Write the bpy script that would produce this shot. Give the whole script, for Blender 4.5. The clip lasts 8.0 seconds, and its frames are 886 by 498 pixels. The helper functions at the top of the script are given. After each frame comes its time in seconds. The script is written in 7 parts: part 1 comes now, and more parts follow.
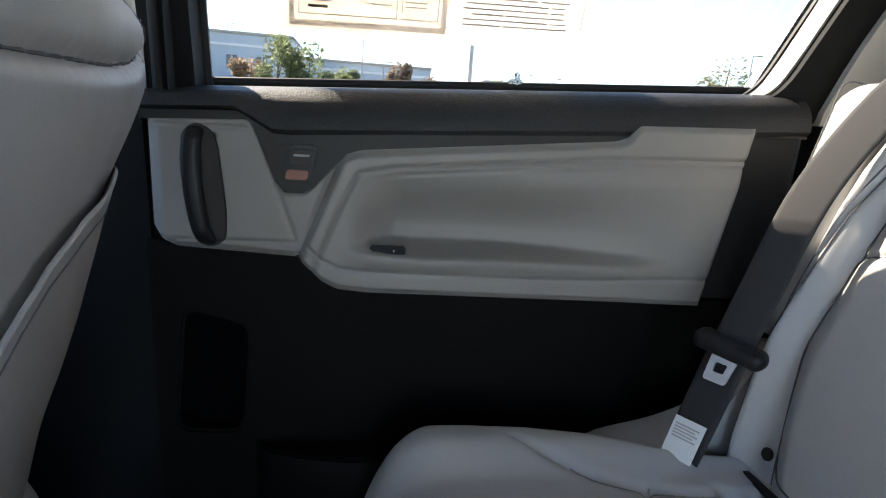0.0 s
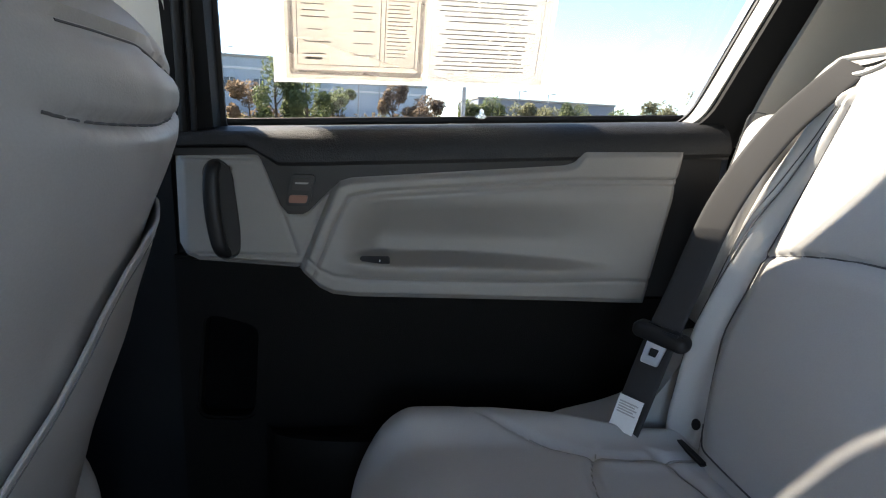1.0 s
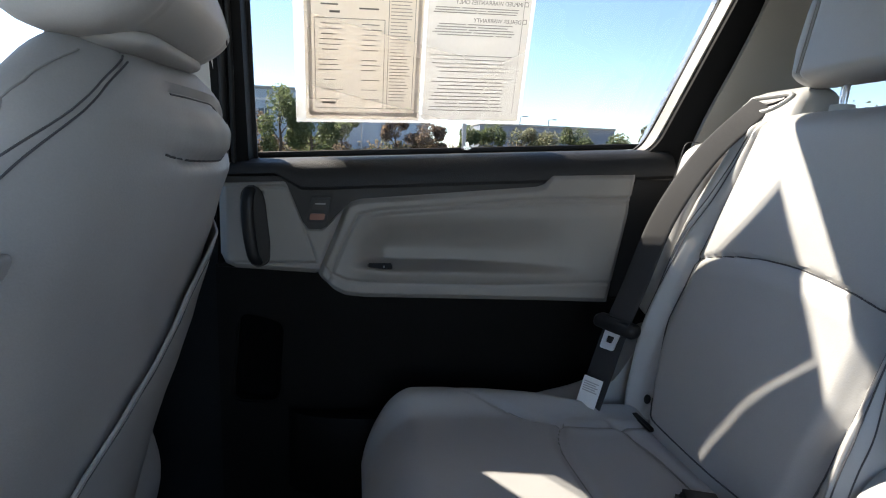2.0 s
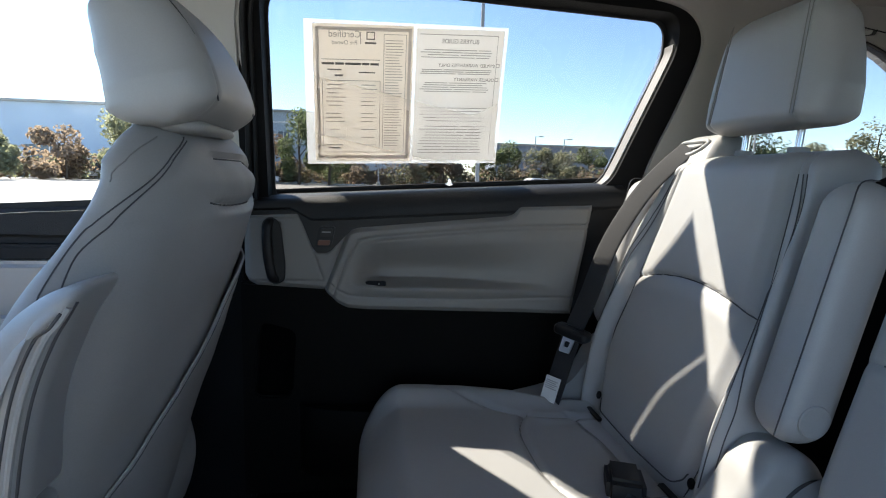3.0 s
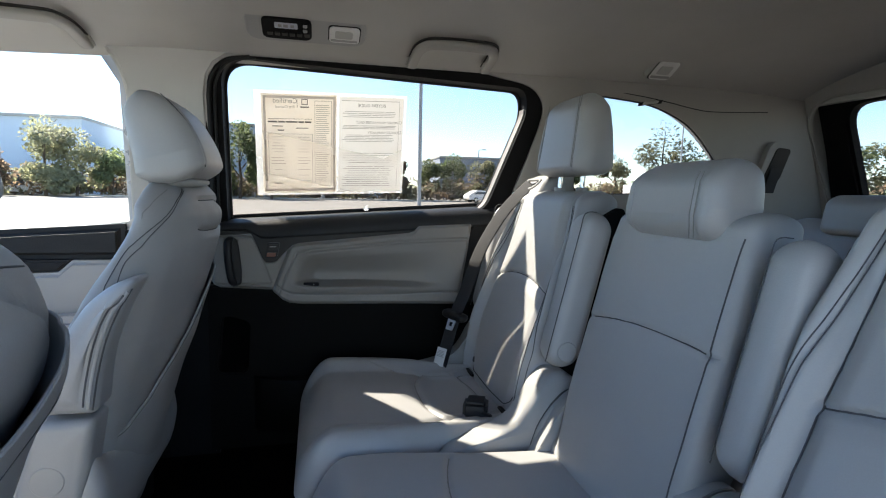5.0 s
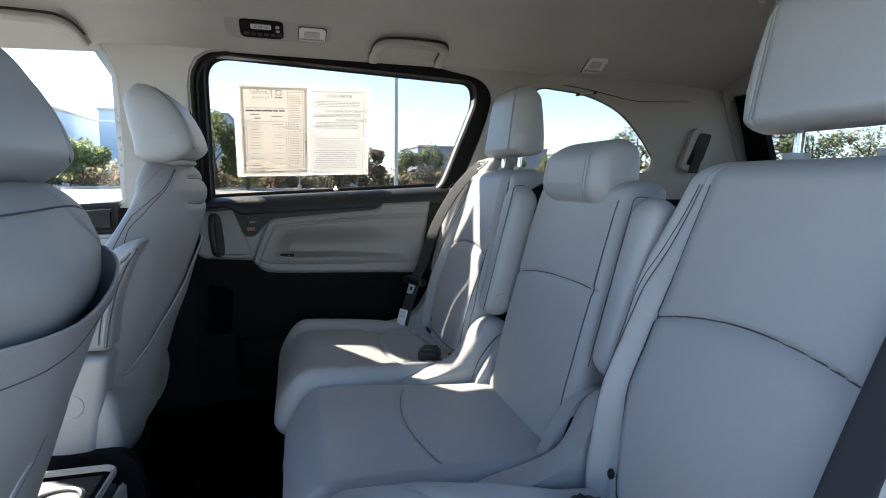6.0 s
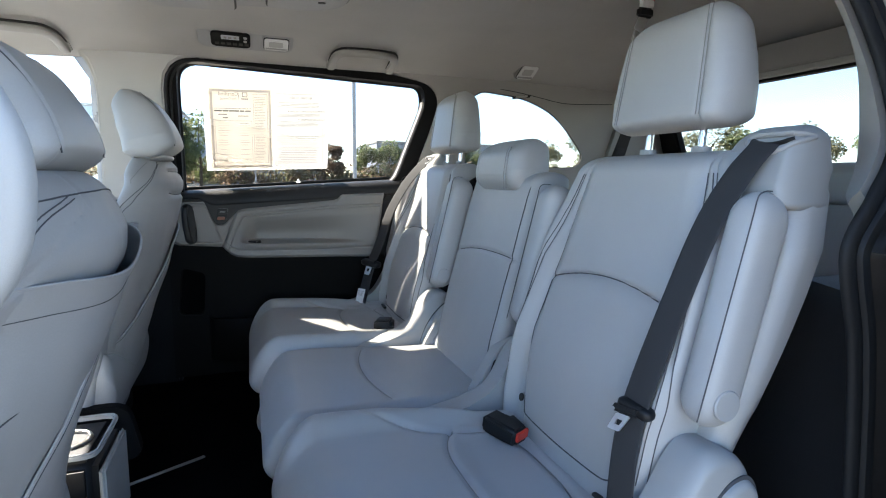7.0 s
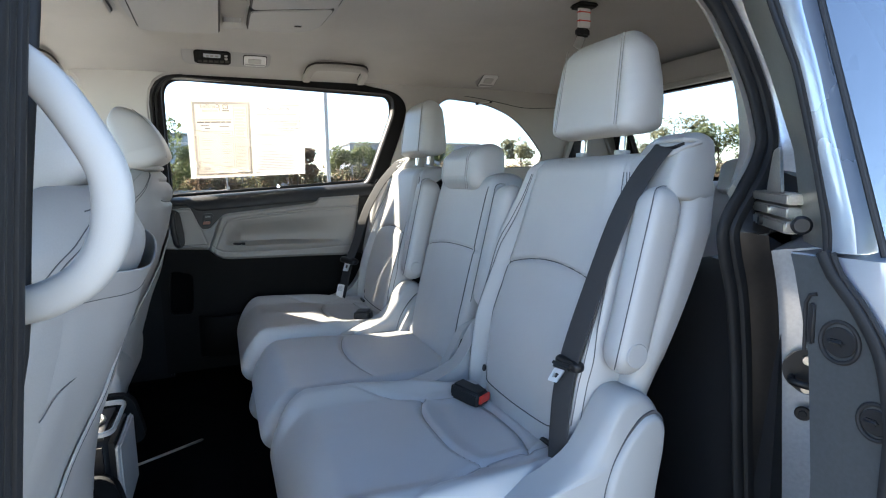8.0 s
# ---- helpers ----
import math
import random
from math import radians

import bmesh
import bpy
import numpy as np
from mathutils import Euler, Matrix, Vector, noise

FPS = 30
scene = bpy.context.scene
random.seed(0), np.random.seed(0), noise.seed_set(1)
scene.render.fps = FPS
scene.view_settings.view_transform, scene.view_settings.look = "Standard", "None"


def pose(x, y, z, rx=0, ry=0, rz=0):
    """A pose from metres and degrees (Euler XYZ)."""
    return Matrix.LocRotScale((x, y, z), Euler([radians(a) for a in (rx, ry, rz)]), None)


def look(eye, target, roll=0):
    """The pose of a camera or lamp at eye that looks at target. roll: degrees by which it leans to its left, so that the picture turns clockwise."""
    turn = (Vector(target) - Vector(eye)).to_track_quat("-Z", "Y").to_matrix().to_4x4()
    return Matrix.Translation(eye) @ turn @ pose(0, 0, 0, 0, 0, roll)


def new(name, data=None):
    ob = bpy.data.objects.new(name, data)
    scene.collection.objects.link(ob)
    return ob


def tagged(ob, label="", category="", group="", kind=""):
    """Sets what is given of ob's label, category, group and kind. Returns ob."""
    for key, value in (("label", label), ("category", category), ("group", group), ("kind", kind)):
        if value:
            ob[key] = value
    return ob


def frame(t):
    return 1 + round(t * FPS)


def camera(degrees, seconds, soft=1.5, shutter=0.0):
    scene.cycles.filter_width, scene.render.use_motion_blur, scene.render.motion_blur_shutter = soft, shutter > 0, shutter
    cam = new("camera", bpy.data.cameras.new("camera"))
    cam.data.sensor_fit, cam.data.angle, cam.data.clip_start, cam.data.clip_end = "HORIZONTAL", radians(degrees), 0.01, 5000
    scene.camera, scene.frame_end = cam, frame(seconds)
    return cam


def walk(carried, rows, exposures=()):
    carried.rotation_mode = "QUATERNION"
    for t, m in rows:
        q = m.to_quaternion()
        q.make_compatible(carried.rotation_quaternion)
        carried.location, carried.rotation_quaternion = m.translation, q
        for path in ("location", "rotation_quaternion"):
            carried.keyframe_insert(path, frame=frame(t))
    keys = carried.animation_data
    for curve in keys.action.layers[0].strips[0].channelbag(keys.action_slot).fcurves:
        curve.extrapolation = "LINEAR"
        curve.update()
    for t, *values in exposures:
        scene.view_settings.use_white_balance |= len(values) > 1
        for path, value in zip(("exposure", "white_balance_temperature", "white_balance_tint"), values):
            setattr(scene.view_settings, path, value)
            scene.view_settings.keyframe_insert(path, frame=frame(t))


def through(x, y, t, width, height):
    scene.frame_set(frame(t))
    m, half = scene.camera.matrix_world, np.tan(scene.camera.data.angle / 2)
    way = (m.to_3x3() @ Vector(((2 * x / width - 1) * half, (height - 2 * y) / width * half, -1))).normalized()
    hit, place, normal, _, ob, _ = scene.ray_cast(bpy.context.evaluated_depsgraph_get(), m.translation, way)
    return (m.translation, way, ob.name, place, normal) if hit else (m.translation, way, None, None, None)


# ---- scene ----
cam = camera(79.4, 8.0, 1.1)
PATH = [
    (0, (-0.21, 0.143, 1.077), (0.132, 2.053, 0.595), 4.1),
    (0.5, (-0.212, 0.081, 1.09), (0.154, 1.99, 0.618), 3.6),
    (1, (-0.201, 0.012, 1.1), (0.143, 1.936, 0.676), 2.9),
    (1.5, (-0.215, -0.069, 1.102), (0.148, 1.862, 0.727), 2.4),
    (2.8, (-0.184, -0.317, 1.131), (0.078, 1.646, 0.855), 1.7),
    (3, (-0.174, -0.357, 1.141), (0.092, 1.608, 0.878), 1.6),
    (3.5, (-0.162, -0.46, 1.162), (0.161, 1.499, 0.916), 1.1),
    (4, (-0.156, -0.583, 1.179), (0.215, 1.37, 0.965), 1.4),
    (4.5, (-0.153, -0.688, 1.19), (0.27, 1.256, 0.986), 1.4),
    (6, (-0.139, -1.023, 1.159), (0.396, 0.888, 0.908), 0.8),
    (6.5, (-0.154, -1.144, 1.144), (0.448, 0.745, 0.881), 0.8),
    (7, (-0.176, -1.258, 1.149), (0.499, 0.606, 0.885), 0.6),
    (7.5, (-0.194, -1.352, 1.147), (0.532, 0.493, 0.888), 0.2),
    (8, (-0.218, -1.422, 1.156), (0.538, 0.41, 0.89), -0.9),
]
EXPOSURES = [(0, 3.80, 7100, 12), (1.5, 3.27, 6850, 12), (3.0, 2.76, 6500, 10), (4.5, 2.88, 6700, 10), (6.5, 3.36, 6600, 10), (8.0, 3.72, 6850, 10)]
walk(cam, [(t, look(eye, target, roll)) for t, eye, target, roll in PATH], EXPOSURES)

# ---- sky and sun ----
SUN_WAY = Vector((-0.675, 0.80, 0.945)).normalized()  # towards the sun
world = bpy.data.worlds.new("sky")
scene.world = world
world.use_nodes = True
wn = world.node_tree.nodes
sky = wn.new("ShaderNodeTexSky")
sky.sky_type = "NISHITA"
sky.sun_disc = False
sky.sun_elevation = math.asin(SUN_WAY.z)
sky.sun_rotation = math.atan2(SUN_WAY.x, SUN_WAY.y)
sky.altitude = 1500
sky.air_density, sky.dust_density, sky.ozone_density = 1.0, 0.05, 3.5
wn["Background"].inputs["Strength"].default_value = 0.088
world.node_tree.links.new(sky.outputs["Color"], wn["Background"].inputs["Color"])
sun = new("sun", bpy.data.lights.new("sun", "SUN"))
sun.data.energy, sun.data.angle, sun.data.color = 4.6, radians(0.55), (1.0, 0.95, 0.87)
sun.matrix_basis = look(SUN_WAY * 50, (0, 0, 0))

# ---- materials ----
def material(name, colour, rough=0.6, metal=0.0, grain=60.0, vary=0.08, bump=0.15, dist=0.001, fine=900.0, coat=0.0, spec=0.5, folds=0.0):
    """A surface with large stains, fine grain and relief."""
    m = bpy.data.materials.new(name)
    m.use_nodes = True
    n, k = m.node_tree.nodes, m.node_tree.links.new
    b = n["Principled BSDF"]
    b.inputs["Roughness"].default_value, b.inputs["Metallic"].default_value = rough, metal
    b.inputs["Coat Weight"].default_value, b.inputs["Specular IOR Level"].default_value = coat, spec
    co = n.new("ShaderNodeTexCoord")
    big, small = n.new("ShaderNodeTexNoise"), n.new("ShaderNodeTexNoise")
    big.inputs["Scale"].default_value, big.inputs["Detail"].default_value = grain / 10, 5
    small.inputs["Scale"].default_value, small.inputs["Detail"].default_value = fine, 3
    k(co.outputs["Object"], big.inputs["Vector"])
    k(co.outputs["Object"], small.inputs["Vector"])
    ramp = n.new("ShaderNodeValToRGB")
    lo = [c * (1 - vary) for c in colour]
    hi = [min(1, c * (1 + vary)) for c in colour]
    ramp.color_ramp.elements[0].position, ramp.color_ramp.elements[1].position = 0.3, 0.7
    ramp.color_ramp.elements[0].color, ramp.color_ramp.elements[1].color = (*lo, 1), (*hi, 1)
    k(big.outputs["Fac"], ramp.inputs["Fac"])
    mix = n.new("ShaderNodeMix")
    mix.data_type, mix.blend_type = "RGBA", "MULTIPLY"
    mix.inputs[0].default_value = vary * 2.5
    k(ramp.outputs["Color"], mix.inputs[6])
    k(small.outputs["Fac"], mix.inputs[7])
    k(mix.outputs[2], b.inputs["Base Color"])
    rr = n.new("ShaderNodeMapRange")
    rr.inputs["To Min"].default_value, rr.inputs["To Max"].default_value = max(0.02, rough - 0.07), min(1, rough + 0.07)
    k(big.outputs["Fac"], rr.inputs["Value"])
    k(rr.outputs["Result"], b.inputs["Roughness"])
    if bump:
        if folds:
            fold, fb = n.new("ShaderNodeTexNoise"), n.new("ShaderNodeBump")
            fold.inputs["Scale"].default_value, fold.inputs["Detail"].default_value, fold.inputs["Distortion"].default_value = 9, 2, 0.3
            fb.inputs["Strength"].default_value, fb.inputs["Distance"].default_value = folds, 0.006
            k(co.outputs["Object"], fold.inputs["Vector"])
            k(fold.outputs["Fac"], fb.inputs["Height"])
        bp = n.new("ShaderNodeBump")
        if folds:
            k(fb.outputs["Normal"], bp.inputs["Normal"])
        bp.inputs["Strength"].default_value, bp.inputs["Distance"].default_value = bump, dist
        k(small.outputs["Fac"], bp.inputs["Height"])
        k(bp.outputs["Normal"], b.inputs["Normal"])
    return m


LEATHER = material("light_grey_leather", (0.365, 0.36, 0.352), 0.44, vary=0.04, bump=0.14, dist=0.0010, fine=520, grain=40, folds=0.3)
# vinyl toned below the leather, putting shade on the seat backs into its colour
VINYL = material("shade_toned_seat_vinyl", (0.31, 0.30, 0.292), 0.5, vary=0.05, bump=0.15, dist=0.0010, fine=520, grain=40, folds=0.25)
SEAM = material("dark_stitching", (0.075, 0.075, 0.08), 0.8, fine=1500)
THREAD = material("grey_thread", (0.25, 0.24, 0.23), 0.8, fine=1500)
PLASTIC = material("light_grey_plastic", (0.33, 0.325, 0.315), 0.55, vary=0.04, bump=0.2, fine=1300, dist=0.0006)
PANEL = material("warm_grey_door_trim", (0.222, 0.206, 0.188), 0.5, vary=0.04, bump=0.25, fine=700, dist=0.0008)
PILLAR = material("pale_grey_trim", (0.43, 0.42, 0.395), 0.65, vary=0.03, bump=0.15, fine=1000, dist=0.0006)
# pillar trim colour lowered to carry the dimmer light towards the rear
QUARTER = material("dimmed_quarter_trim", (0.335, 0.32, 0.295), 0.65, vary=0.04, bump=0.15, fine=1000, dist=0.0006)
GRIP = material("warm_grey_grip", (0.31, 0.295, 0.27), 0.6, vary=0.03, bump=0.15, fine=1200, dist=0.0005)
HEADLINER = material("headliner_cloth", (0.44, 0.422, 0.392), 0.95, vary=0.04, bump=0.35, fine=1400, dist=0.001, spec=0.2)
SILL_TRIM = material("grained_sill_plastic", (0.032, 0.032, 0.033), 0.5, vary=0.2, bump=0.5, fine=420, dist=0.002, spec=0.2)
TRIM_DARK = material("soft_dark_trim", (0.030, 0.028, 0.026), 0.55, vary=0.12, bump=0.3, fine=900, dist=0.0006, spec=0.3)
DOOR_LOW = material("brown_black_door_plastic", (0.0048, 0.0042, 0.0038), 0.6, vary=0.25, bump=0.5, fine=700, dist=0.0010, spec=0.08)
DARK = material("dark_grey_plastic", (0.010, 0.010, 0.0105), 0.65, vary=0.2, bump=0.3, fine=1100, dist=0.0008, spec=0.08)
WHEEL_TRIM = material("charcoal_side_trim", (0.016, 0.016, 0.0175), 0.5, vary=0.2, bump=0.3, fine=900, dist=0.0008, spec=0.3)
BLACK = material("black_plastic", (0.011, 0.011, 0.012), 0.45, vary=0.15, bump=0.15, fine=1500, dist=0.0004, spec=0.3)
RUBBER = material("black_rubber", (0.015, 0.015, 0.016), 0.6, vary=0.2, bump=0.2, fine=500, spec=0.25)
CARPET = material("black_carpet", (0.005, 0.005, 0.0055), 1.0, vary=0.3, bump=0.9, fine=500, dist=0.004, spec=0.0)
WEBBING = material("dark_webbing", (0.02, 0.02, 0.022), 0.8, vary=0.1, bump=0.4, fine=1500, dist=0.0006)
CHROME = material("chrome", (0.75, 0.75, 0.76), 0.15, 1.0, vary=0.03, bump=0.0)
NICKEL = material("bright_nickel", (0.85, 0.85, 0.86), 0.42, 1.0, vary=0.03, bump=0.0)
STEEL = material("zinc_steel", (0.62, 0.59, 0.53), 0.38, 1.0, vary=0.15, bump=0.1, fine=300)
RED = material("red_button", (0.65, 0.04, 0.02), 0.35, bump=0)
AMBER = material("orange_switch", (0.20, 0.065, 0.035), 0.4, bump=0)
LENS = material("lamp_lens", (0.86, 0.85, 0.82), 0.2, 0.1, bump=0.3, fine=300)
DISPLAY = material("pale_display", (0.5, 0.52, 0.58), 0.2, bump=0)
PAINT = material("blue_grey_metallic_paint", (0.29, 0.33, 0.39), 0.28, 0.6, vary=0.05, bump=0.04, fine=2500, dist=0.0002, coat=0.7)
# faintly stained body paint, its colour lightened for the sunlit ground it mirrors
JAMB_PAINT = material("brightened_jamb_paint", (0.60, 0.61, 0.62), 0.2, 0.6, vary=0.12, bump=0.05, fine=160, dist=0.0004, grain=30, coat=0.5)
JAMB_DARK = material("black_jamb_paint", (0.012, 0.011, 0.011), 0.3, vary=0.3, bump=0.15, fine=120, dist=0.001, spec=0.35)
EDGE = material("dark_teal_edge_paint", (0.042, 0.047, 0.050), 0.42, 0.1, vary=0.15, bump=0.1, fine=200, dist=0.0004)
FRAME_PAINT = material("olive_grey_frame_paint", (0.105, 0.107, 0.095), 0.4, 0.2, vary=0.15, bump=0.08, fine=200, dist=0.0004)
JAMB = material("dark_jamb_paint", (0.035, 0.038, 0.045), 0.35, 0.3, vary=0.2, bump=0.1, fine=200)
ASPHALT = material("pale_asphalt", (0.235, 0.22, 0.198), 0.95, grain=4, vary=0.12, bump=0.4, fine=40, dist=0.01, spec=0.2)
KERB = material("concrete", (0.4, 0.39, 0.36), 0.9, grain=10, vary=0.12, fine=60, dist=0.004)
BARK = material("bark", (0.11, 0.08, 0.055), 0.95, grain=30, vary=0.3, bump=0.6, fine=40, dist=0.02)
LEAF = material("green_leaves", (0.23, 0.28, 0.12), 0.7, grain=6, vary=0.35, bump=0.2, fine=8)
LEAF_DRY = material("brown_leaves", (0.33, 0.24, 0.16), 0.8, grain=6, vary=0.3, bump=0.2, fine=8)
LEAF_OLIVE = material("olive_leaves", (0.35, 0.35, 0.20), 0.75, grain=6, vary=0.35, bump=0.2, fine=8)
RENDER = material("pale_blue_wall", (0.45, 0.52, 0.58), 0.9, grain=3, vary=0.05, fine=20, dist=0.01)
RENDER_WHITE = material("white_wall", (0.75, 0.75, 0.74), 0.9, grain=3, vary=0.05, fine=20, dist=0.01)
RENDER_GREY = material("grey_wall", (0.22, 0.25, 0.30), 0.9, grain=3, vary=0.06, fine=20, dist=0.01)
POLE = material("galvanised_pole", (0.38, 0.38, 0.38), 0.5, 0.4, grain=8, vary=0.1, bump=0.1, fine=80)
CAR_WHITE = material("white_car_paint", (0.75, 0.75, 0.75), 0.3, coat=0.5, bump=0)
CAR_RED = material("red_car_paint", (0.4, 0.03, 0.02), 0.3, coat=0.5, bump=0)
CAR_GREY = material("grey_car_paint", (0.2, 0.2, 0.22), 0.3, coat=0.5, bump=0)
FARGLASS = material("far_window_glass", (0.06, 0.09, 0.13), 0.1, bump=0)
INK = material("faded_black_ink", (0.27, 0.26, 0.25), 0.8, bump=0)
INK_GREY = material("grey_ink", (0.45, 0.435, 0.42), 0.8, bump=0)
LABEL_WHITE = material("white_label", (0.8, 0.79, 0.77), 0.7, bump=0.1)


def window_glass(name, tint, mirror=0.025):
    """Thin pane: each face lets through the tint and mirrors a little by its angle."""
    m = bpy.data.materials.new(name)
    m.use_nodes = True
    n, k = m.node_tree.nodes, m.node_tree.links.new
    t, g, mix, f = (n.new("ShaderNode" + s) for s in ("BsdfTransparent", "BsdfGlossy", "MixShader", "LayerWeight"))
    pw, ml = n.new("ShaderNodeMath"), n.new("ShaderNodeMath")
    pw.operation, ml.operation = "POWER", "MULTIPLY_ADD"
    pw.inputs[1].default_value, ml.inputs[1].default_value, ml.inputs[2].default_value = 5.0, 0.9, mirror
    t.inputs["Color"].default_value = (*tint, 1)
    g.inputs["Roughness"].default_value = 0.02
    f.inputs["Blend"].default_value = 0.5
    k(f.outputs["Facing"], pw.inputs[0])
    k(pw.outputs[0], ml.inputs[0])
    k(ml.outputs[0], mix.inputs[0])
    k(t.outputs[0], mix.inputs[1])
    k(g.outputs[0], mix.inputs[2])
    k(mix.outputs[0], n["Material Output"].inputs["Surface"])
    return m


def thin_paper(name, colour, through, clear=0.0):
    """Paper that lets part of the daylight behind it through."""
    m = bpy.data.materials.new(name)
    m.use_nodes = True
    n, k = m.node_tree.nodes, m.node_tree.links.new
    d, t, mix, ns, mx = (n.new("ShaderNode" + s) for s in ("BsdfDiffuse", "BsdfTranslucent", "MixShader", "TexNoise", "Mix"))
    ns.inputs["Scale"].default_value = 30
    mx.data_type = "RGBA"
    mx.inputs[6].default_value, mx.inputs[7].default_value = (*[c * 0.95 for c in colour], 1), (*colour, 1)
    k(ns.outputs["Fac"], mx.inputs[0])
    k(mx.outputs[2], d.inputs["Color"])
    k(mx.outputs[2], t.inputs["Color"])
    mix.inputs[0].default_value = through
    k(d.outputs[0], mix.inputs[1])
    k(t.outputs[0], mix.inputs[2])
    see, over = n.new("ShaderNodeBsdfTransparent"), n.new("ShaderNodeMixShader")
    over.inputs[0].default_value = clear
    k(mix.outputs[0], over.inputs[1])
    k(see.outputs[0], over.inputs[2])
    k(over.outputs[0], n["Material Output"].inputs["Surface"])
    return m


GLASS = window_glass("clear_window_glass", (0.95, 0.965, 0.96))
PRIVACY = window_glass("tinted_window_glass", (0.625, 0.622, 0.61))
SOLAR = window_glass("coated_door_glass", (0.40, 0.40, 0.40), 0.16)
PAPER = thin_paper("white_paper", (0.88, 0.868, 0.845), 0.55)
PAPER_CREAM = thin_paper("cream_paper", (0.88, 0.84, 0.78), 0.54)
PAPER_GREY = thin_paper("grey_border_print", (0.66, 0.64, 0.63), 0.5)
SLEEVE = thin_paper("milky_plastic_sleeve", (0.9, 0.91, 0.91), 0.6, 0.72)


def leafy(m):
    """Lets part of the sunlight through the leaves."""
    n, k = m.node_tree.nodes, m.node_tree.links.new
    t, mix = n.new("ShaderNodeBsdfTranslucent"), n.new("ShaderNodeMixShader")
    b = n["Principled BSDF"]
    k(b.inputs["Base Color"].links[0].from_socket, t.inputs["Color"])
    mix.inputs[0].default_value = 0.5
    k(b.outputs[0], mix.inputs[1])
    k(t.outputs[0], mix.inputs[2])
    k(mix.outputs[0], n["Material Output"].inputs["Surface"])


for leaf in (LEAF, LEAF_DRY, LEAF_OLIVE):
    leafy(leaf)


# ---- tools for shapes ----
def part(name, bm, mat, parent=None, label="", sharp=40.0):
    """Links a bmesh, given in world metres, as one mesh object under a thing or a part."""
    bmesh.ops.recalc_face_normals(bm, faces=bm.faces[:])
    for f in bm.faces:
        f.smooth = True
    for e in bm.edges:
        e.smooth = e.calc_face_angle(0.0) < radians(sharp)
    me = bpy.data.meshes.new(name)
    bm.to_mesh(me)
    bm.free()
    me.materials.append(mat)
    ob = new(name, me)
    if parent:
        ob.parent = parent
        ob.matrix_parent_inverse = parent.matrix_basis.inverted() if parent.parent is None else Matrix()
    if label:
        ob["label"] = label
    return ob


def thing(name, base, label, category, group="", kind=""):
    """An Empty at the base of a thing, which carries its parts."""
    ob = new(name)
    ob.empty_display_size = 0.05
    ob.matrix_basis = Matrix.Translation(base)
    return tagged(ob, label, category, group, kind)


def loft(rings, closed=True, cap=True):
    bm = bmesh.new()
    vs = [[bm.verts.new(p) for p in r] for r in rings]
    for a, b in zip(vs, vs[1:]):
        n = len(a)
        for i in range(n if closed else n - 1):
            j = (i + 1) % n
            bm.faces.new((a[i], a[j], b[j], b[i]))
    if cap and closed:
        bm.faces.new(vs[0][::-1])
        bm.faces.new(vs[-1])
    bmesh.ops.remove_doubles(bm, verts=bm.verts[:], dist=1e-6)
    return bm


def grid(fn, nu, nv):
    return loft([[fn(i / nu, j / nv) for i in range(nu + 1)] for j in range(nv + 1)], closed=False)


def rounded(pts, r=0.02, n=5):
    """A polygon with its corners rounded; r may be one radius or one for each corner."""
    out = []
    m = len(pts)
    for i, p in enumerate(pts):
        a, b, c = Vector(pts[i - 1]), Vector(p), Vector(pts[(i + 1) % m])
        rad = r[i] if isinstance(r, (list, tuple)) else r
        da, dc = a - b, c - b
        d = min(rad, da.length * 0.48, dc.length * 0.48)
        p0, p2 = b + da.normalized() * d, b + dc.normalized() * d
        for k in range(n + 1):
            t = k / n
            q = p0 * (1 - t) ** 2 + b * 2 * t * (1 - t) + p2 * t * t
            out.append((q.x, q.y))
    return out


def sheet(outer, holes=(), depth=0.01, place=None, bevel=0.0, segs=2):
    """A plate cut out along an outline, with holes: outline points (a, b), thickness along c, mapped by place(a, b, c)."""
    bm = bmesh.new()
    edges = []
    for lp in (outer, *holes):
        vs = [bm.verts.new((p[0], p[1], 0)) for p in lp]
        edges += [bm.edges.new((vs[i - 1], vs[i])) for i in range(len(vs))]
    bmesh.ops.triangle_fill(bm, edges=edges, use_beauty=True, normal=(0, 0, 1))
    ext = bmesh.ops.extrude_face_region(bm, geom=bm.faces[:])
    bmesh.ops.translate(bm, verts=[g for g in ext["geom"] if isinstance(g, bmesh.types.BMVert)], vec=(0, 0, depth))
    bmesh.ops.recalc_face_normals(bm, faces=bm.faces[:])
    if bevel:
        es = [e for e in bm.edges if e.calc_face_angle(0.0) > radians(60) and abs(e.verts[0].co.z - e.verts[1].co.z) < 1e-6]
        bmesh.ops.bevel(bm, geom=es, offset=bevel, segments=segs, affect="EDGES", clamp_overlap=True)
    if place:
        for v in bm.verts:
            v.co = place(*v.co)
    return bm


def draw_in(outline, d, f=0.0, spine=None):
    """The outline drawn in by d, then by the share f, towards its middle or towards its spine."""
    m = Vector((sum(p[0] for p in outline), sum(p[1] for p in outline))) / len(outline)
    u, v = (Vector(q) for q in spine or (m, m))
    out = []
    for p in map(Vector, outline):
        o = u + (v - u) * min(1.0, max(0.0, (p - u).dot(v - u) / max(1e-9, (v - u).length_squared)))
        out.append(o + (p - o) * (1 - d / (p - o).length) * (1 - f))
    return out


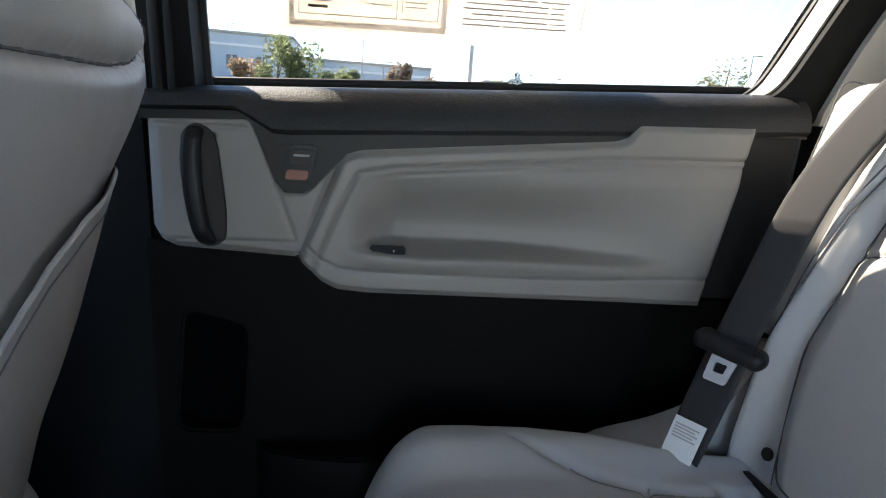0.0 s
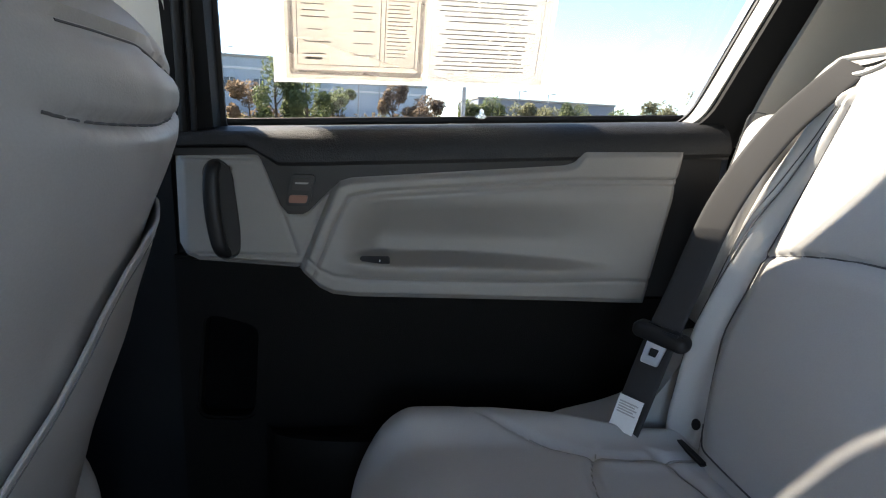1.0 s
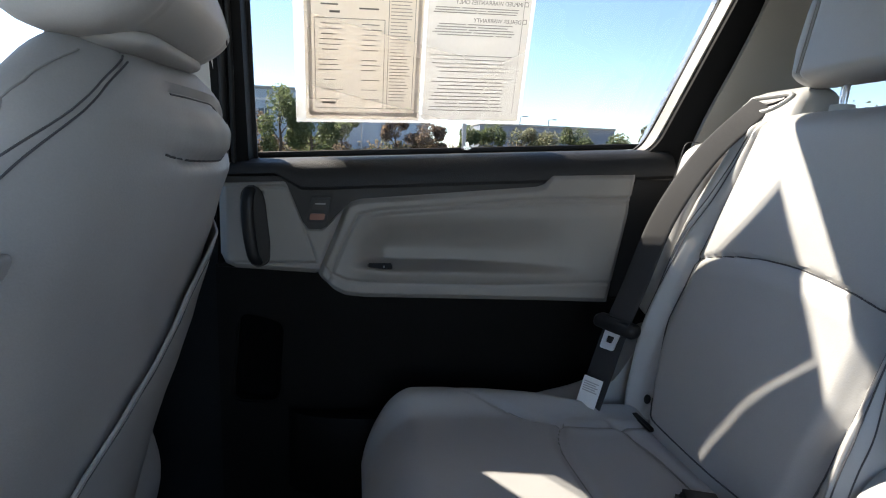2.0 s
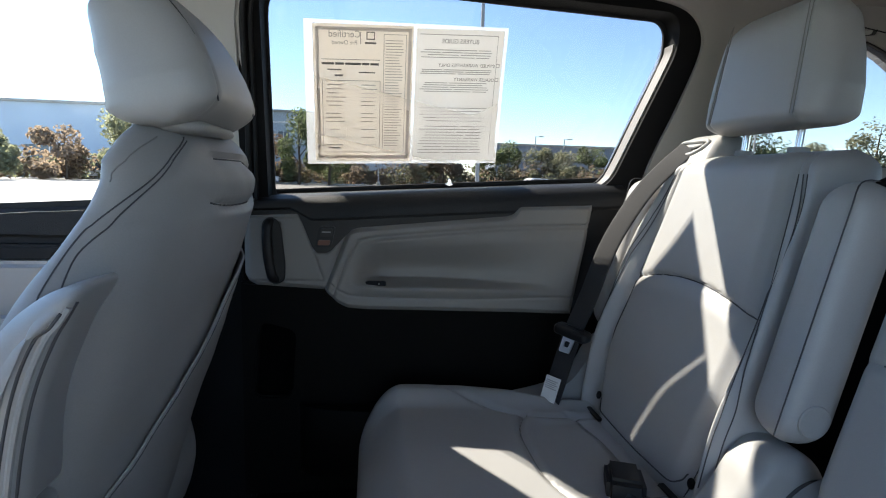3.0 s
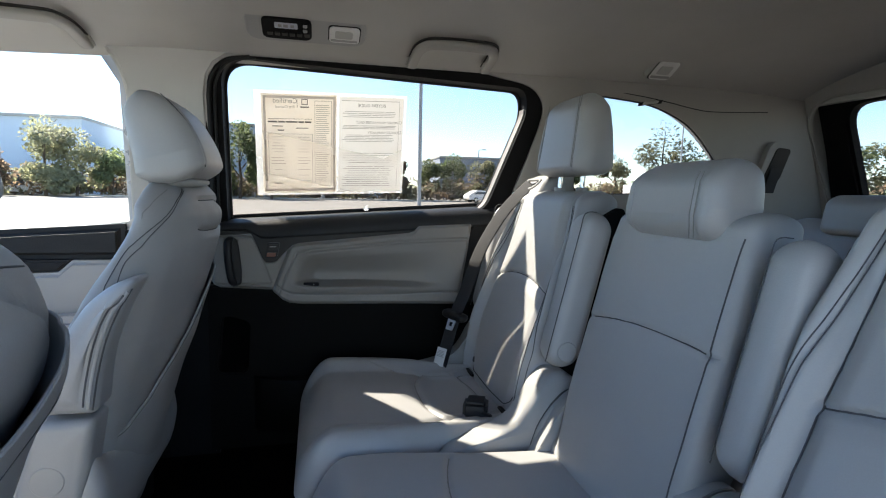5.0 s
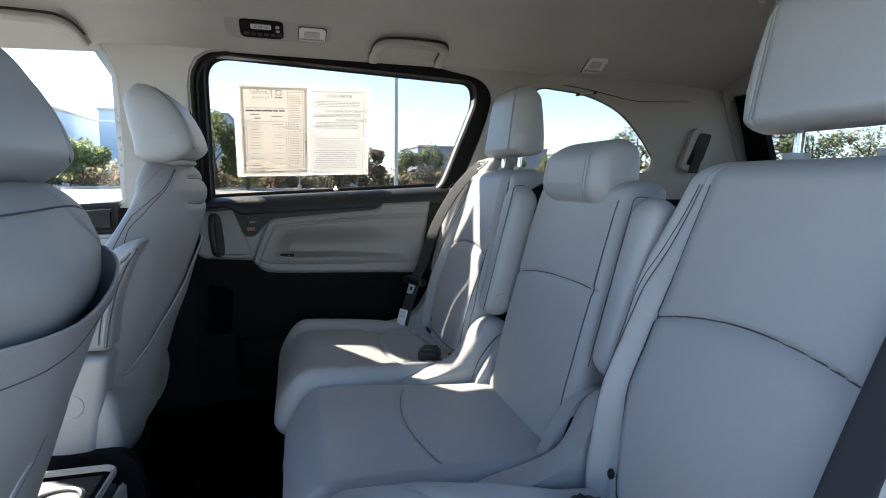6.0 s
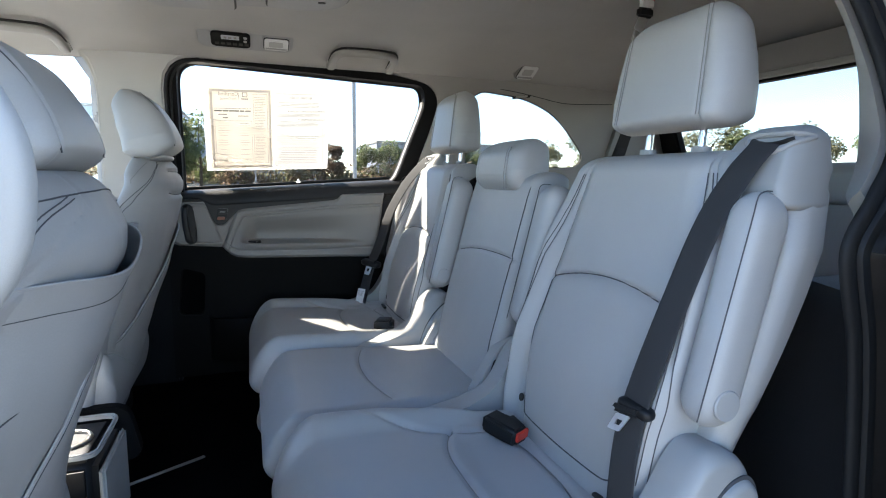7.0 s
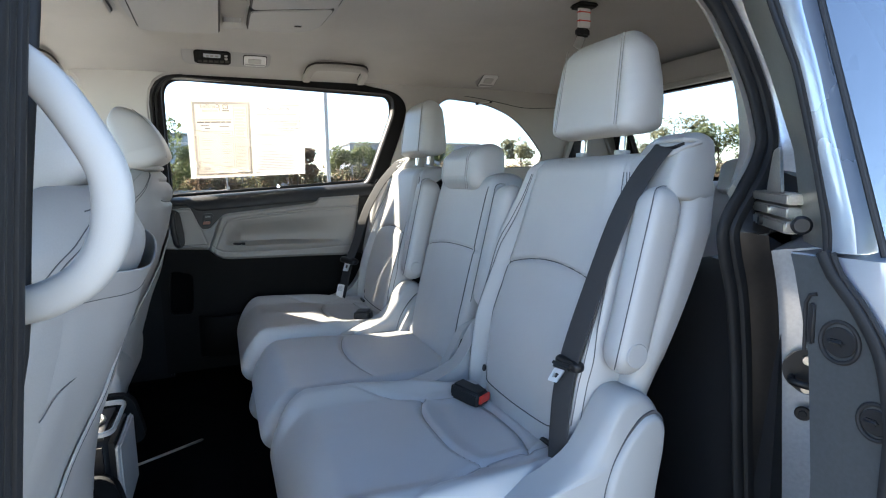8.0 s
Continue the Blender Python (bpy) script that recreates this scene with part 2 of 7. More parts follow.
def pillow(outline, depth, place, r, crown=0.004, spine=None):
    """A padded block along an outline: its show face lies at c = 0, rounds over with radius r and swells a little.
    A long shape draws in towards its spine, from one point to another."""
    pull = lambda d, f: draw_in(outline, d, f, spine)
    rings = [[place(p.x, p.y, depth) for p in pull(0.0, 0.0)]]
    for k in range(9):
        w = math.pi / 2 * k / 8
        rings.append([place(p.x, p.y, r * (1 - math.sin(w))) for p in pull(r * (1 - math.cos(w)), 0.0)])
    for f in (0.12, 0.28, 0.48, 0.70, 0.90):
        rings.append([place(p.x, p.y, -crown * (1 - (1 - f) ** 2)) for p in pull(r, f)])
    bm = loft(rings)
    bmesh.ops.recalc_face_normals(bm, faces=bm.faces[:])
    return bm


def sweep(path, a, b, side=(0, 1, 0), n=20, e=2.6, closed=False):
    """A tube along a path whose section is a superellipse: half-width a along side, half-height b across it."""
    path = [Vector(p) for p in path]
    side = Vector(side)
    rings = []
    for i, p in enumerate(path):
        if closed:
            t = path[(i + 1) % len(path)] - path[i - 1]
        else:
            t = path[min(i + 1, len(path) - 1)] - path[max(i - 1, 0)]
        t.normalize()
        s = (side - t * side.dot(t)).normalized()
        u = s.cross(t)
        aa = a[i] if isinstance(a, (list, tuple)) else a
        bb = b[i] if isinstance(b, (list, tuple)) else b
        ring = []
        for k in range(n):
            w = 2 * math.pi * k / n
            c, d = math.cos(w), math.sin(w)
            ring.append(p + s * aa * math.copysign(abs(c) ** (2 / e), c) + u * bb * math.copysign(abs(d) ** (2 / e), d))
        rings.append(ring)
    if closed:
        rings.append(rings[0])
    return loft(rings, cap=not closed)


def smooth_path(pts, n=8):
    """A curve through points."""
    P = [Vector(p) for p in pts]
    P = [P[0] * 2 - P[1]] + P + [P[-1] * 2 - P[-2]]
    out = []
    for i in range(1, len(P) - 2):
        for k in range(n):
            t = k / n
            a, b, c, d = P[i - 1], P[i], P[i + 1], P[i + 2]
            out.append(0.5 * ((2 * b) + (c - a) * t + (2 * a - 5 * b + 4 * c - d) * t * t + (3 * b - a - 3 * c + d) * t ** 3))
    return out + [P[-2]]


def capsule(p0, p1, a, b, side=(0, 1, 0), e=3.0, end=0.04, m=6, n=28, bow=None):
    """A straight padded bar with rounded ends."""
    p0, p1 = Vector(p0), Vector(p1)
    L = (p1 - p0).length
    s = []
    for k in range(m + 1):
        w = math.pi / 2 * k / m
        s.append((end * (1 - math.cos(w)), max(0.03, math.sin(w))))
    mid = [(end + (L - 2 * end) * k / 8, 1.0) for k in range(1, 8)]
    rows = s + mid + [(L - d, f) for d, f in s[::-1]]
    path = [p0.lerp(p1, d / L) + (Vector(bow) * (4 * (d / L) * (1 - d / L)) if bow else Vector()) for d, f in rows]
    return sweep(path, [a * f for d, f in rows], [b * f for d, f in rows], side, n, e)


def block(size, at=(0, 0, 0), bevel=0.005, m=None, segs=3):
    """A box with rounded edges."""
    bm = bmesh.new()
    bmesh.ops.create_cube(bm, size=1)
    for v in bm.verts:
        v.co = Vector((v.co.x * size[0], v.co.y * size[1], v.co.z * size[2]))
    if bevel:
        bmesh.ops.bevel(bm, geom=bm.edges[:], offset=bevel, segments=segs, affect="EDGES", clamp_overlap=True)
    for v in bm.verts:
        v.co = ((m @ v.co) if m else v.co) + Vector(at)
    return bm


def disc(at, axis, r, h, n=28, bevel=0.0):
    """A short round plate."""
    q = Vector((0, 0, 1)).rotation_difference(Vector(axis)).to_matrix()
    prof = [(r - bevel, 0), (r, bevel), (r, h - bevel), (r - bevel, h)] if bevel else [(r, 0), (r, h)]
    return loft([[Vector(at) + q @ Vector((rr * math.cos(2 * math.pi * k / n), rr * math.sin(2 * math.pi * k / n), z)) for k in range(n)] for rr, z in prof])


def join(*bms):
    out = bmesh.new()
    for b in bms:
        me = bpy.data.meshes.new("tmp")
        b.to_mesh(me)
        b.free()
        out.from_mesh(me)
        bpy.data.meshes.remove(me)
    return out


def groove(d, w, depth):
    return depth * math.exp(-(d / w) ** 2)


def ease(a, b, x):
    t = min(1.0, max(0.0, (x - a) / (b - a)))
    return t * t * (3 - 2 * t)


def interp(x, pts):
    if x <= pts[0][0]:
        return pts[0][1]
    for (x0, y0), (x1, y1) in zip(pts, pts[1:]):
        if x <= x1:
            return y0 + (y1 - y0) * (x - x0) / (x1 - x0)
    return pts[-1][1]


def padded(h0, h1, width, face, depth, relief, place, rows=80, n=90, r0=0.03, r1=0.04, edge=0.86, R=0.05):
    """A padded slab: rings at heights h0..h1; the show face lies at face(h) minus relief(y, h); place(a, y, h) puts it in the world.
    Returns the bmesh and a function that gives the show face's point at (y, h)."""
    hs = []
    for k in range(9):
        w = math.pi / 2 * k / 8
        hs.append((h0 + r0 - r0 * math.cos(w), math.sin(w), r0))
    for k in range(1, rows):
        hs.append((h0 + r0 + (h1 - h0 - r0 - r1) * k / rows, 1.0, 0))
    for k in range(9):
        w = math.pi / 2 * k / 8
        hs.append((h1 - r1 + r1 * math.sin(w), math.cos(w), r1))

    def front(y, h):
        w = width(h)
        t = min(1.0, abs(y) / w)
        q = max(0.0, (t - edge) / (1 - edge))
        return face(h) - relief(y, h) * (1 - q * q) + min(R, 0.5 * depth(h)) * (1 - math.sqrt(max(0.0, 1 - q * q)))

    rings = []
    for h, f, r in hs:
        w = width(h) - (r * 0.8) * (1 - f)
        mid = face(h) + depth(h) / 2
        ring = []
        for k in range(n + 1):
            t = math.sin((2 * k / n - 1) * math.pi / 2)
            y = w * t
            a = front(y * width(h) / w, h)
            ring.append(place(mid + (a - mid) * max(f, 0.02), y, h))
        m = n // 3
        for k in range(1, m):
            t = math.sin((1 - 2 * k / m) * math.pi / 2)
            q = max(0.0, (abs(t) - 0.8) / 0.2)
            a = face(h) + depth(h) - 0.5 * depth(h) * (1 - math.sqrt(max(0.0, 1 - q * q)))
            ring.append(place(mid + (a - mid) * max(f, 0.02), w * t, h))
        rings.append(ring)
    return loft(rings), lambda y, h, lift=0.0: Vector(place(front(y, h) - lift, y, h))


def seam(name, at, pts, mat, parent, r=0.0013, lift=0.0008, n=6):
    """A line of stitching on a padded face, through points (y, h)."""
    p = [at(y, h, lift) for y, h, _ in smooth_path([(y, h, 0) for y, h in pts], n)]
    return part(name, sweep(p, r, r, (0, 0.7, 0.7), 6, 2), mat, parent)


def strap(path, width, across, thick=0.0014, crown=0.0):
    """A flat belt along a path, its width along the direction across."""
    return sweep(smooth_path(path, 8), width / 2, thick, across, 12, 5)


# ---- the car's shell ----
SIDE = lambda z: 0.86 - max(0.0, z - 1.12) * 0.25  # half-width inside at a height
ROOF = lambda x, y: 1.605 - 0.086 * (min(1.0, abs(y + 0.01) / 0.78)) ** 3 - 0.05 * max(0.0, x - 0.9) ** 2 - 0.03 * max(0.0, -x - 0.5)


def right_plane(a, b, c):
    """Outline (x, z), c outwards, on the right side above or below the belt."""
    return Vector((a, SIDE(b) + c, b))


def left_plane(a, b, c):
    return Vector((a, -SIDE(b) - c, b))


def shell():
    floor = part("floor", grid(lambda u, v: Vector((-1.9 + 4.0 * u, -0.88 + 1.76 * v, 0.40 + 0.006 * noise.noise((u * 30, v * 14, 0)))), 80, 40), CARPET)
    tagged(floor, "black cut-pile carpet floor of a minivan cabin", "floor", kind="structure")
    under = part("underbody", block((4.1, 1.86, 0.10), (0.1, 0, 0.33), 0.02), JAMB)
    tagged(under, "dark painted steel underbody below the carpet", "car body", kind="structure")
    rings = []
    for k in range(61):
        x = -1.15 + 2.75 * k / 60
        low = [Vector((x, -0.775 + 1.55 * j / 40, ROOF(x, -0.775 + 1.55 * j / 40))) for j in range(41)]
        rings.append(low + [p + Vector((0, 0, 0.02)) for p in low[::-1]])
    bm = loft(rings)
    tagged(part("ceiling", bm, HEADLINER), "warm grey woven cloth headliner", "ceiling", kind="structure")
    rings = []
    for k in range(25):
        x = -1.2 + 2.9 * k / 24
        rings.append([Vector((x, -0.86 + 1.72 * j / 30, 1.70 - 0.14 * (abs(-0.86 + 1.72 * j / 30) / 0.86) ** 4 - 0.05 * max(0, x - 0.9) ** 2)) for j in range(31)])
    bm = loft(rings, closed=False)
    bmesh.ops.solidify(bm, geom=bm.faces[:], thickness=-0.006)
    tagged(part("roof_panel", bm, PAINT), "blue grey painted steel roof panel", "car body", kind="structure")
    # front bulkhead and rear end
    tagged(part("wall_west", block((0.1, 1.7, 0.75), (-1.75, 0, 0.75), 0.03), DARK), "dark plastic dashboard wall closing the cabin", "wall", kind="structure")
    tail_out = [(-0.86, 0.42), (0.86, 0.42), (0.86, 1.1), (0.74, 1.56), (-0.74, 1.56), (-0.86, 1.1)]
    tail_hole = rounded([(-0.77, 1.14), (0.71, 1.14), (0.64, 1.495), (-0.69, 1.495)], 0.07)
    rear = lambda a, b, c: Vector((1.80 - 0.62 * max(0.0, b - 1.05) + c, a, b))
    tail = part("wall_east", sheet(tail_out, [tail_hole], 0.05, rear, 0.01), DARK)
    tagged(tail, "dark trimmed tailgate with a rear window", "wall", kind="structure")
    tagged(part("header_east", sheet(rounded([(-0.76, 1.50), (0.76, 1.50), (0.72, 1.585), (-0.72, 1.585)], 0.02), (), 0.03, lambda a, b, c: rear(a, b, c - 0.035), 0.008), PILLAR), "pale grey header trim above the rear window", "trim", kind="structure")
    tagged(part("trim_east", sheet([(-0.84, 1.02), (0.84, 1.02), (0.80, 1.25), (0.70, 1.585), (-0.70, 1.585), (-0.80, 1.25)], [rounded([(-0.80, 1.045), (0.80, 1.045), (0.735, 1.512), (-0.735, 1.512)], [0.03, 0.03, 0.13, 0.13], 9)], 0.02, lambda a, b, c: rear(a, b, c - 0.060), 0.006), QUARTER), "grey trim round the tailgate opening", "trim", kind="structure")
    w = thing("window_3", (1.72, 0, 1.14), "dark tinted rear window glass in the tailgate", "window", kind="structure")
    part("pane", sheet(rounded([(-0.78, 1.13), (0.78, 1.13), (0.70, 1.505), (-0.70, 1.505)], 0.07), (), 0.004, lambda a, b, c: rear(a, b, c + 0.03)), PRIVACY, w)

    ws = thing("window_4", (-1.6, 0, 1.1), "clear sloping windscreen glass ahead of the front seats", "window", kind="structure")
    part("pane", sheet([(-0.80, 1.12), (0.80, 1.12), (0.66, 1.585), (-0.66, 1.585)], (), 0.005, lambda a, b, c: Vector((-1.78 + 1.36 * (b - 1.12) - c, a, b))), GLASS, ws)


shell()

# outlines in (x, z), shared by the two sides of the car
SLIDE_WINDOW = rounded([(-0.395, 1.078), (0.372, 1.124), (0.475, 1.43), (0.462, 1.497), (-0.39, 1.527)], [0.02, 0.05, 0.06, 0.05, 0.07], 7)
SLIDE_FRAME = rounded([(-0.445, 1.03), (0.43, 1.07), (0.545, 1.43), (0.53, 1.53), (-0.40, 1.56), (-0.445, 1.52)], [0.01, 0.05, 0.10, 0.06, 0.05, 0.05], 7)
FRONT_WINDOW = rounded([(-1.30, 1.02), (-0.645, 1.088), (-0.625, 1.44), (-0.655, 1.532), (-1.12, 1.51)], [0.05, 0.02, 0.09, 0.08, 0.05], 7)
QUARTER_WINDOW = rounded([(0.66, 1.185), (1.20, 1.20), (1.225, 1.25), (1.135, 1.345), (1.035, 1.424), (0.89, 1.477), (0.70, 1.492), (0.655, 1.46)], [0.04, 0.03, 0.04, 0.12, 0.10, 0.12, 0.05, 0.03], 7)


def side_shell(s, place):
    """Pillar trims, quarter panel and front door of one side; s is +1 on the right."""
    name = "north" if s > 0 else "south"
    # B pillar trim
    pil = [(-0.655, 0.95), (-0.438, 0.95), (-0.432, 1.2), (-0.412, 1.55), (-0.68, 1.55), (-0.635, 1.5), (-0.62, 1.44), (-0.64, 1.09)]
    pil = [(-0.655, 1.065), (-0.438, 1.065), (-0.433, 1.2), (-0.430, 1.43), (-0.422, 1.475), (-0.404, 1.505), (-0.376, 1.523), (-0.33, 1.532), (-0.30, 1.55), *pil[4:]] if s > 0 else [(-0.66, 0.45), (-0.435, 0.45), (-0.408, 0.9), (-0.387, 1.05), (-0.368, 1.3), (-0.36, 1.55), (-0.68, 1.55), (-0.635, 1.5), (-0.62, 1.44), (-0.64, 1.09)]
    tagged(part("pillar_" + name, sheet(pil, (), 0.045, lambda a, b, c: place(a, b, c - 0.035 if s > 0 else c - 0.0), 0.012, 3), PILLAR),
           "pale grey plastic pillar trim beside the front seat", "pillar", kind="structure")
    if s > 0:
        tagged(part("lower_pillar_north", sheet([(-0.72, 0.40), (-0.43, 0.40), (-0.44, 1.063), (-0.66, 1.063)], (), 0.05, lambda a, b, c: place(a, b, c - 0.04), 0.01), DARK), "dark lower pillar trim between the doors", "pillar", kind="structure")
    # quarter trim with its window
    if s > 0:
        edge = smooth_path([(0.24, 1.553, 0), (0.36, 1.524, 0), (0.45, 1.509, 0), (0.495, 1.488, 0), (0.520, 1.452, 0), (0.520, 1.405, 0), (0.495, 1.31, 0), (0.46, 1.20, 0), (0.44, 1.10, 0)], 5)
        out = [(p.x, p.y) for p in edge] + [(1.75, 1.10), (1.50, 1.56)]
    else:
        out = [(0.66, 1.10), (1.75, 1.10), (1.50, 1.56), (0.46, 1.555), (0.60, 1.42), (0.645, 1.31), (0.665, 1.22), (0.66, 1.18)]
    tagged(part("wall_" + name, sheet(out, [QUARTER_WINDOW], 0.016, lambda a, b, c: place(a, b, c - 0.035), 0.005, 3), QUARTER),
           "pale grey quarter trim round a curved rear side window", "wall", kind="structure")
    low = [(0.44, 0.40), (1.85, 0.40), (1.75, 1.10), (0.44, 1.10)] if s > 0 else [(0.65, 0.40), (1.85, 0.40), (1.75, 1.10), (0.61, 1.10), (0.60, 1.06), (0.62, 0.9)]
    tagged(part("lower_wall_" + name, sheet(low, (), 0.05, lambda a, b, c: place(a, b, c - 0.05), 0.01), DARK),
           "dark grey lower trim beside the rear seats", "wall", kind="structure")
    w = thing("window_1" if s > 0 else "window_2", tuple(place(0.95, 1.2, 0)), "dark tinted curved rear side window glass", "window", kind="structure")
    p = part("pane", sheet(QUARTER_WINDOW, (), 0.004, lambda a, b, c: place(0.96 + (a - 0.96) * 1.03, 1.33 + (b - 1.33) * 1.05, c - 0.018)), PRIVACY, w)
    part("gasket", sheet(QUARTER_WINDOW, [[(0.96 + (a - 0.96) * 0.988, 1.33 + (b - 1.33) * 0.976) for a, b in QUARTER_WINDOW]], 0.006, lambda a, b, c: place(a, b, c - 0.030)), RUBBER, w)
    # dark moulded trim over the wheel housing
    rings = []
    for k in range(21):
        x = (0.56 if s > 0 else 0.60) + 1.09 * k / 20
        f = ease(0.54, 0.70, x) if s > 0 else 1.55 * ease(0.57, 0.67, x)
        rings.append([place(x, z, 0) + Vector((0, -s * (0.045 + d * f), 0)) for z, d in ((0.40, 0.225), (0.70, 0.225), (0.90, 0.21), (0.965, 0.18), (0.995, 0.10), (1.0, 0.0))] + [place(x, 1.0, 0), place(x, 0.40, 0)])
    tagged(part("wheel_trim_" + name, loft(rings), WHEEL_TRIM), "dark moulded trim over the rear wheel housing", "wall", kind="structure")
    # front door
    d = thing("front_door", tuple(place(-0.9, 0.45, 0)), "closed front door with pale grey armrest and dark sill", "car door")
    frame_out = [(-1.75, 0.42), (-0.66, 0.42), (-0.66, 1.09), (-0.645, 1.45), (-0.69, 1.55), (-1.15, 1.535), (-1.5, 1.2), (-1.75, 1.02)]
    part("door_shell", sheet(frame_out, [FRONT_WINDOW], 0.04, lambda a, b, c: place(a, b, c + 0.01)), PAINT, d)
    seal = [(-0.97 + (a + 0.97) * 1.06, 1.29 + (b - 1.29) * 1.06) for a, b in FRONT_WINDOW]
    part("seal", sheet(seal, [FRONT_WINDOW], 0.02, lambda a, b, c: place(a, b, c - 0.012), 0.004), PILLAR if s > 0 else RUBBER, d)
    g = part("pane", sheet(seal, (), 0.004, lambda a, b, c: place(a, b, c + 0.018)), GLASS, d, "clear side window glass")
    part("sill", sheet([(-1.7, 0.985), (-0.66, 0.985), (-0.66, 1.082), (-1.7, 1.02)], (), 0.05, lambda a, b, c: place(a, b, c - 0.045), 0.02, 3), SILL_TRIM, d)
    part("trim_strip", sheet([(-1.7, 0.95), (-0.82, 0.955), (-0.79, 0.985), (-1.7, 0.985)], (), 0.04, lambda a, b, c: place(a, b, c - 0.05), 0.006), BLACK, d)
    # paler than the sliding door's trim: stronger daylight put into the panel's colour
    part("upper_panel", sheet([(-1.7, 0.83), (-0.66, 0.83), (-0.66, 0.984), (-0.785, 0.984), (-0.82, 0.952), (-1.7, 0.946)], (), 0.04, lambda a, b, c: place(a, b, c - 0.06), 0.012, 3), PLASTIC, d)
    part("armrest", sheet([(-1.7, 0.74), (-0.68, 0.74), (-0.68, 0.845), (-1.7, 0.845)], (), 0.07, lambda a, b, c: place(a, b, c - 0.12), 0.02, 4), LEATHER, d)
    part("lower_panel", sheet([(-1.7, 0.45), (-0.66, 0.45), (-0.66, 0.745), (-1.7, 0.745)], (), 0.04, lambda a, b, c: place(a, b, c - 0.05), 0.01), DARK, d)


side_shell(1, right_plane)
side_shell(-1, left_plane)


# ---- second-row seats ----
def webbing_and_tongue(belt, tongue_at, way, across, k=1.0):
    """The latch plate of a belt: steel tongue in a black shell."""
    tongue_at, way, across = Vector(tongue_at), Vector(way).normalized(), Vector(across).normalized()
    nrm = across.cross(way)
    m = Matrix((across, way, nrm)).transposed()
    part("tongue_shell", block((0.062 * k, 0.024 * k, 0.016), tongue_at, 0.006, m), BLACK, belt)
    ring = rounded([(-0.015, 0), (0.015, 0), (0.013, 0.036), (-0.013, 0.036)], 0.004)
    hole = rounded([(-0.007, 0.012), (0.007, 0.012), (0.006, 0.024), (-0.006, 0.024)], 0.002)
    part("tongue", sheet(ring, [hole], 0.003, lambda a, b, c: tongue_at - way * (b * k + 0.01) + across * a * k + nrm * c), NICKEL, belt, "bright steel latch tongue")


def back_relief(z):
    return interp(z, [(0.60, 0.5), (0.72, 1.0), (1.0, 0.9), (1.15, 0.25), (1.2, 0.1)])


INSERT = lambda z: interp(z, [(0.62, 0.125), (0.69, 0.148), (0.75, 0.162), (0.85, 0.176), (0.96, 0.172), (1.06, 0.158), (1.17, 0.142)])
PIPING = lambda z: interp(z, [(0.70, 0.202), (0.85, 0.207), (1.0, 0.196), (1.1, 0.175), (1.17, 0.156)])
CROSS = lambda y: 0.955 + 0.027 * (1 - (y / 0.17) ** 2)


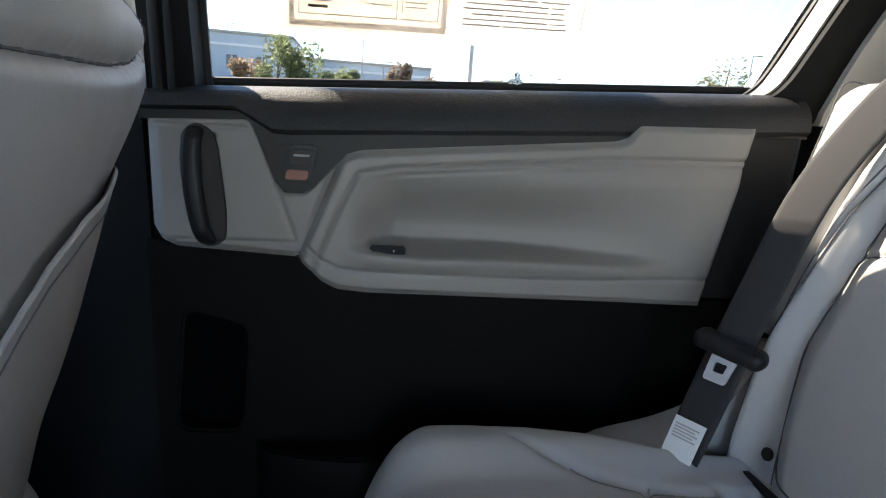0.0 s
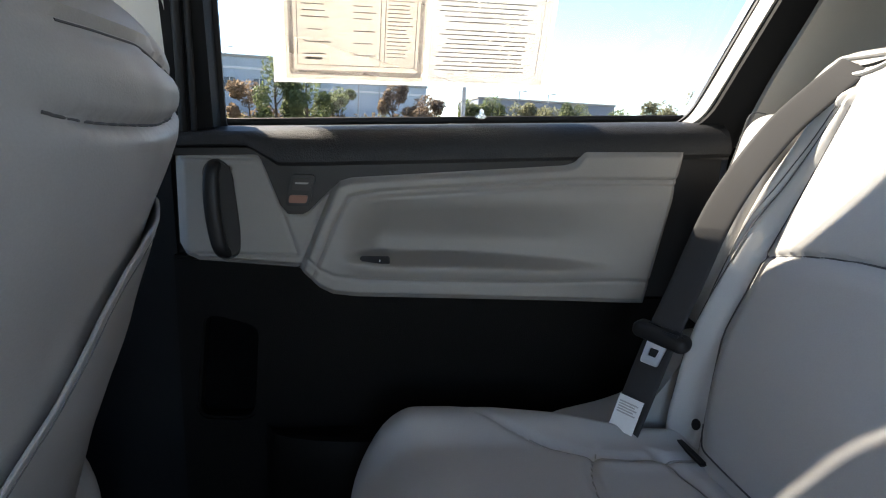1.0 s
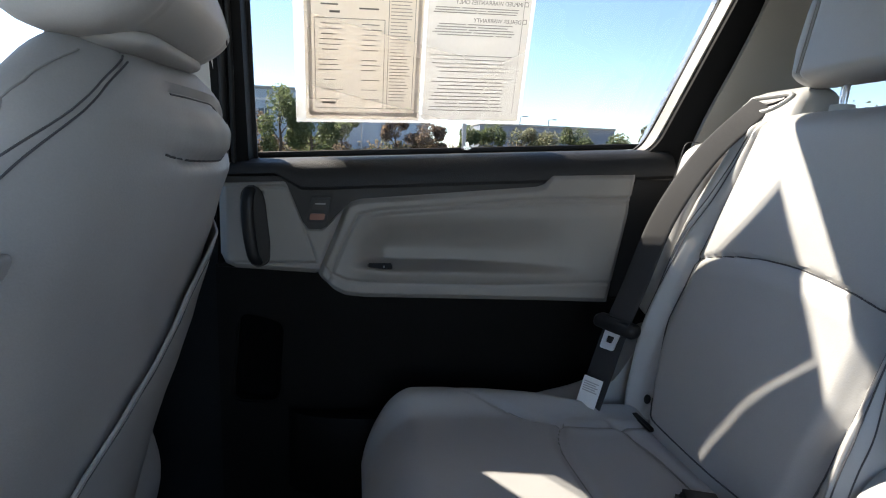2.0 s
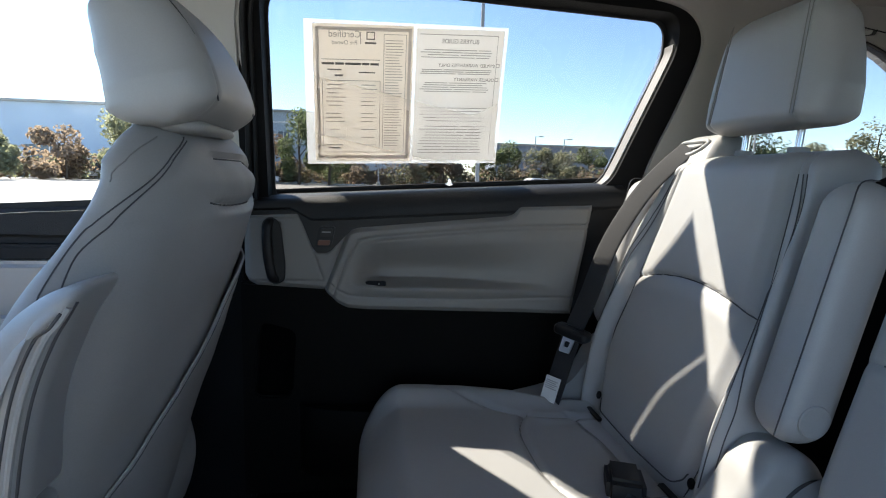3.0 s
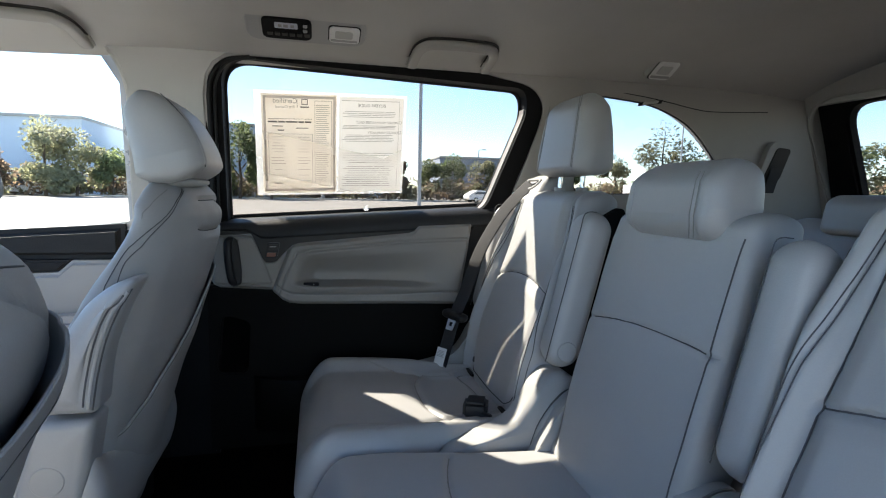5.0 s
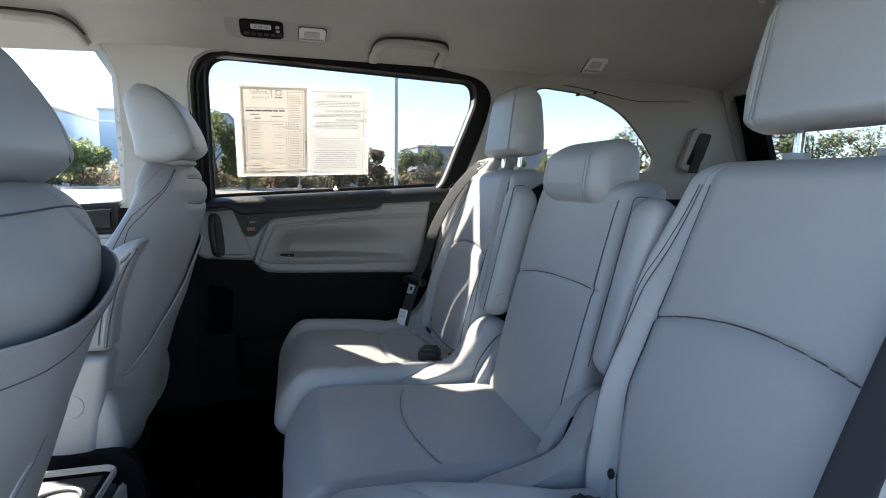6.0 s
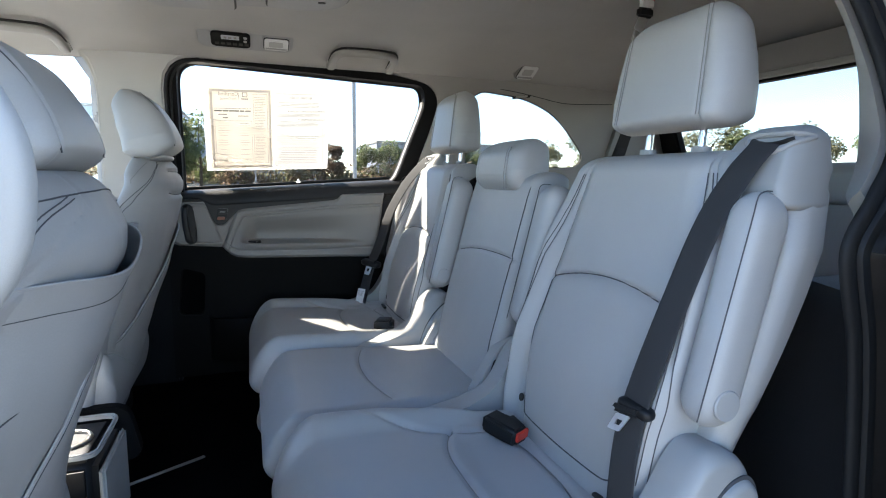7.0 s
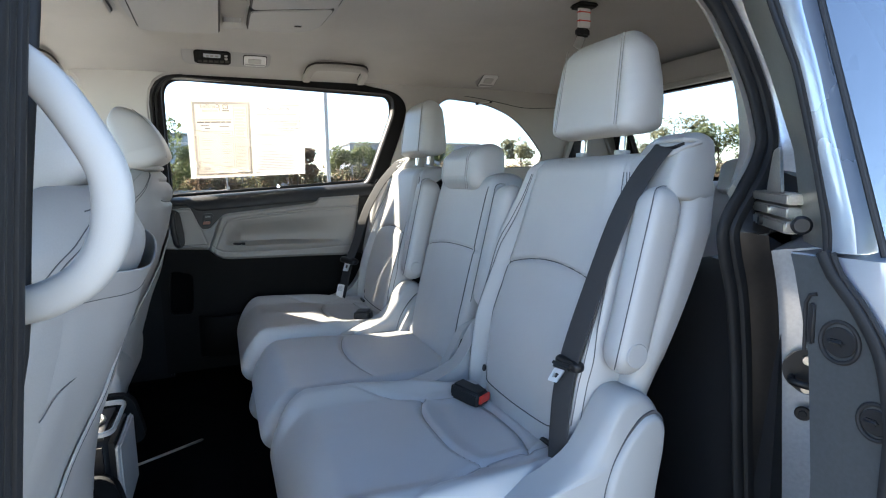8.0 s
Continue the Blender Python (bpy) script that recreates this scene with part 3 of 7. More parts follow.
def outboard_seat(yc, s, dx, label):
    seat = thing("captain_seat", (dx + 0.1, yc, 0.41), label, "car seat", "second-row seats")
    put = lambda a, y, h: Vector((a, yc + s * y, h))
    face = lambda z: dx + 0.30 + (z - 0.70) * 0.27 - 0.010 * math.exp(-((z - 0.82) / 0.08) ** 2)

    def relief(y, z):
        ay = abs(y)
        r = 0.042 * ease(0.165, 0.215, ay) * back_relief(z)
        r -= groove(ay - INSERT(z), 0.004, 0.006)
        r -= groove(ay - PIPING(z), 0.004, 0.005)
        inside = 1 - ease(INSERT(z) - 0.03, INSERT(z), ay)
        r += 0.008 * inside
        if ay < INSERT(z) + 0.004:
            r -= groove(z - CROSS(y), 0.004, 0.006)
            r += 0.006 * ease(0, 0.03, CROSS(y) - z) * inside * ease(0.66, 0.74, z)
        return r + 0.0015 * noise.noise((y * 14, z * 12, yc))

    bm, at = padded(0.60, 1.195, lambda z: interp(z, [(0.58, 0.20), (0.70, 0.215), (0.9, 0.222), (1.05, 0.220), (1.14, 0.205), (1.2, 0.19)]),
                    face, lambda z: interp(z, [(0.6, 0.16), (0.9, 0.13), (1.2, 0.10)]), relief, put, 120, 130, 0.03, 0.03, 0.88, 0.05)
    back = part("backrest", bm, LEATHER, seat)
    zz = [0.66 + 0.5 * k / 14 for k in range(15)]
    for sg in (-1, 1):
        seam("seam", at, [(sg * INSERT(z), z) for z in zz], SEAM, back)
        for off in (-0.0035, 0.0035):
            seam("stitching", at, [(sg * (PIPING(z) + off), z) for z in zz[2:]], SEAM, back, 0.0009)
        part("anchor_hole", disc(at(sg * 0.160, 0.712, 0.002), (-1, 0, 0.27), 0.008, 0.002, 16), BLACK, back, "small black anchor opening")
    seam("seam", at, [(y, z) for y, z in ((-0.148, 0.72), (-0.138, 0.704), (-0.11, 0.694), (0.0, 0.690), (0.11, 0.694), (0.138, 0.704), (0.148, 0.72))], SEAM, back, 0.0012)
    seam("seam", at, [(0.171 * k / 6, CROSS(0.171 * k / 6)) for k in range(-6, 7)], SEAM, back, 0.0013)

    # cushion: heights run from the back to the front, the show face looks up
    cput = lambda a, y, h: Vector((dx - h, yc + s * y, (0.682 if s > 0 else 0.668) - a))
    LINE = lambda h: interp(h, [(-0.33, 0.128), (-0.19, 0.138), (-0.134, 0.149), (-0.082, 0.170), (-0.026, 0.202), (0.03, 0.243)])
    ACROSS = lambda y: -(0.108 + 0.048 * (abs(y) / 0.165) ** 3.2)
    REAR = lambda y: -0.262 + 0.034 * (abs(y) / 0.15) ** 3

    def crelief(y, h):
        ay = abs(y)
        r = 0.02 * ease(0.16, 0.22, ay) + 0.012 * ease(-0.2, 0.1, h)
        r -= groove(ay - LINE(h), 0.007, 0.008) * ease(0.05, -0.06, h) + groove(h - ACROSS(y), 0.006, 0.008) * (1 - ease(0.150, 0.170, ay))
        r -= groove(h - REAR(y), 0.008, 0.008) * (1 - ease(0.14, 0.16, ay))
        r -= 0.008 * ease(0.0, 0.05, ACROSS(y) - h) * (1 - ease(LINE(h) - 0.03, LINE(h), ay))
        return r + 0.002 * noise.noise((y * 9, h * 9, yc + 3))

    bm, cat_ = padded(-0.36, 0.185, lambda h: interp(h, [(-0.36, 0.20), (-0.22, 0.215), (-0.12, 0.25), (-0.02, 0.27), (0.1, 0.272), (0.185, 0.262)]),
                      lambda h: 0.05 * ease(0.10, 0.19, h), lambda h: interp(h, [(-0.36, 0.17), (0.02, 0.165), (0.185, 0.095)]), crelief, cput, 90, 110, 0.02, 0.055, 0.86, 0.045)
    cush = part("cushion", bm, LEATHER, seat)
    for sg in (-1, 1):
        seam("seam", cat_, [(sg * LINE(h), h) for h in [-0.30 + 0.24 * k / 10 for k in range(11)]], THREAD, cush, 0.0014, 0.0004)
    seam("seam", cat_, [(0.156 * k / 8, ACROSS(0.156 * k / 8)) for k in range(-8, 9)], THREAD, cush, 0.0014, 0.0004)
    seam("seam", cat_, [(0.138 * k / 6, REAR(0.138 * k / 6)) for k in range(-6, 7)], THREAD, cush, 0.0014, 0.0004)
    for sg in (-1, 1):
        part("slot", block((0.014, 0.062, 0.006), cat_(sg * 0.140, -0.282, 0.002), 0.003), BLACK, cush)

    # headrest
    def hrelief(y, z):
        return 0.006 * math.cos(min(1.5, abs(y) * 11)) - groove(abs(y) - 0.098 + 0.06 * (z - 1.24), 0.003, 0.004)

    bm, hat = padded(1.232, 1.430, lambda z: interp(z, [(1.235, 0.128), (1.29, 0.134), (1.34, 0.129), (1.39, 0.117), (1.44, 0.097)]), lambda z: dx + 0.445 + (z - 1.24) * 0.14,
                     lambda z: interp(z, [(1.23, 0.105), (1.44, 0.065)]), hrelief, put, 50, 70, 0.022, 0.045, 0.78, 0.04)
    head = part("headrest", bm, LEATHER, seat)
    for sg in (-1, 1):
        for off in (-0.003, 0.003):
            seam("stitching", hat, [(sg * (0.098 - 0.06 * (z - 1.24)) + off, z) for z in [1.25 + 0.17 * k / 8 for k in range(9)]], THREAD, head, 0.0007)
        x0 = dx + 0.50
        part("post", sweep([(x0 - 0.01, yc + sg * 0.062, 1.15), (x0, yc + sg * 0.062, 1.27)], 0.0065, 0.0065, (0, 1, 0), 14, 2), CHROME, seat, "chrome headrest post")
        part("post_collar", sweep([(x0 - 0.008, yc + sg * 0.062, 1.185), (x0 - 0.006, yc + sg * 0.062, 1.203)], 0.017, 0.012, (0, 1, 0), 20, 2.5), PLASTIC, seat)

    # folded-up armrests and hinge covers on both sides
    for sg in (-1, 1):
        y = yc + s * sg * (0.258 if s > 0 and sg < 0 else 0.247)
        wide = (0.028, 0.033) if s < 0 and sg > 0 else (0.034, 0.037)
        y += 0.006 if s < 0 and sg > 0 else 0.0
        p0, p1 = Vector((dx + 0.348, y, 0.828)), Vector((dx + 0.425, y, 1.150 if s > 0 else 1.135))
        arm = part("armrest", capsule(p0, p1, *wide, (0, 1, 0), 3.2, 0.04, 7, 36), LEATHER, seat)
        way = (p1 - p0).normalized()
        nrm = Vector((0, 1, 0)).cross(way)
        out = Vector((0, s * sg, 0))
        top = [p0.lerp(p1, 0.03 + 0.93 * k / 12) - nrm * (wide[1] - 0.0018) + out * wide[0] * 0.65 for k in range(13)]
        part("seam", sweep(smooth_path(top + [p1 - way * 0.004 - nrm * (wide[1] - 0.011) + out * wide[0] * 0.66, p1 - way * 0.001 - nrm * 0.010 + out * wide[0] * 0.62], 3), 0.0009, 0.0009, (0, 1, 0), 6, 2), SEAM, arm, "dark stitched seam")
        part("pivot_cap", disc(p0.lerp(p1, 0.12) + out * (wide[0] - 0.002), out, 0.021, 0.004, 30, 0.0015), LEATHER, arm, "round pivot cap")
        up = 0.012 if s > 0 else 0.0
        prof = rounded([(a, b + up) for a, b in ((0.06, 0.47), (0.375, 0.47), (0.392, 0.621), (0.408, 0.70), (0.412, 0.752), (0.396, 0.786), (0.365, 0.806), (0.330, 0.806), (0.306, 0.780), (0.286, 0.742), (0.258, 0.704), (0.20, 0.676), (0.10, 0.655))],
                       [0.02, 0.02, 0.05, 0.05, 0.04, 0.03, 0.03, 0.03, 0.05, 0.06, 0.06, 0.06, 0.03], 6)
        panel = rounded([(a, b + up) for a, b in ((0.275, 0.50), (0.368, 0.50), (0.385, 0.621), (0.400, 0.70), (0.402, 0.752), (0.385, 0.772), (0.358, 0.766), (0.329, 0.740), (0.302, 0.70), (0.287, 0.655))], 0.02, 5)
        rim = lambda o: [(0.335 + (a - 0.335) * o, 0.63 + (b - 0.63) * o) for a, b in panel]
        cov = part("hinge_cover", pillow(prof, 0.065, lambda a, b, c: Vector((dx + a, yc + s * sg * (0.281 - c), b)), 0.024, 0.003), PLASTIC, seat, "light grey plastic hinge cover")
        part("recess", pillow(panel, 0.016, lambda a, b, c: Vector((dx + a, yc + s * sg * (0.294 - c), b)), 0.012, 0.002), PLASTIC, cov)
        part("panel_joint", sheet(rim(1.035), (), 0.003, lambda a, b, c: Vector((dx + a, yc + s * sg * (0.2815 + c), b)), 0.001), SEAM, cov, "dark joint round the cover panel")
    # shell behind the armrests, standing out on the outboard side only
    sput = lambda a, y, h: put(a, y + 0.028, h)
    bm, _ = padded(0.70, 1.150, lambda z: interp(z, [(0.70, 0.207), (0.85, 0.234), (1.06, 0.244), (1.15, 0.227)]), lambda z: face(z) + 0.045, lambda z: interp(z, [(0.7, 0.05), (1.0, 0.085), (1.15, 0.09)]),
                   lambda y, z: 0.0, sput, 40, 40, 0.03, 0.02, 0.9, 0.03)
    part("back_shell", bm, LEATHER, seat)
    # added dark sheet stands in for the shaded gap inboard of the backrest
    part("gap_shade", sheet(rounded([(0.30, 0.60), (0.43, 0.60), (0.52, 1.10), (0.50, 1.165), (0.44, 1.13)], 0.02), (), 0.02, lambda a, b, c: Vector((dx + a + 0.01, yc - s * (0.205 + c), b)), 0.006, 3), DARK, seat, "dark sheet for the shade inboard of the seat back")
    # belt guide on the outboard shoulder
    go, gw, gz = (0.170, 1.0, 0.0) if s > 0 else (0.198, 0.72, 0.014)
    gput = lambda a, y, h: Vector((dx + a, yc + s * (go + y), h - gz))
    bm, gat = padded(1.125, 1.240, lambda z: gw * interp(z, [(1.12, 0.092), (1.18, 0.082), (1.24, 0.064)]), lambda z: interp(z, [(1.12, 0.428), (1.16, 0.432), (1.20, 0.452), (1.24, 0.480)]),
                     lambda z: interp(z, [(1.12, 0.10), (1.18, 0.095), (1.24, 0.06)]), lambda y, z: 0.0, gput, 30, 40, 0.01, 0.025, 0.78, 0.03)
    slot = 0.0 if s > 0 else 0.014
    guide = part("belt_guide", bm, PLASTIC, seat, "light grey shoulder belt guide")
    part("slot", sweep([gat(slot + (0.034 if s > 0 else 0.030) * k / 6, 1.212 + 0.006 * (k / 6) ** 2, -0.001) for k in range(-6, 7)], 0.004, 0.005, (0, 0.4, 1), 8, 2.5), BLACK, guide)
    part("slot_lip", sweep([gat(slot + (0.044 if s > 0 else 0.037) * math.cos(w), 1.213 + 0.013 * math.sin(w) + 0.008 * math.cos(w) ** 2, 0.001) for w in [2 * math.pi * k / 24 for k in range(24)]], 0.004, 0.004, (1, 0, 0), 8, 2, closed=True), PLASTIC, guide)
    # buckle on the inboard side
    bx = Vector((dx + (0.235 if s < 0 else 0.225), yc - s * (0.108 if s < 0 else 0.105), 0.680))
    m = Euler((0, radians(-8), math.atan2(-s * 0.93, -0.36) if s > 0 else radians(118))).to_matrix()
    bk = part("buckle", block((0.08, 0.046, 0.036) if s < 0 else (0.085, 0.056, 0.046), bx, 0.008, m), BLACK, seat, "black seat belt buckle with a red button")
    part("release_button", block((0.006, 0.036, 0.019), bx + m @ Vector((-0.040, 0, 0.005)), 0.002, m), RED, bk)
    part("stalk", sweep([bx + m @ Vector((0.03, 0, 0)), (dx + 0.27, yc - s * 0.165, 0.664), (dx + 0.32, yc - s * 0.165, 0.64)], 0.014, 0.010, (0, 1, 0), 12, 3), BLACK, seat)
    # base and valance
    part("base", block((0.40, 0.40, 0.16), (dx + 0.12, yc, 0.48), 0.02), DARK, seat)
    part("valance", sheet(rounded([(-0.115, 0.47), (0.30, 0.47), (0.28, 0.60), (-0.13, 0.56)], 0.03), (), 0.47, lambda a, b, c: Vector((dx + (a if a < 0 else a * 0.6) + 0.02, yc + (c - 0.235) * 0.86, b)), 0.02, 4), PLASTIC, seat)
    for sg in (-1, 1):
        part("rail_cover", capsule((dx - 0.125, yc + sg * 0.20, 0.405), (dx - 0.075, yc + sg * 0.20, 0.57), 0.045, 0.06, (0, 1, 0), 2.6, 0.05), PLASTIC, seat)
    return seat


RIGHT_Y, LEFT_Y = 0.470, -0.505
outboard_seat(RIGHT_Y, 1, -0.01, "light grey leather captain seat with folded-up armrests, partly sunlit")
outboard_seat(LEFT_Y, -1, 0.028, "light grey leather captain seat beside the open doorway")


def seat_belts():
    b = thing("seat_belt", (0.22, 0.67, 0.62), "dark grey seat belt across the outer seat edge, white tag", "seat belt", "outer seat belts")
    across = (0.5, -0.86, 0.0)
    part("webbing", strap([(0.447, 0.644, 1.214), (0.415, 0.654, 1.18), (0.37, 0.672, 1.12), (0.315, 0.681, 1.02), (0.270, 0.676, 0.90), (0.238, 0.665, 0.83), (0.208, 0.665, 0.72), (0.19, 0.668, 0.65)], 0.047, across), WEBBING, b)
    part("stopper", capsule((0.215, 0.700, 0.838), (0.262, 0.632, 0.828), 0.012, 0.017, (0, 0, 1), 3, 0.012), BLACK, b)
    webbing_and_tongue(b, (0.236, 0.662, 0.836), (0.35, 0.05, 1), across)
    lie = lambda a, c, d: Vector((0.192 + 0.24 * c, 0.662, 0.685 + 0.98 * c)) + Vector((0.5, -0.86, 0.0)) * a + Vector((-0.86, -0.5, 0.2)) * (0.003 + d)
    tag = part("tag", sheet([(-0.019, 0.004), (0.019, 0.004), (0.019, 0.056), (-0.019, 0.056)], (), 0.001, lie), LABEL_WHITE, b, "white printed belt tag")
    for k in range(5):
        part("print", sheet([(-0.015, 0.030 + 0.004 * k), (0.014 - 0.004 * (k % 2), 0.030 + 0.004 * k), (0.014 - 0.004 * (k % 2), 0.032 + 0.004 * k), (-0.015, 0.032 + 0.004 * k)], (), 0.0004, lambda a, c, d: lie(a, c, d + 0.0015)), INK_GREY, tag)
    b = thing("seat_belt", (0.27, -0.70, 0.62), "dark grey seat belt hanging down the outer bolster", "seat belt", "outer seat belts")
    across = (0.25, -1, 0.05)
    part("webbing", strap([(0.480, -0.717, 1.200), (0.446, -0.711, 1.16), (0.406, -0.703, 1.09), (0.362, -0.697, 0.98), (0.322, -0.692, 0.87), (0.302, -0.692, 0.80), (0.288, -0.70, 0.72), (0.275, -0.715, 0.62)], 0.042, across), WEBBING, b)
    part("stopper", capsule((0.306, -0.666, 0.842), (0.322, -0.718, 0.833), 0.009, 0.012, (0, 0, 1), 3, 0.012), BLACK, b)
    webbing_and_tongue(b, (0.304, -0.688, 0.836), (0.35, -0.3, 0.85), across, 0.75)


seat_belts()


def centre_seat():
    yc = -0.015
    seat = thing("centre_seat", (0.1, yc, 0.41), "narrow light grey leather middle seat with capped headrest", "car seat", "second-row seats")
    put = lambda a, y, h: Vector((a, yc + y, h))
    face = lambda z: 0.315 + (z - 0.70) * 0.26
    cross = lambda y: 0.955 + 0.014 * (1 - (y / 0.17) ** 2) - 0.05 * y

    def relief(y, z):
        r = 0.006 * math.cos(min(1.5, abs(y) * 9)) - groove(z - cross(y), 0.004, 0.005) 
        return r + 0.0015 * noise.noise((y * 12, z * 12, 7))

    bm, at = padded(0.60, 1.165, lambda z: interp(z, [(0.6, 0.16), (0.72, 0.168), (0.80, 0.183), (1.1, 0.180), (1.165, 0.165)]), face, lambda z: 0.11, relief, put, 110, 90, 0.03, 0.025, 0.88, 0.03)
    back = part("backrest", bm, LEATHER, seat)
    seam("seam", at, [(0.15 * k / 6, cross(0.15 * k / 6)) for k in range(-6, 7)], SEAM, back, 0.0013)
    seam("seam", at, [(-0.160, 0.74 + 0.39 * k / 10) for k in range(11)], SEAM, back)
    # cap-shaped headrest that hangs over the front edge of the backrest
    hc = -0.025
    hput = lambda a, y, h: Vector((a, hc + y, h))
    hface = lambda z: interp(z, [(1.10, 0.402), (1.16, 0.398), (1.21, 0.405), (1.25, 0.425)])
    bm, hat = padded(1.115, 1.246, lambda z: interp(z, [(1.11, 0.112), (1.17, 0.118), (1.25, 0.108)]), hface, lambda z: interp(z, [(1.11, 0.09), (1.16, 0.105), (1.25, 0.10)]),
                     lambda y, z: 0.004 * math.cos(min(1.5, abs(y) * 10)) - groove(abs(y) - 0.082, 0.003, 0.003), hput, 50, 70, 0.035, 0.045, 0.78, 0.035)
    hb = part("headrest", bm, LEATHER, seat)
    for sg in (-1,):
        for off in (-0.003, 0.003):
            seam("stitching", hat, [(sg * 0.078 + off, 1.125 + 0.10 * k / 8) for k in range(9)], THREAD, hb, 0.0006)
    cput = lambda a, y, h: Vector((-h, yc + y, 0.672 - a))

    def crelief(y, h):
        r = 0.012 * ease(-0.25, 0.05, h) + 0.004 * math.cos(min(1.5, abs(y) * 7))
        r -= groove(h + 0.068 + 0.03 * (y / 0.17) ** 2, 0.006, 0.006) * (1 - ease(0.165, 0.19, abs(y)))
        return r + 0.002 * noise.noise((y * 9, h * 9, 11))

    bm, cat_ = padded(-0.33, 0.17, lambda h: interp(h, [(-0.33, 0.19), (0.0, 0.225), (0.17, 0.225)]), lambda h: 0.05 * ease(0.09, 0.18, h), lambda h: interp(h, [(-0.33, 0.17), (0.02, 0.165), (0.17, 0.095)]), crelief, cput, 90, 90, 0.02, 0.055, 0.86, 0.04)
    cush = part("cushion", bm, LEATHER, seat)
    seam("seam", cat_, [(0.17 * k / 6, -0.068 - 0.03 * (k / 6) ** 2) for k in range(-6, 7)], THREAD, cush, 0.0013, 0.0004)
    part("base", block((0.36, 0.34, 0.16), (0.12, yc, 0.48), 0.02), DARK, seat)
    part("lower_back", capsule((0.335, yc - 0.19, 0.655), (0.335, yc + 0.19, 0.655), 0.03, 0.05, (1, 0, 0), 2.6, 0.03), LEATHER, seat)
    for sg in (-1, 1):
        prof = rounded([(0.20, 0.52), (0.47, 0.52), (0.46, 0.74), (0.40, 0.80), (0.34, 0.78), (0.27, 0.66)], 0.04, 5)
        part("hinge_cover", sheet(prof, (), 0.035, lambda a, b, c: Vector((a, yc + sg * (0.165 + c), b)), 0.012, 3), PLASTIC, seat, "light grey plastic hinge cover")
    part("lever_plate", sheet(rounded([(0.300, 0.665), (0.335, 0.660), (0.362, 0.735), (0.330, 0.745)], 0.008), (), 0.008, lambda a, b, c: Vector((a, yc - 0.208 + c, b)), 0.003), PLASTIC, seat)
    part("lever_gap", sheet(rounded([(0.296, 0.661), (0.339, 0.656), (0.367, 0.738), (0.327, 0.749)], 0.009), (), 0.004, lambda a, b, c: Vector((a, yc - 0.203 + c, b))), RUBBER, seat)
    part("valance", sheet(rounded([(-0.105, 0.47), (0.25, 0.47), (0.25, 0.60), (-0.12, 0.56)], 0.03), (), 0.43, lambda a, b, c: Vector((a if a < 0 else a * 0.6, yc + (c - 0.215) * 0.86, b)), 0.02, 4), PLASTIC, seat)


centre_seat()


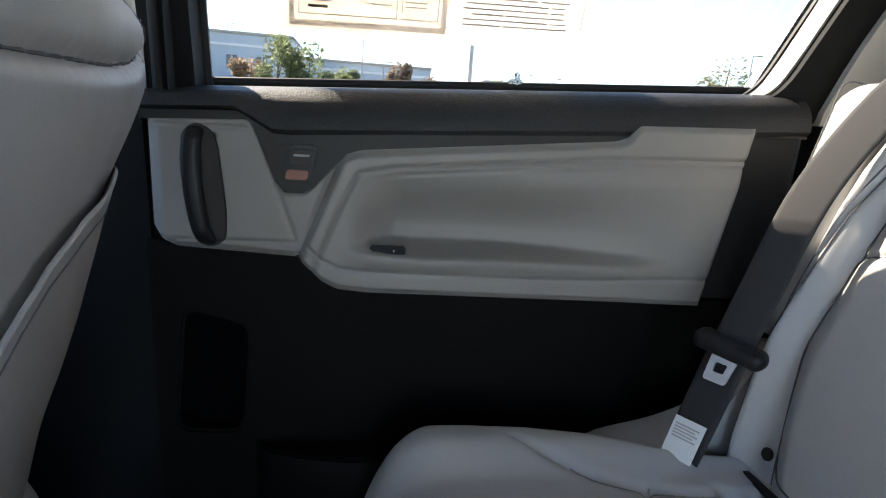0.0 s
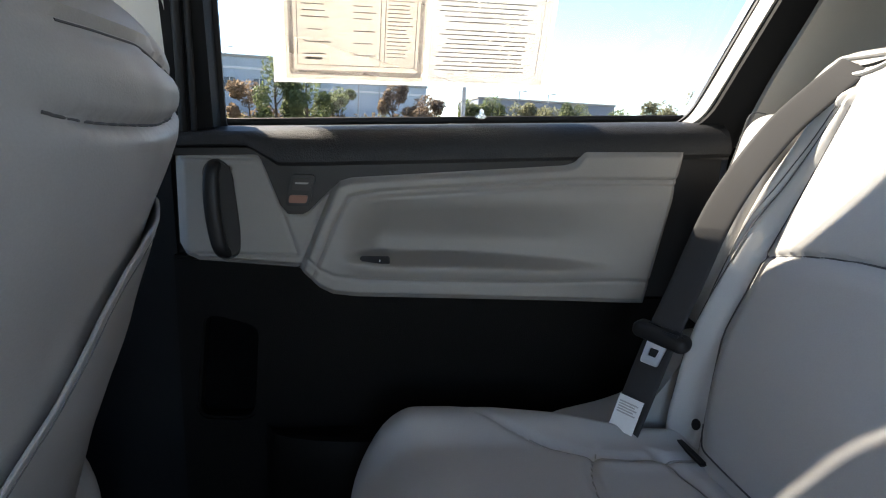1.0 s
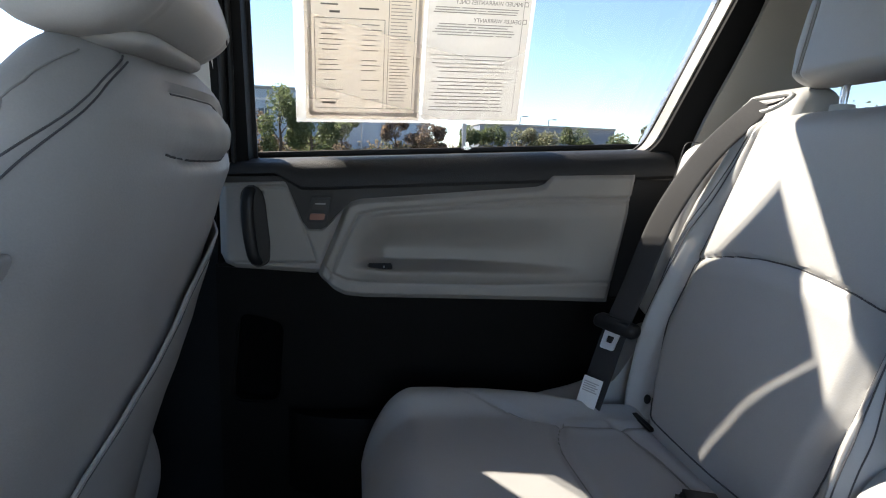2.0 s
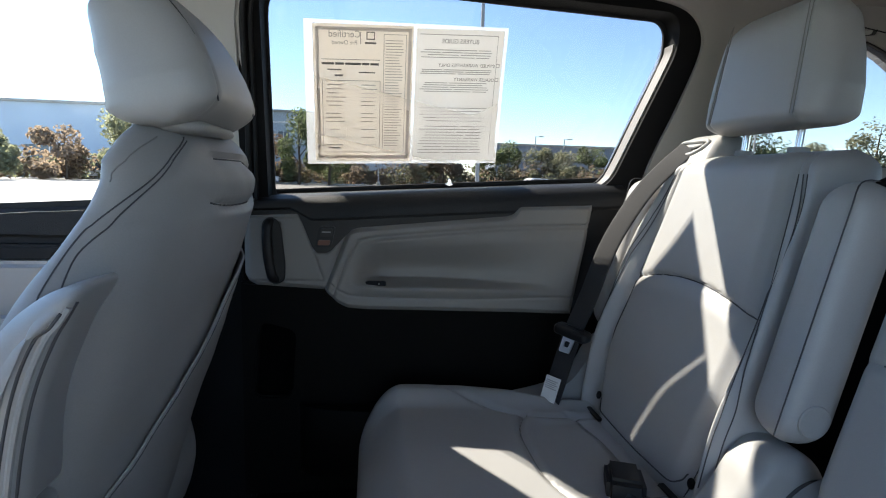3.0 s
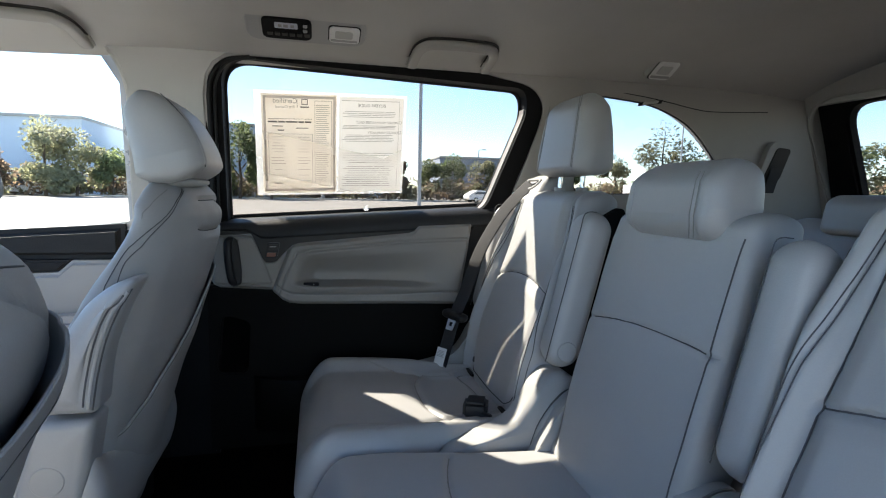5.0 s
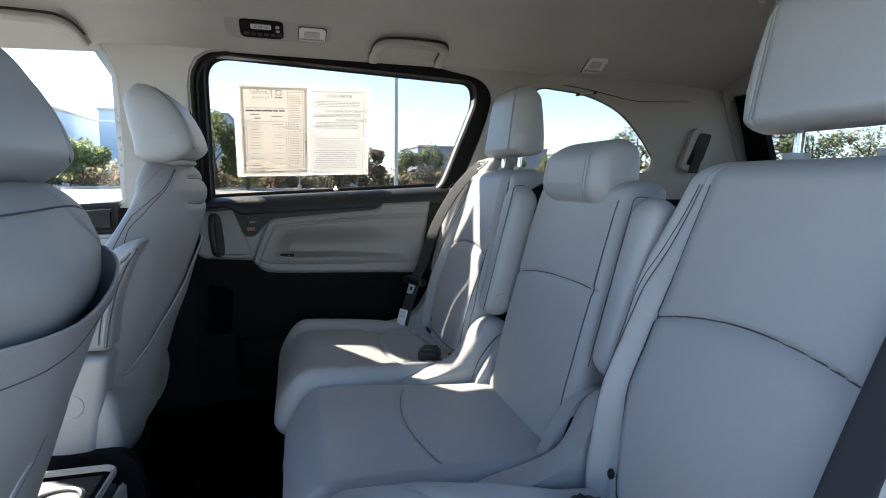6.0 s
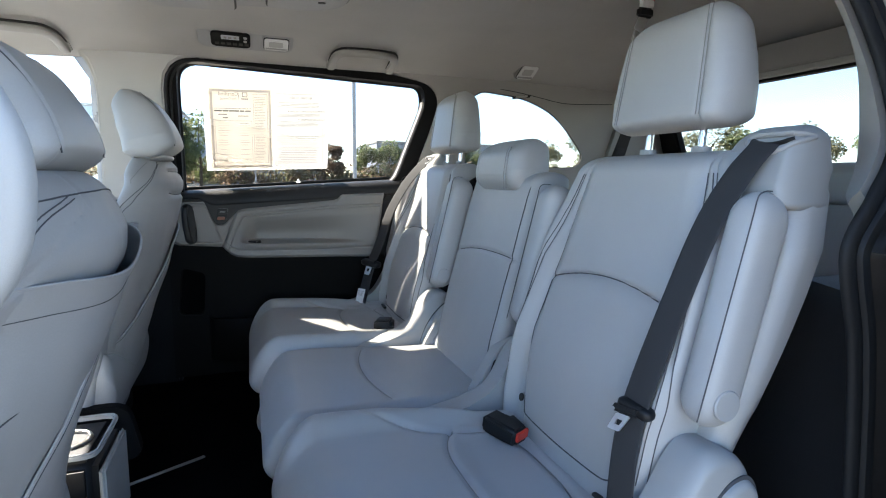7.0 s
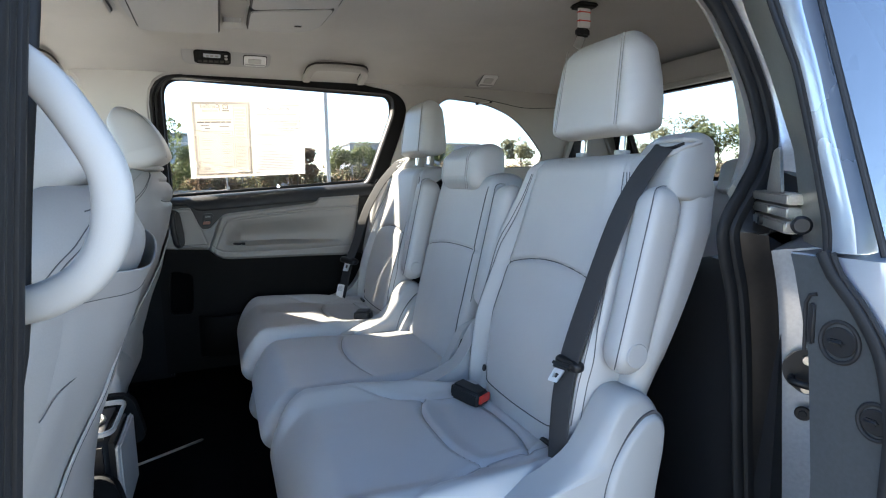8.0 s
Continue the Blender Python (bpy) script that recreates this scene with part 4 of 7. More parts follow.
# ---- front and third-row seats ----
def front_seat(yc, s, dx, label, dz=0.0, hx=0.0, hy=0.0):
    seat = thing("front_seat", (dx - 0.65, yc, 0.41), label, "car seat", "front seats")
    XR = lambda z: dx + interp(z, [(0.45, -0.525), (0.60, -0.49), (0.80, -0.43), (0.90, -0.393), (1.0, -0.363), (1.08, -0.345), (1.13, -0.345), (1.17, -0.356), (1.21, -0.376)])
    low = 0.0 if s > 0 else 0.035
    put = lambda a, y, h: Vector((XR(h) + low * ease(0.85, 0.55, h) + (0.0 if s > 0 else 0.020 * ease(1.04, 1.11, h)) - 1.1 * y * y - a, yc + s * (y + 0.018 * ease(1.08, 0.95, h) + (0.056 if s > 0 else 0.018) * ease(0.98, 1.10, h) + (0.018 + 0.028 * ease(0.05, 0.24, y) * ease(0.95, 1.06, h) if s > 0 else 0.0)), h))
    WIDTH = lambda z: (0.018 - 0.018 * ease(0.98, 1.12, z) if s > 0 else 0.022 * ease(0.90, 1.02, z)) + interp(z, [(0.46, 0.22), (0.7, 0.238), (0.95, 0.240), (1.08, 0.245), (1.15, 0.222), (1.205, 0.168)])
    MOUTH = lambda y: interp(s * y, [(-0.25, 0.70), (-0.17, 0.73), (-0.13, 0.775), (-0.09, 0.838), (-0.049, 0.889), (-0.02, 0.932), (0.02, 0.975), (0.06, 0.995), (0.10, 1.002), (0.20, 1.012), (0.25, 1.015)])
    LIP = lambda y: 1.094 + 0.03 * (abs(y) / 0.2) ** 3 if s > 0 else 1.080 + 0.045 * ease(0.02, -0.21, y) + 0.012 * ease(0.05, 0.2, y)
    UPPER = lambda y: 1.158 - 0.10 * max(0.0, y - 0.02)
    SHOULDER = lambda z: interp(z, [(0.6, 0.234), (1.0, 0.236), (1.03, 0.232), (1.062, 0.2215), (1.0775, 0.214), (1.094, 0.2015), (1.107, 0.186), (1.12, 0.167), (1.1325, 0.147), (1.145, 0.122), (1.165, 0.07)])
    INNER = lambda z: interp(z, [(0.6, 0.234), (1.0, 0.245), (1.03, 0.252), (1.064, 0.2487), (1.092, 0.2345), (1.122, 0.208), (1.158, 0.168), (1.18, 0.14)])

    def relief(y, z):
        r = 0.006 * ease(0.0, 0.05, z - LIP(y)) * ease(0.0, 0.05, 1.16 - z)
        if s > 0:
            r -= (groove(z - LIP(y), 0.006, 0.009) + groove(z - UPPER(y), 0.006, 0.007)) * ease(-0.14, -0.08, y)
            r += 0.0012 * math.sin(y * 420) * groove(z - LIP(y), 0.012, 1.0) * ease(-0.14, -0.08, y)
        r -= groove(abs(y) - (INNER(z) if s > 0 and y < 0 else SHOULDER(z)), 0.004, 0.004) * ease(0.9, 1.0, z)
        calm = 1 - ease(0.15, 0.20, abs(y))
        r += calm * (0.004 * noise.noise((y * 7 + z * 5, z * 6 - y * 4, yc)) + 0.0018 * noise.noise((y * 22 + z * 14, z * 15 - y * 12, yc + 5)))
        return r

    bm, at = padded(0.46, 1.205, WIDTH, lambda z: 0.0, lambda z: interp(z, [(0.46, 0.18), (0.75, 0.165), (0.85, 0.14), (0.95, 0.108), (1.05, 0.078), (1.12, 0.064), (1.2, 0.056)]), relief, put, 130, 120, 0.04, 0.045, 0.74, 0.085)
    back = part("backrest", bm, VINYL, seat)
    if s > 0:
        for off in (0.0, 0.006):
            seam("stitching", at, [(-y - off * 0.7, z + off * 0.7) for y, z in ((0.14, 1.178), (0.168, 1.158), (0.208, 1.122), (0.2345, 1.092), (0.2487, 1.064), (0.2535, 1.03), (0.2545, 0.97))], SEAM, back, 0.0009)
        seam("seam", at, [(-y, z) for y, z in ((0.178, 1.180), (0.200, 1.166), (0.221, 1.147), (0.230, 1.127))], THREAD, back, 0.0009)
    shoulder = ((0.121, 1.1455), (0.2, 1.094), (0.229, 1.035)) if s > 0 else ((0.10, 1.174), (0.165, 1.150), (0.215, 1.118), (0.242, 1.08))
    for off in (0.0, 0.006):
        seam("stitching", at, [(y + off, z + off * 0.6) for y, z in shoulder], SEAM, back, 0.0008)
    seam("seam", at, [(0.112, 0.962), (0.150, 0.957), (0.185, 0.946), (0.2, 0.918)], SEAM, back, 0.0009, 0.006)
    if s < 0:
        seam("seam", at, [(0.16, 1.172), (0.10, 1.178), (0.05, 1.180), (0.0, 1.181), (-0.05, 1.181), (-0.10, 1.179), (-0.16, 1.172)], SEAM, back, 0.001, -0.0015)
    # two map pockets, soft flaps whose upper lips stand off the back
    def flap(name, top, y0, y1, low, base, stand, line):
        def fp(u, v, lift):
            y = y0 + (y1 - y0) * u
            h = low + (top(y) - low) * v
            mid = ease(0.0, 0.25, u) * ease(1.0, 0.75, u)
            rim = ease(0.0, 0.08, u) * ease(1.0, 0.92, u)
            return at(y, h, base * mid + stand * ease(0.5, 1.0, v) * (0.15 * rim + 0.85 * mid) + (lift if lift < 0 else lift * rim) - 0.0025 * (1 - rim))
        outer = [[fp(i / 40, j / 26, 0.003) for i in range(41)] for j in range(27)]
        inner = [[fp(i / 40, j / 26, -0.001) for i in range(41)] for j in range(27)]
        p = part(name, loft(outer + inner[::-1], closed=False), VINYL, seat, "soft vinyl map pocket")
        part("hem", sweep([fp(i / 40, 1.0, 0.001) for i in range(41)], 0.0019, 0.0019, (0, 0, 1), 8, 2), VINYL, p)
        part("stitching", sweep([fp(i / 40, line, 0.0032) for i in range(41)], 0.0008, 0.0008, (0, 0, 1), 5, 2), SEAM, p)
    if s < 0:
        flap("map_pocket", LIP, -0.222, 0.205, 0.60, 0.001, 0.016, 0.93)
    else:
        seam("seam", at, [(0.2 * k / 10, LIP(0.2 * k / 10)) for k in range(-6, 11)], SEAM, back, 0.0012)
        seam("seam", at, [(0.17 * k / 10, UPPER(0.17 * k / 10)) for k in range(-5, 11)], SEAM, back, 0.0012)
    flap("map_pocket", MOUTH, -0.195, 0.215, 0.55, 0.005, 0.003, 0.97)
    # folded-up armrest and its hinge cover on the inner side
    y = lambda c: yc - s * (0.262 - c)
    prof = rounded([(-0.412, 1.036), (-0.452, 1.027), (-0.495, 0.995), (-0.540, 0.925), (-0.575, 0.835), (-0.572, 0.808), (-0.486, 0.806), (-0.478, 0.860), (-0.462, 0.930), (-0.432, 0.998)], [0.016, 0.03, 0.03, 0.05, 0.02, 0.02, 0.012, 0.04, 0.05, 0.04], 6)
    arm = part("armrest", pillow(prof, 0.075, lambda a, b, c: Vector((dx + a, y(c), b)), 0.026, 0.005, ((-0.462, 0.985), (-0.527, 0.845))), LEATHER, seat, "folded-up padded armrest")
    for deg, r, mat in ((76, 0.0016, SEAM), (58, 0.0034, LEATHER), (40, 0.0016, SEAM)):
        w = radians(deg)
        line = draw_in(prof, 0.026 * (1 - math.cos(w)), 0.0, ((-0.462, 0.985), (-0.527, 0.845)))
        line = [line[k % len(line)] for k in range(46, len(line) + 3, 3)]
        part("piping" if mat is LEATHER else "stitching", sweep(smooth_path([(dx + p.x, y(0.026 * (1 - math.sin(w))), p.y) for p in line], 4), r, r, (0, 1, 0), 8, 2), mat, arm)
    prof = rounded([(-0.488, 0.798), (-0.580, 0.798), (-0.62, 0.66), (-0.60, 0.56), (-0.53, 0.56), (-0.505, 0.70)], [0.012, 0.02, 0.05, 0.03, 0.03, 0.05], 6)
    hinge = part("hinge_cover", pillow(prof, 0.07, lambda a, b, c: Vector((dx + a, y(c + 0.004), b)), 0.018, 0.003, ((-0.545, 0.75), (-0.565, 0.61))), LEATHER, seat, "padded armrest hinge cover")
    part("pivot_cap", disc((dx - 0.56, y(0.004), 0.700), (0, -s, 0), 0.026, 0.004, 30, 0.0015), LEATHER, hinge)
    # side bolsters of the front face
    for sg in (-1, 1):
        yy = yc + s * sg * 0.205
        part("side_bolster", capsule((dx - 0.72, yc + s * sg * 0.185, 0.64), (dx - 0.60, yc + s * sg * 0.175, 0.93), 0.042, 0.045, (0, 1, 0), 2.6, 0.05, 7, 32), LEATHER, seat)
        part("recliner_cover", capsule((dx - 0.70, yy, 0.48), (dx - 0.60, yy, 0.66), 0.03, 0.07, (0, 1, 0), 2.6, 0.05), PLASTIC, seat)
    # headrest
    HR = lambda z: dx + hx + (-0.334 - 3.0 * max(0.0, z - 1.222) ** 2 - 1.2 * max(0.0, 1.222 - z) ** 2 - 0.10 * max(0.0, z - 1.222))
    hput = lambda a, y, h: Vector((HR(h) - a, yc + hy + s * y, h - 0.28 * a))
    bm, hat = padded(1.210, 1.376, lambda z: interp(z, [(1.19, 0.128), (1.26, 0.13), (1.37, 0.105)]), lambda z: 0.0,
                     lambda z: interp(z, [(1.21, 0.098), (1.24, 0.118), (1.30, 0.107), (1.35, 0.084), (1.376, 0.062)]), lambda y, z: 0.006 * math.cos(min(1.5, abs(y) * 10)) - groove(abs(y) - 0.095, 0.003, 0.004), hput, 50, 70, 0.026, 0.045, 0.78, 0.04)
    head = part("headrest", bm, LEATHER, seat)
    for sg in (-1, 1):
        seam("stitching", hat, [(sg * 0.095, 1.225 + 0.135 * k / 8) for k in range(9)], SEAM, head, 0.001)
        part("post", sweep([(dx - 0.40, yc + sg * 0.06, 1.14), (dx - 0.395, yc + sg * 0.06, 1.22)], 0.0065, 0.0065, (0, 1, 0), 14, 2), CHROME, seat)
    part("headrest_shroud", capsule((dx + hx - 0.40, yc + hy - 0.09, 1.196), (dx + hx - 0.40, yc + hy + 0.09, 1.196), 0.010, 0.045, (0, 0, 1), 2.6, 0.03), PLASTIC, seat)
    # cushion and base
    cput = lambda a, y, h: Vector((dx - 0.50 - h, yc + s * y, 0.70 - a))
    bm, _ = padded(-0.02, 0.52, lambda h: 0.25, lambda h: 0.0, lambda h: 0.17, lambda y, h: 0.025 * ease(0.17, 0.24, abs(y)), cput, 30, 60, 0.03, 0.06, 0.86, 0.04)
    part("cushion", bm, LEATHER, seat)
    part("base", block((0.46, 0.42, 0.15), (dx - 0.76, yc, 0.475), 0.02), DARK, seat)
    part("side_shield", sheet(rounded([(-0.98, 0.46), (-0.42, 0.46), (-0.45, 0.60), (-0.98, 0.60)], 0.04), (), 0.03, lambda a, b, c: Vector((dx + a, yc - s * (0.245 + c), b)), 0.01), DARK, seat)
    seat.matrix_basis = Matrix.Translation((0, 0, dz)) @ seat.matrix_basis
    return seat


front_seat(0.42, 1, -0.02, "light grey leather front passenger seat with map pocket", 0.0, -0.002)
front_seat(-0.442, -1, -0.012, "light grey leather driver seat with map pocket, set low", -0.052, -0.030, 0.01)


def third_row():
    for yc in (0.30, -0.31):
        seat = thing("rear_bench_seat", (1.1, yc, 0.41), "light grey leather third-row seat with lowered headrest", "car seat", "third-row seats")
        put = lambda a, y, h: Vector((a, yc + y, h))
        bm, _ = padded(0.60, 1.13, lambda z: 0.27, lambda z: 1.10 + (z - 0.6) * 0.30, lambda z: 0.12, lambda y, z: 0.03 * ease(0.2, 0.28, abs(y)), put, 30, 50, 0.03, 0.04, 0.86, 0.05)
        part("backrest", bm, LEATHER, seat)
        bm, _ = padded(1.09, 1.20, lambda z: 0.13, lambda z: 1.22 + (z - 1.09) * 0.2, lambda z: 0.08, lambda y, z: 0.005, put, 20, 40, 0.02, 0.03, 0.8, 0.03)
        part("headrest", bm, LEATHER, seat)
        cput = lambda a, y, h: Vector((1.12 - h, yc + y, 0.66 - a))
        bm, _ = padded(-0.02, 0.45, lambda h: 0.27, lambda h: 0.0, lambda h: 0.16, lambda y, h: 0.02 * ease(0.2, 0.28, abs(y)), cput, 24, 40, 0.03, 0.05, 0.86, 0.04)
        part("cushion", bm, LEATHER, seat)
        part("base", block((0.36, 0.5, 0.14), (0.92, yc, 0.47), 0.02), DARK, seat)


third_row()


# ---- closed sliding door ----
SILL = lambda x: 1.12 + 0.06 * x
def TOP(x):
    """Upper edge of the grey insert, with softened corners."""
    pts = [(-0.44, 1.058), (-0.328, 1.064), (-0.298, 0.987), (-0.291, 0.980), (-0.264, 0.981), (-0.249, 0.998), (-0.226, 1.022), (-0.20, 1.031), (0.124, 1.061), (0.141, 1.067), (0.153, 1.084), (0.335, 1.091)]
    return sum(interp(x + 0.002 * k, pts) for k in range(-2, 3)) / 5


BOTTOM = lambda x: interp(x, [(-0.44, 0.930), (-0.432, 0.912), (-0.415, 0.904), (-0.274, 0.894), (-0.245, 0.866), (-0.225, 0.857), (-0.19, 0.853), (0.281, 0.841), (0.335, 0.840)])


def sliding_door():
    d = thing("sliding_door", (0.0, 0.86, 0.42), "closed sliding door with grey insert, dark sill and window", "car door")
    fr = part("window_frame", sheet(SLIDE_FRAME, [SLIDE_WINDOW], 0.058, lambda a, b, c: right_plane(a, b, c - 0.025), 0.008, 3), DARK, d, "black window surround")
    part("seal", sheet(SLIDE_WINDOW, [[(0.03 + (a - 0.03) * 0.985, 1.32 + (b - 1.32) * 0.97) for a, b in SLIDE_WINDOW]], 0.006, lambda a, b, c: right_plane(a, b, c + 0.026)), RUBBER, fr)
    edge = smooth_path([(0.318, 1.1235, 0), (0.350, 1.130, 0), (0.374, 1.146, 0), (0.391, 1.180, 0), (0.425, 1.282, 0), (0.467, 1.408, 0), (0.471, 1.44, 0)], 5)
    part("reveal_strip", loft([[right_plane(q.x - 0.004, q.y + 0.001, c) for c in (-0.012, 0.034)] + [right_plane(q.x + 0.006, q.y - 0.002, c) for c in (0.034, -0.012)] for q in edge]), PANEL, fr, "grey strip lining the rear edge of the window")
    for r, off in ((0.006, 0.004), (0.004, 0.018)):
        part("frame_seal", sweep(smooth_path([right_plane(a + off, b, -0.032) for a, b in ((-0.436, 1.07), (-0.430, 1.25), (-0.426, 1.43), (-0.416, 1.475), (-0.397, 1.503), (-0.37, 1.519), (-0.32, 1.526))], 5), r, r, (0, 1, 0), 10, 2.2), RUBBER, fr)
    g = part("pane", sheet([(0.03 + (a - 0.03) * 1.05, 1.32 + (b - 1.32) * 1.12) for a, b in SLIDE_WINDOW], (), 0.004, lambda a, b, c: right_plane(a, b, c + 0.067)), PRIVACY, d, "tinted side window glass")
    # sill under the glass
    rings = []
    for k in range(41):
        x = -0.452 + 0.855 * k / 40
        z = SILL(x)
        prof = [(0.862, -0.065), (0.803, -0.061), (0.797, -0.054), (0.797, -0.046), (0.801, -0.033), (0.809, -0.020), (0.822, -0.010), (0.838, -0.005), (0.868, -0.003), (0.912, -0.002), (0.915, -0.01), (0.915, -0.065)]
        low = interp(x, [(-0.345, 0.5), (-0.30, 1.0)])
        rings.append([Vector((x, y, z + dz * (low if y < 0.81 or dz < -0.06 else 1.0))) for y, dz in prof])
    sill = part("sill", loft(rings), SILL_TRIM, d, "dark soft-grained window sill")
    part("belt_seal", sweep([(-0.41 + 0.80 * k / 20, 0.916, SILL(-0.41 + 0.80 * k / 20) + 0.004) for k in range(21)], 0.005, 0.006, (0, 1, 0), 10, 2.5), RUBBER, sill)
    part("shade_hook", join(block((0.016, 0.022, 0.006), (0.0, 0.862, SILL(0) + 0.008), 0.002), block((0.007, 0.008, 0.016), (0.0, 0.855, SILL(0) + 0.012), 0.002)), CHROME, sill, "small bright sunshade hook")
    # dark strip between sill and insert
    lower = [(x, TOP(x)) for x in [-0.445 + 0.62 * k / 60 for k in range(61)]]
    out = [(-0.448, TOP(-0.44) - 0.01)] + [(x, z - 0.006) for x, z in lower] + [(0.405, 1.08), (0.405, 1.098), (-0.448, 1.062)]
    part("trim_strip", sheet(out, (), 0.02, lambda a, b, c: Vector((a, 0.802 + c, b)), 0.002), TRIM_DARK, d, "dark trim strip")

    # grey padded insert
    LEFT = lambda x, z: (x + 0.274) * 0.932 - (z - 0.894) * 0.362  # distance from the slanting front edge
    LEAN = lambda X: 0.388 * ease(-0.43, -0.30, X) * (1 - ease(-0.12, 0.12, X))
    cup = rounded([(-0.402, 1.036), (-0.392, 1.050), (-0.372, 1.048), (-0.363, 1.03), (-0.355, 0.950), (-0.356, 0.916), (-0.372, 0.906), (-0.389, 0.912), (-0.395, 0.93)], 0.010, 4)
    cx, cz = -0.379, 0.979

    def column(X, edge):
        """Height at which a leaning column of the pad meets its upper or lower edge."""
        lo, hi = 0.80, 1.12
        for _ in range(26):
            m = (lo + hi) / 2
            if edge(X + LEAN(X) * (m - 0.96)) > m:
                lo = m
            else:
                hi = m
        return lo

    def surface(x, z, t, b):
        e = min(t - z, z - b, x + 0.44, (0.335 - x) * 0.9)
        dl = LEFT(x, z)
        line = t if x < 0.11 else 1.0597 + 0.035 * (x - 0.11)
        near = min(dl, line - z)
        D = near - 0.25 * max(0.0, 0.02 - abs(dl - (line - z)) * 0.5) if dl > 0 else near
        h = -0.010 * (1 - ease(0.0, 0.010, e))
        main = ease(-0.001, 0.009, dl)
        h += 0.012 * main - groove(dl + 0.001, 0.003, 0.003)
        h -= main * (groove(D - 0.022, 0.0028, 0.0035) + groove(D - 0.0315, 0.0028, 0.0025) * ease(-0.2, -0.12, x))
        h += main * 0.004 * ease(0.032, 0.06, D) * ease(0.0, 0.012, t - z)
        h -= main * groove(z - b - 0.029 - 0.010 * ease(0.0, 0.3, x), 0.003, 0.003)
        shelf = 0.913 - 0.004 * ease(-0.2, -0.12, x) - 0.050 * max(0.0, x + 0.02) * 0.6
        low = ease(shelf - 0.008, shelf + 0.010, z)
        scoop = ease(-0.222, -0.150, x - 0.10 * (z - 0.93)) * (1 - ease(-0.08, 0.30, x)) * low * (1 - ease(0.935, 1.020, z))
        ledge = ease(-0.222, -0.17, x) * (1 - ease(0.10, 0.30, x)) * (1 - low) * ease(shelf - 0.034, shelf - 0.010, z)
        h += 0.008 * ledge - 0.048 * scoop
        if dl < 0.0:
            q = max(-0.431 - x, x + 0.318 + 0.33 * (z - 1.04), abs(z - 0.981) - 0.067)
            h -= groove(q, 0.0025, 0.0028) * ease(-0.002, -0.012, dl)
            if -0.41 < x < -0.345:
                q = max(abs(x - cx + 0.055 * (z - cz)) - 0.0155, abs(z - cz) - 0.062)
                h -= 0.040 * ease(0.0, -0.004, q)
        return h

    rows = []
    NU, NV = 300, 110
    for i in range(NU + 1):
        X = -0.44 + 0.775 * i / NU
        t, b = column(X, TOP), column(X, BOTTOM)
        col = []
        for j in range(NV + 1):
            z = b + (t - b) * j / NV
            x = X + LEAN(X) * (z - 0.96)
            xr = interp(z, [(0.841, 0.281), (1.054, 0.316), (1.09, 0.321)])
            col.append(Vector((x + (xr - 0.335) * ease(0.12, 0.335, x), 0.800 - surface(x, z, TOP(x), BOTTOM(x)), z)))
        rows.append(col)
    part("insert_panel", loft(rows, closed=False), PANEL, d, "warm grey padded door insert with armrest scoop", 60)
    # pull handle: a bar across a dished cup
    hd = part("pull_handle", sweep(smooth_path([(-0.385, 0.806, 1.043), (-0.3885, 0.794, 1.036), (-0.3905, 0.789, 1.015), (-0.389, 0.787, 0.98), (-0.385, 0.788, 0.945), (-0.381, 0.791, 0.925), (-0.375, 0.805, 0.913)], 6), [0.0085 + 0.002 * math.sin(math.pi * k / 36) for k in range(37)], 0.008, (1, 0, 0), 20, 3), BLACK, d, "upright black pull handle")
    dish = [[Vector((cx + (a - cx) * f, y, cz + (b - cz) * (0.25 + 0.75 * f if f < 1 else 1.0))) for a, b in cup] for f, y in ((1.0, 0.7985), (1.03, 0.7955), (0.95, 0.796), (0.88, 0.806), (0.80, 0.820), (0.62, 0.828), (0.3, 0.831), (0.02, 0.832))]
    part("handle_cup", loft(dish), TRIM_DARK, hd, "dark dished handle cup")
    # lock switches in the dark notch
    bz = part("switch_bezel", sheet(rounded([(-0.293, 0.988), (-0.259, 0.988), (-0.250, 1.033), (-0.284, 1.033)], 0.007), (), 0.012, lambda a, b, c: Vector((a, 0.792 + c, b)), 0.003, 3), BLACK, d, "black bezel with lock switches")
    part("rocker_switch", sheet(rounded([(-0.283, 1.011), (-0.258, 1.011), (-0.2545, 1.028), (-0.2795, 1.028)], 0.003), (), 0.006, lambda a, b, c: Vector((a, 0.788 + c, b)), 0.002, 3), TRIM_DARK, bz)
    part("switch_mark", sheet([(-0.278, 1.020), (-0.260, 1.020), (-0.2595, 1.0225), (-0.2775, 1.0225)], (), 0.001, lambda a, b, c: Vector((a, 0.7875 + c, b))), PLASTIC, bz)
    part("lock_switch", sheet(rounded([(-0.2875, 0.993), (-0.2625, 0.993), (-0.2605, 1.004), (-0.2855, 1.004)], 0.003), (), 0.006, lambda a, b, c: Vector((a, 0.7875 + c, b)), 0.002, 3), AMBER, bz, "orange backlit lock switch")
    ws = part("window_switch", block((0.044, 0.014, 0.013), (-0.164, 0.7915, 0.9085), 0.002, Euler((radians(-25), 0, 0)).to_matrix()), BLACK, d, "black window switch")
    part("switch_key", block((0.018, 0.006, 0.008), (-0.152, 0.7855, 0.910), 0.0015, Euler((radians(-25), 0, 0)).to_matrix()), RUBBER, ws)
    part("switch_mark", block((0.0015, 0.001, 0.004), (-0.157, 0.7825, 0.9108), 0.0002), LABEL_WHITE, ws)
    # lower panel with pocket and bin
    low = [(-0.45, 0.42), (0.42, 0.42), (0.35, 0.845), (-0.19, 0.856), (-0.23, 0.862), (-0.274, 0.898), (-0.45, 0.91)]
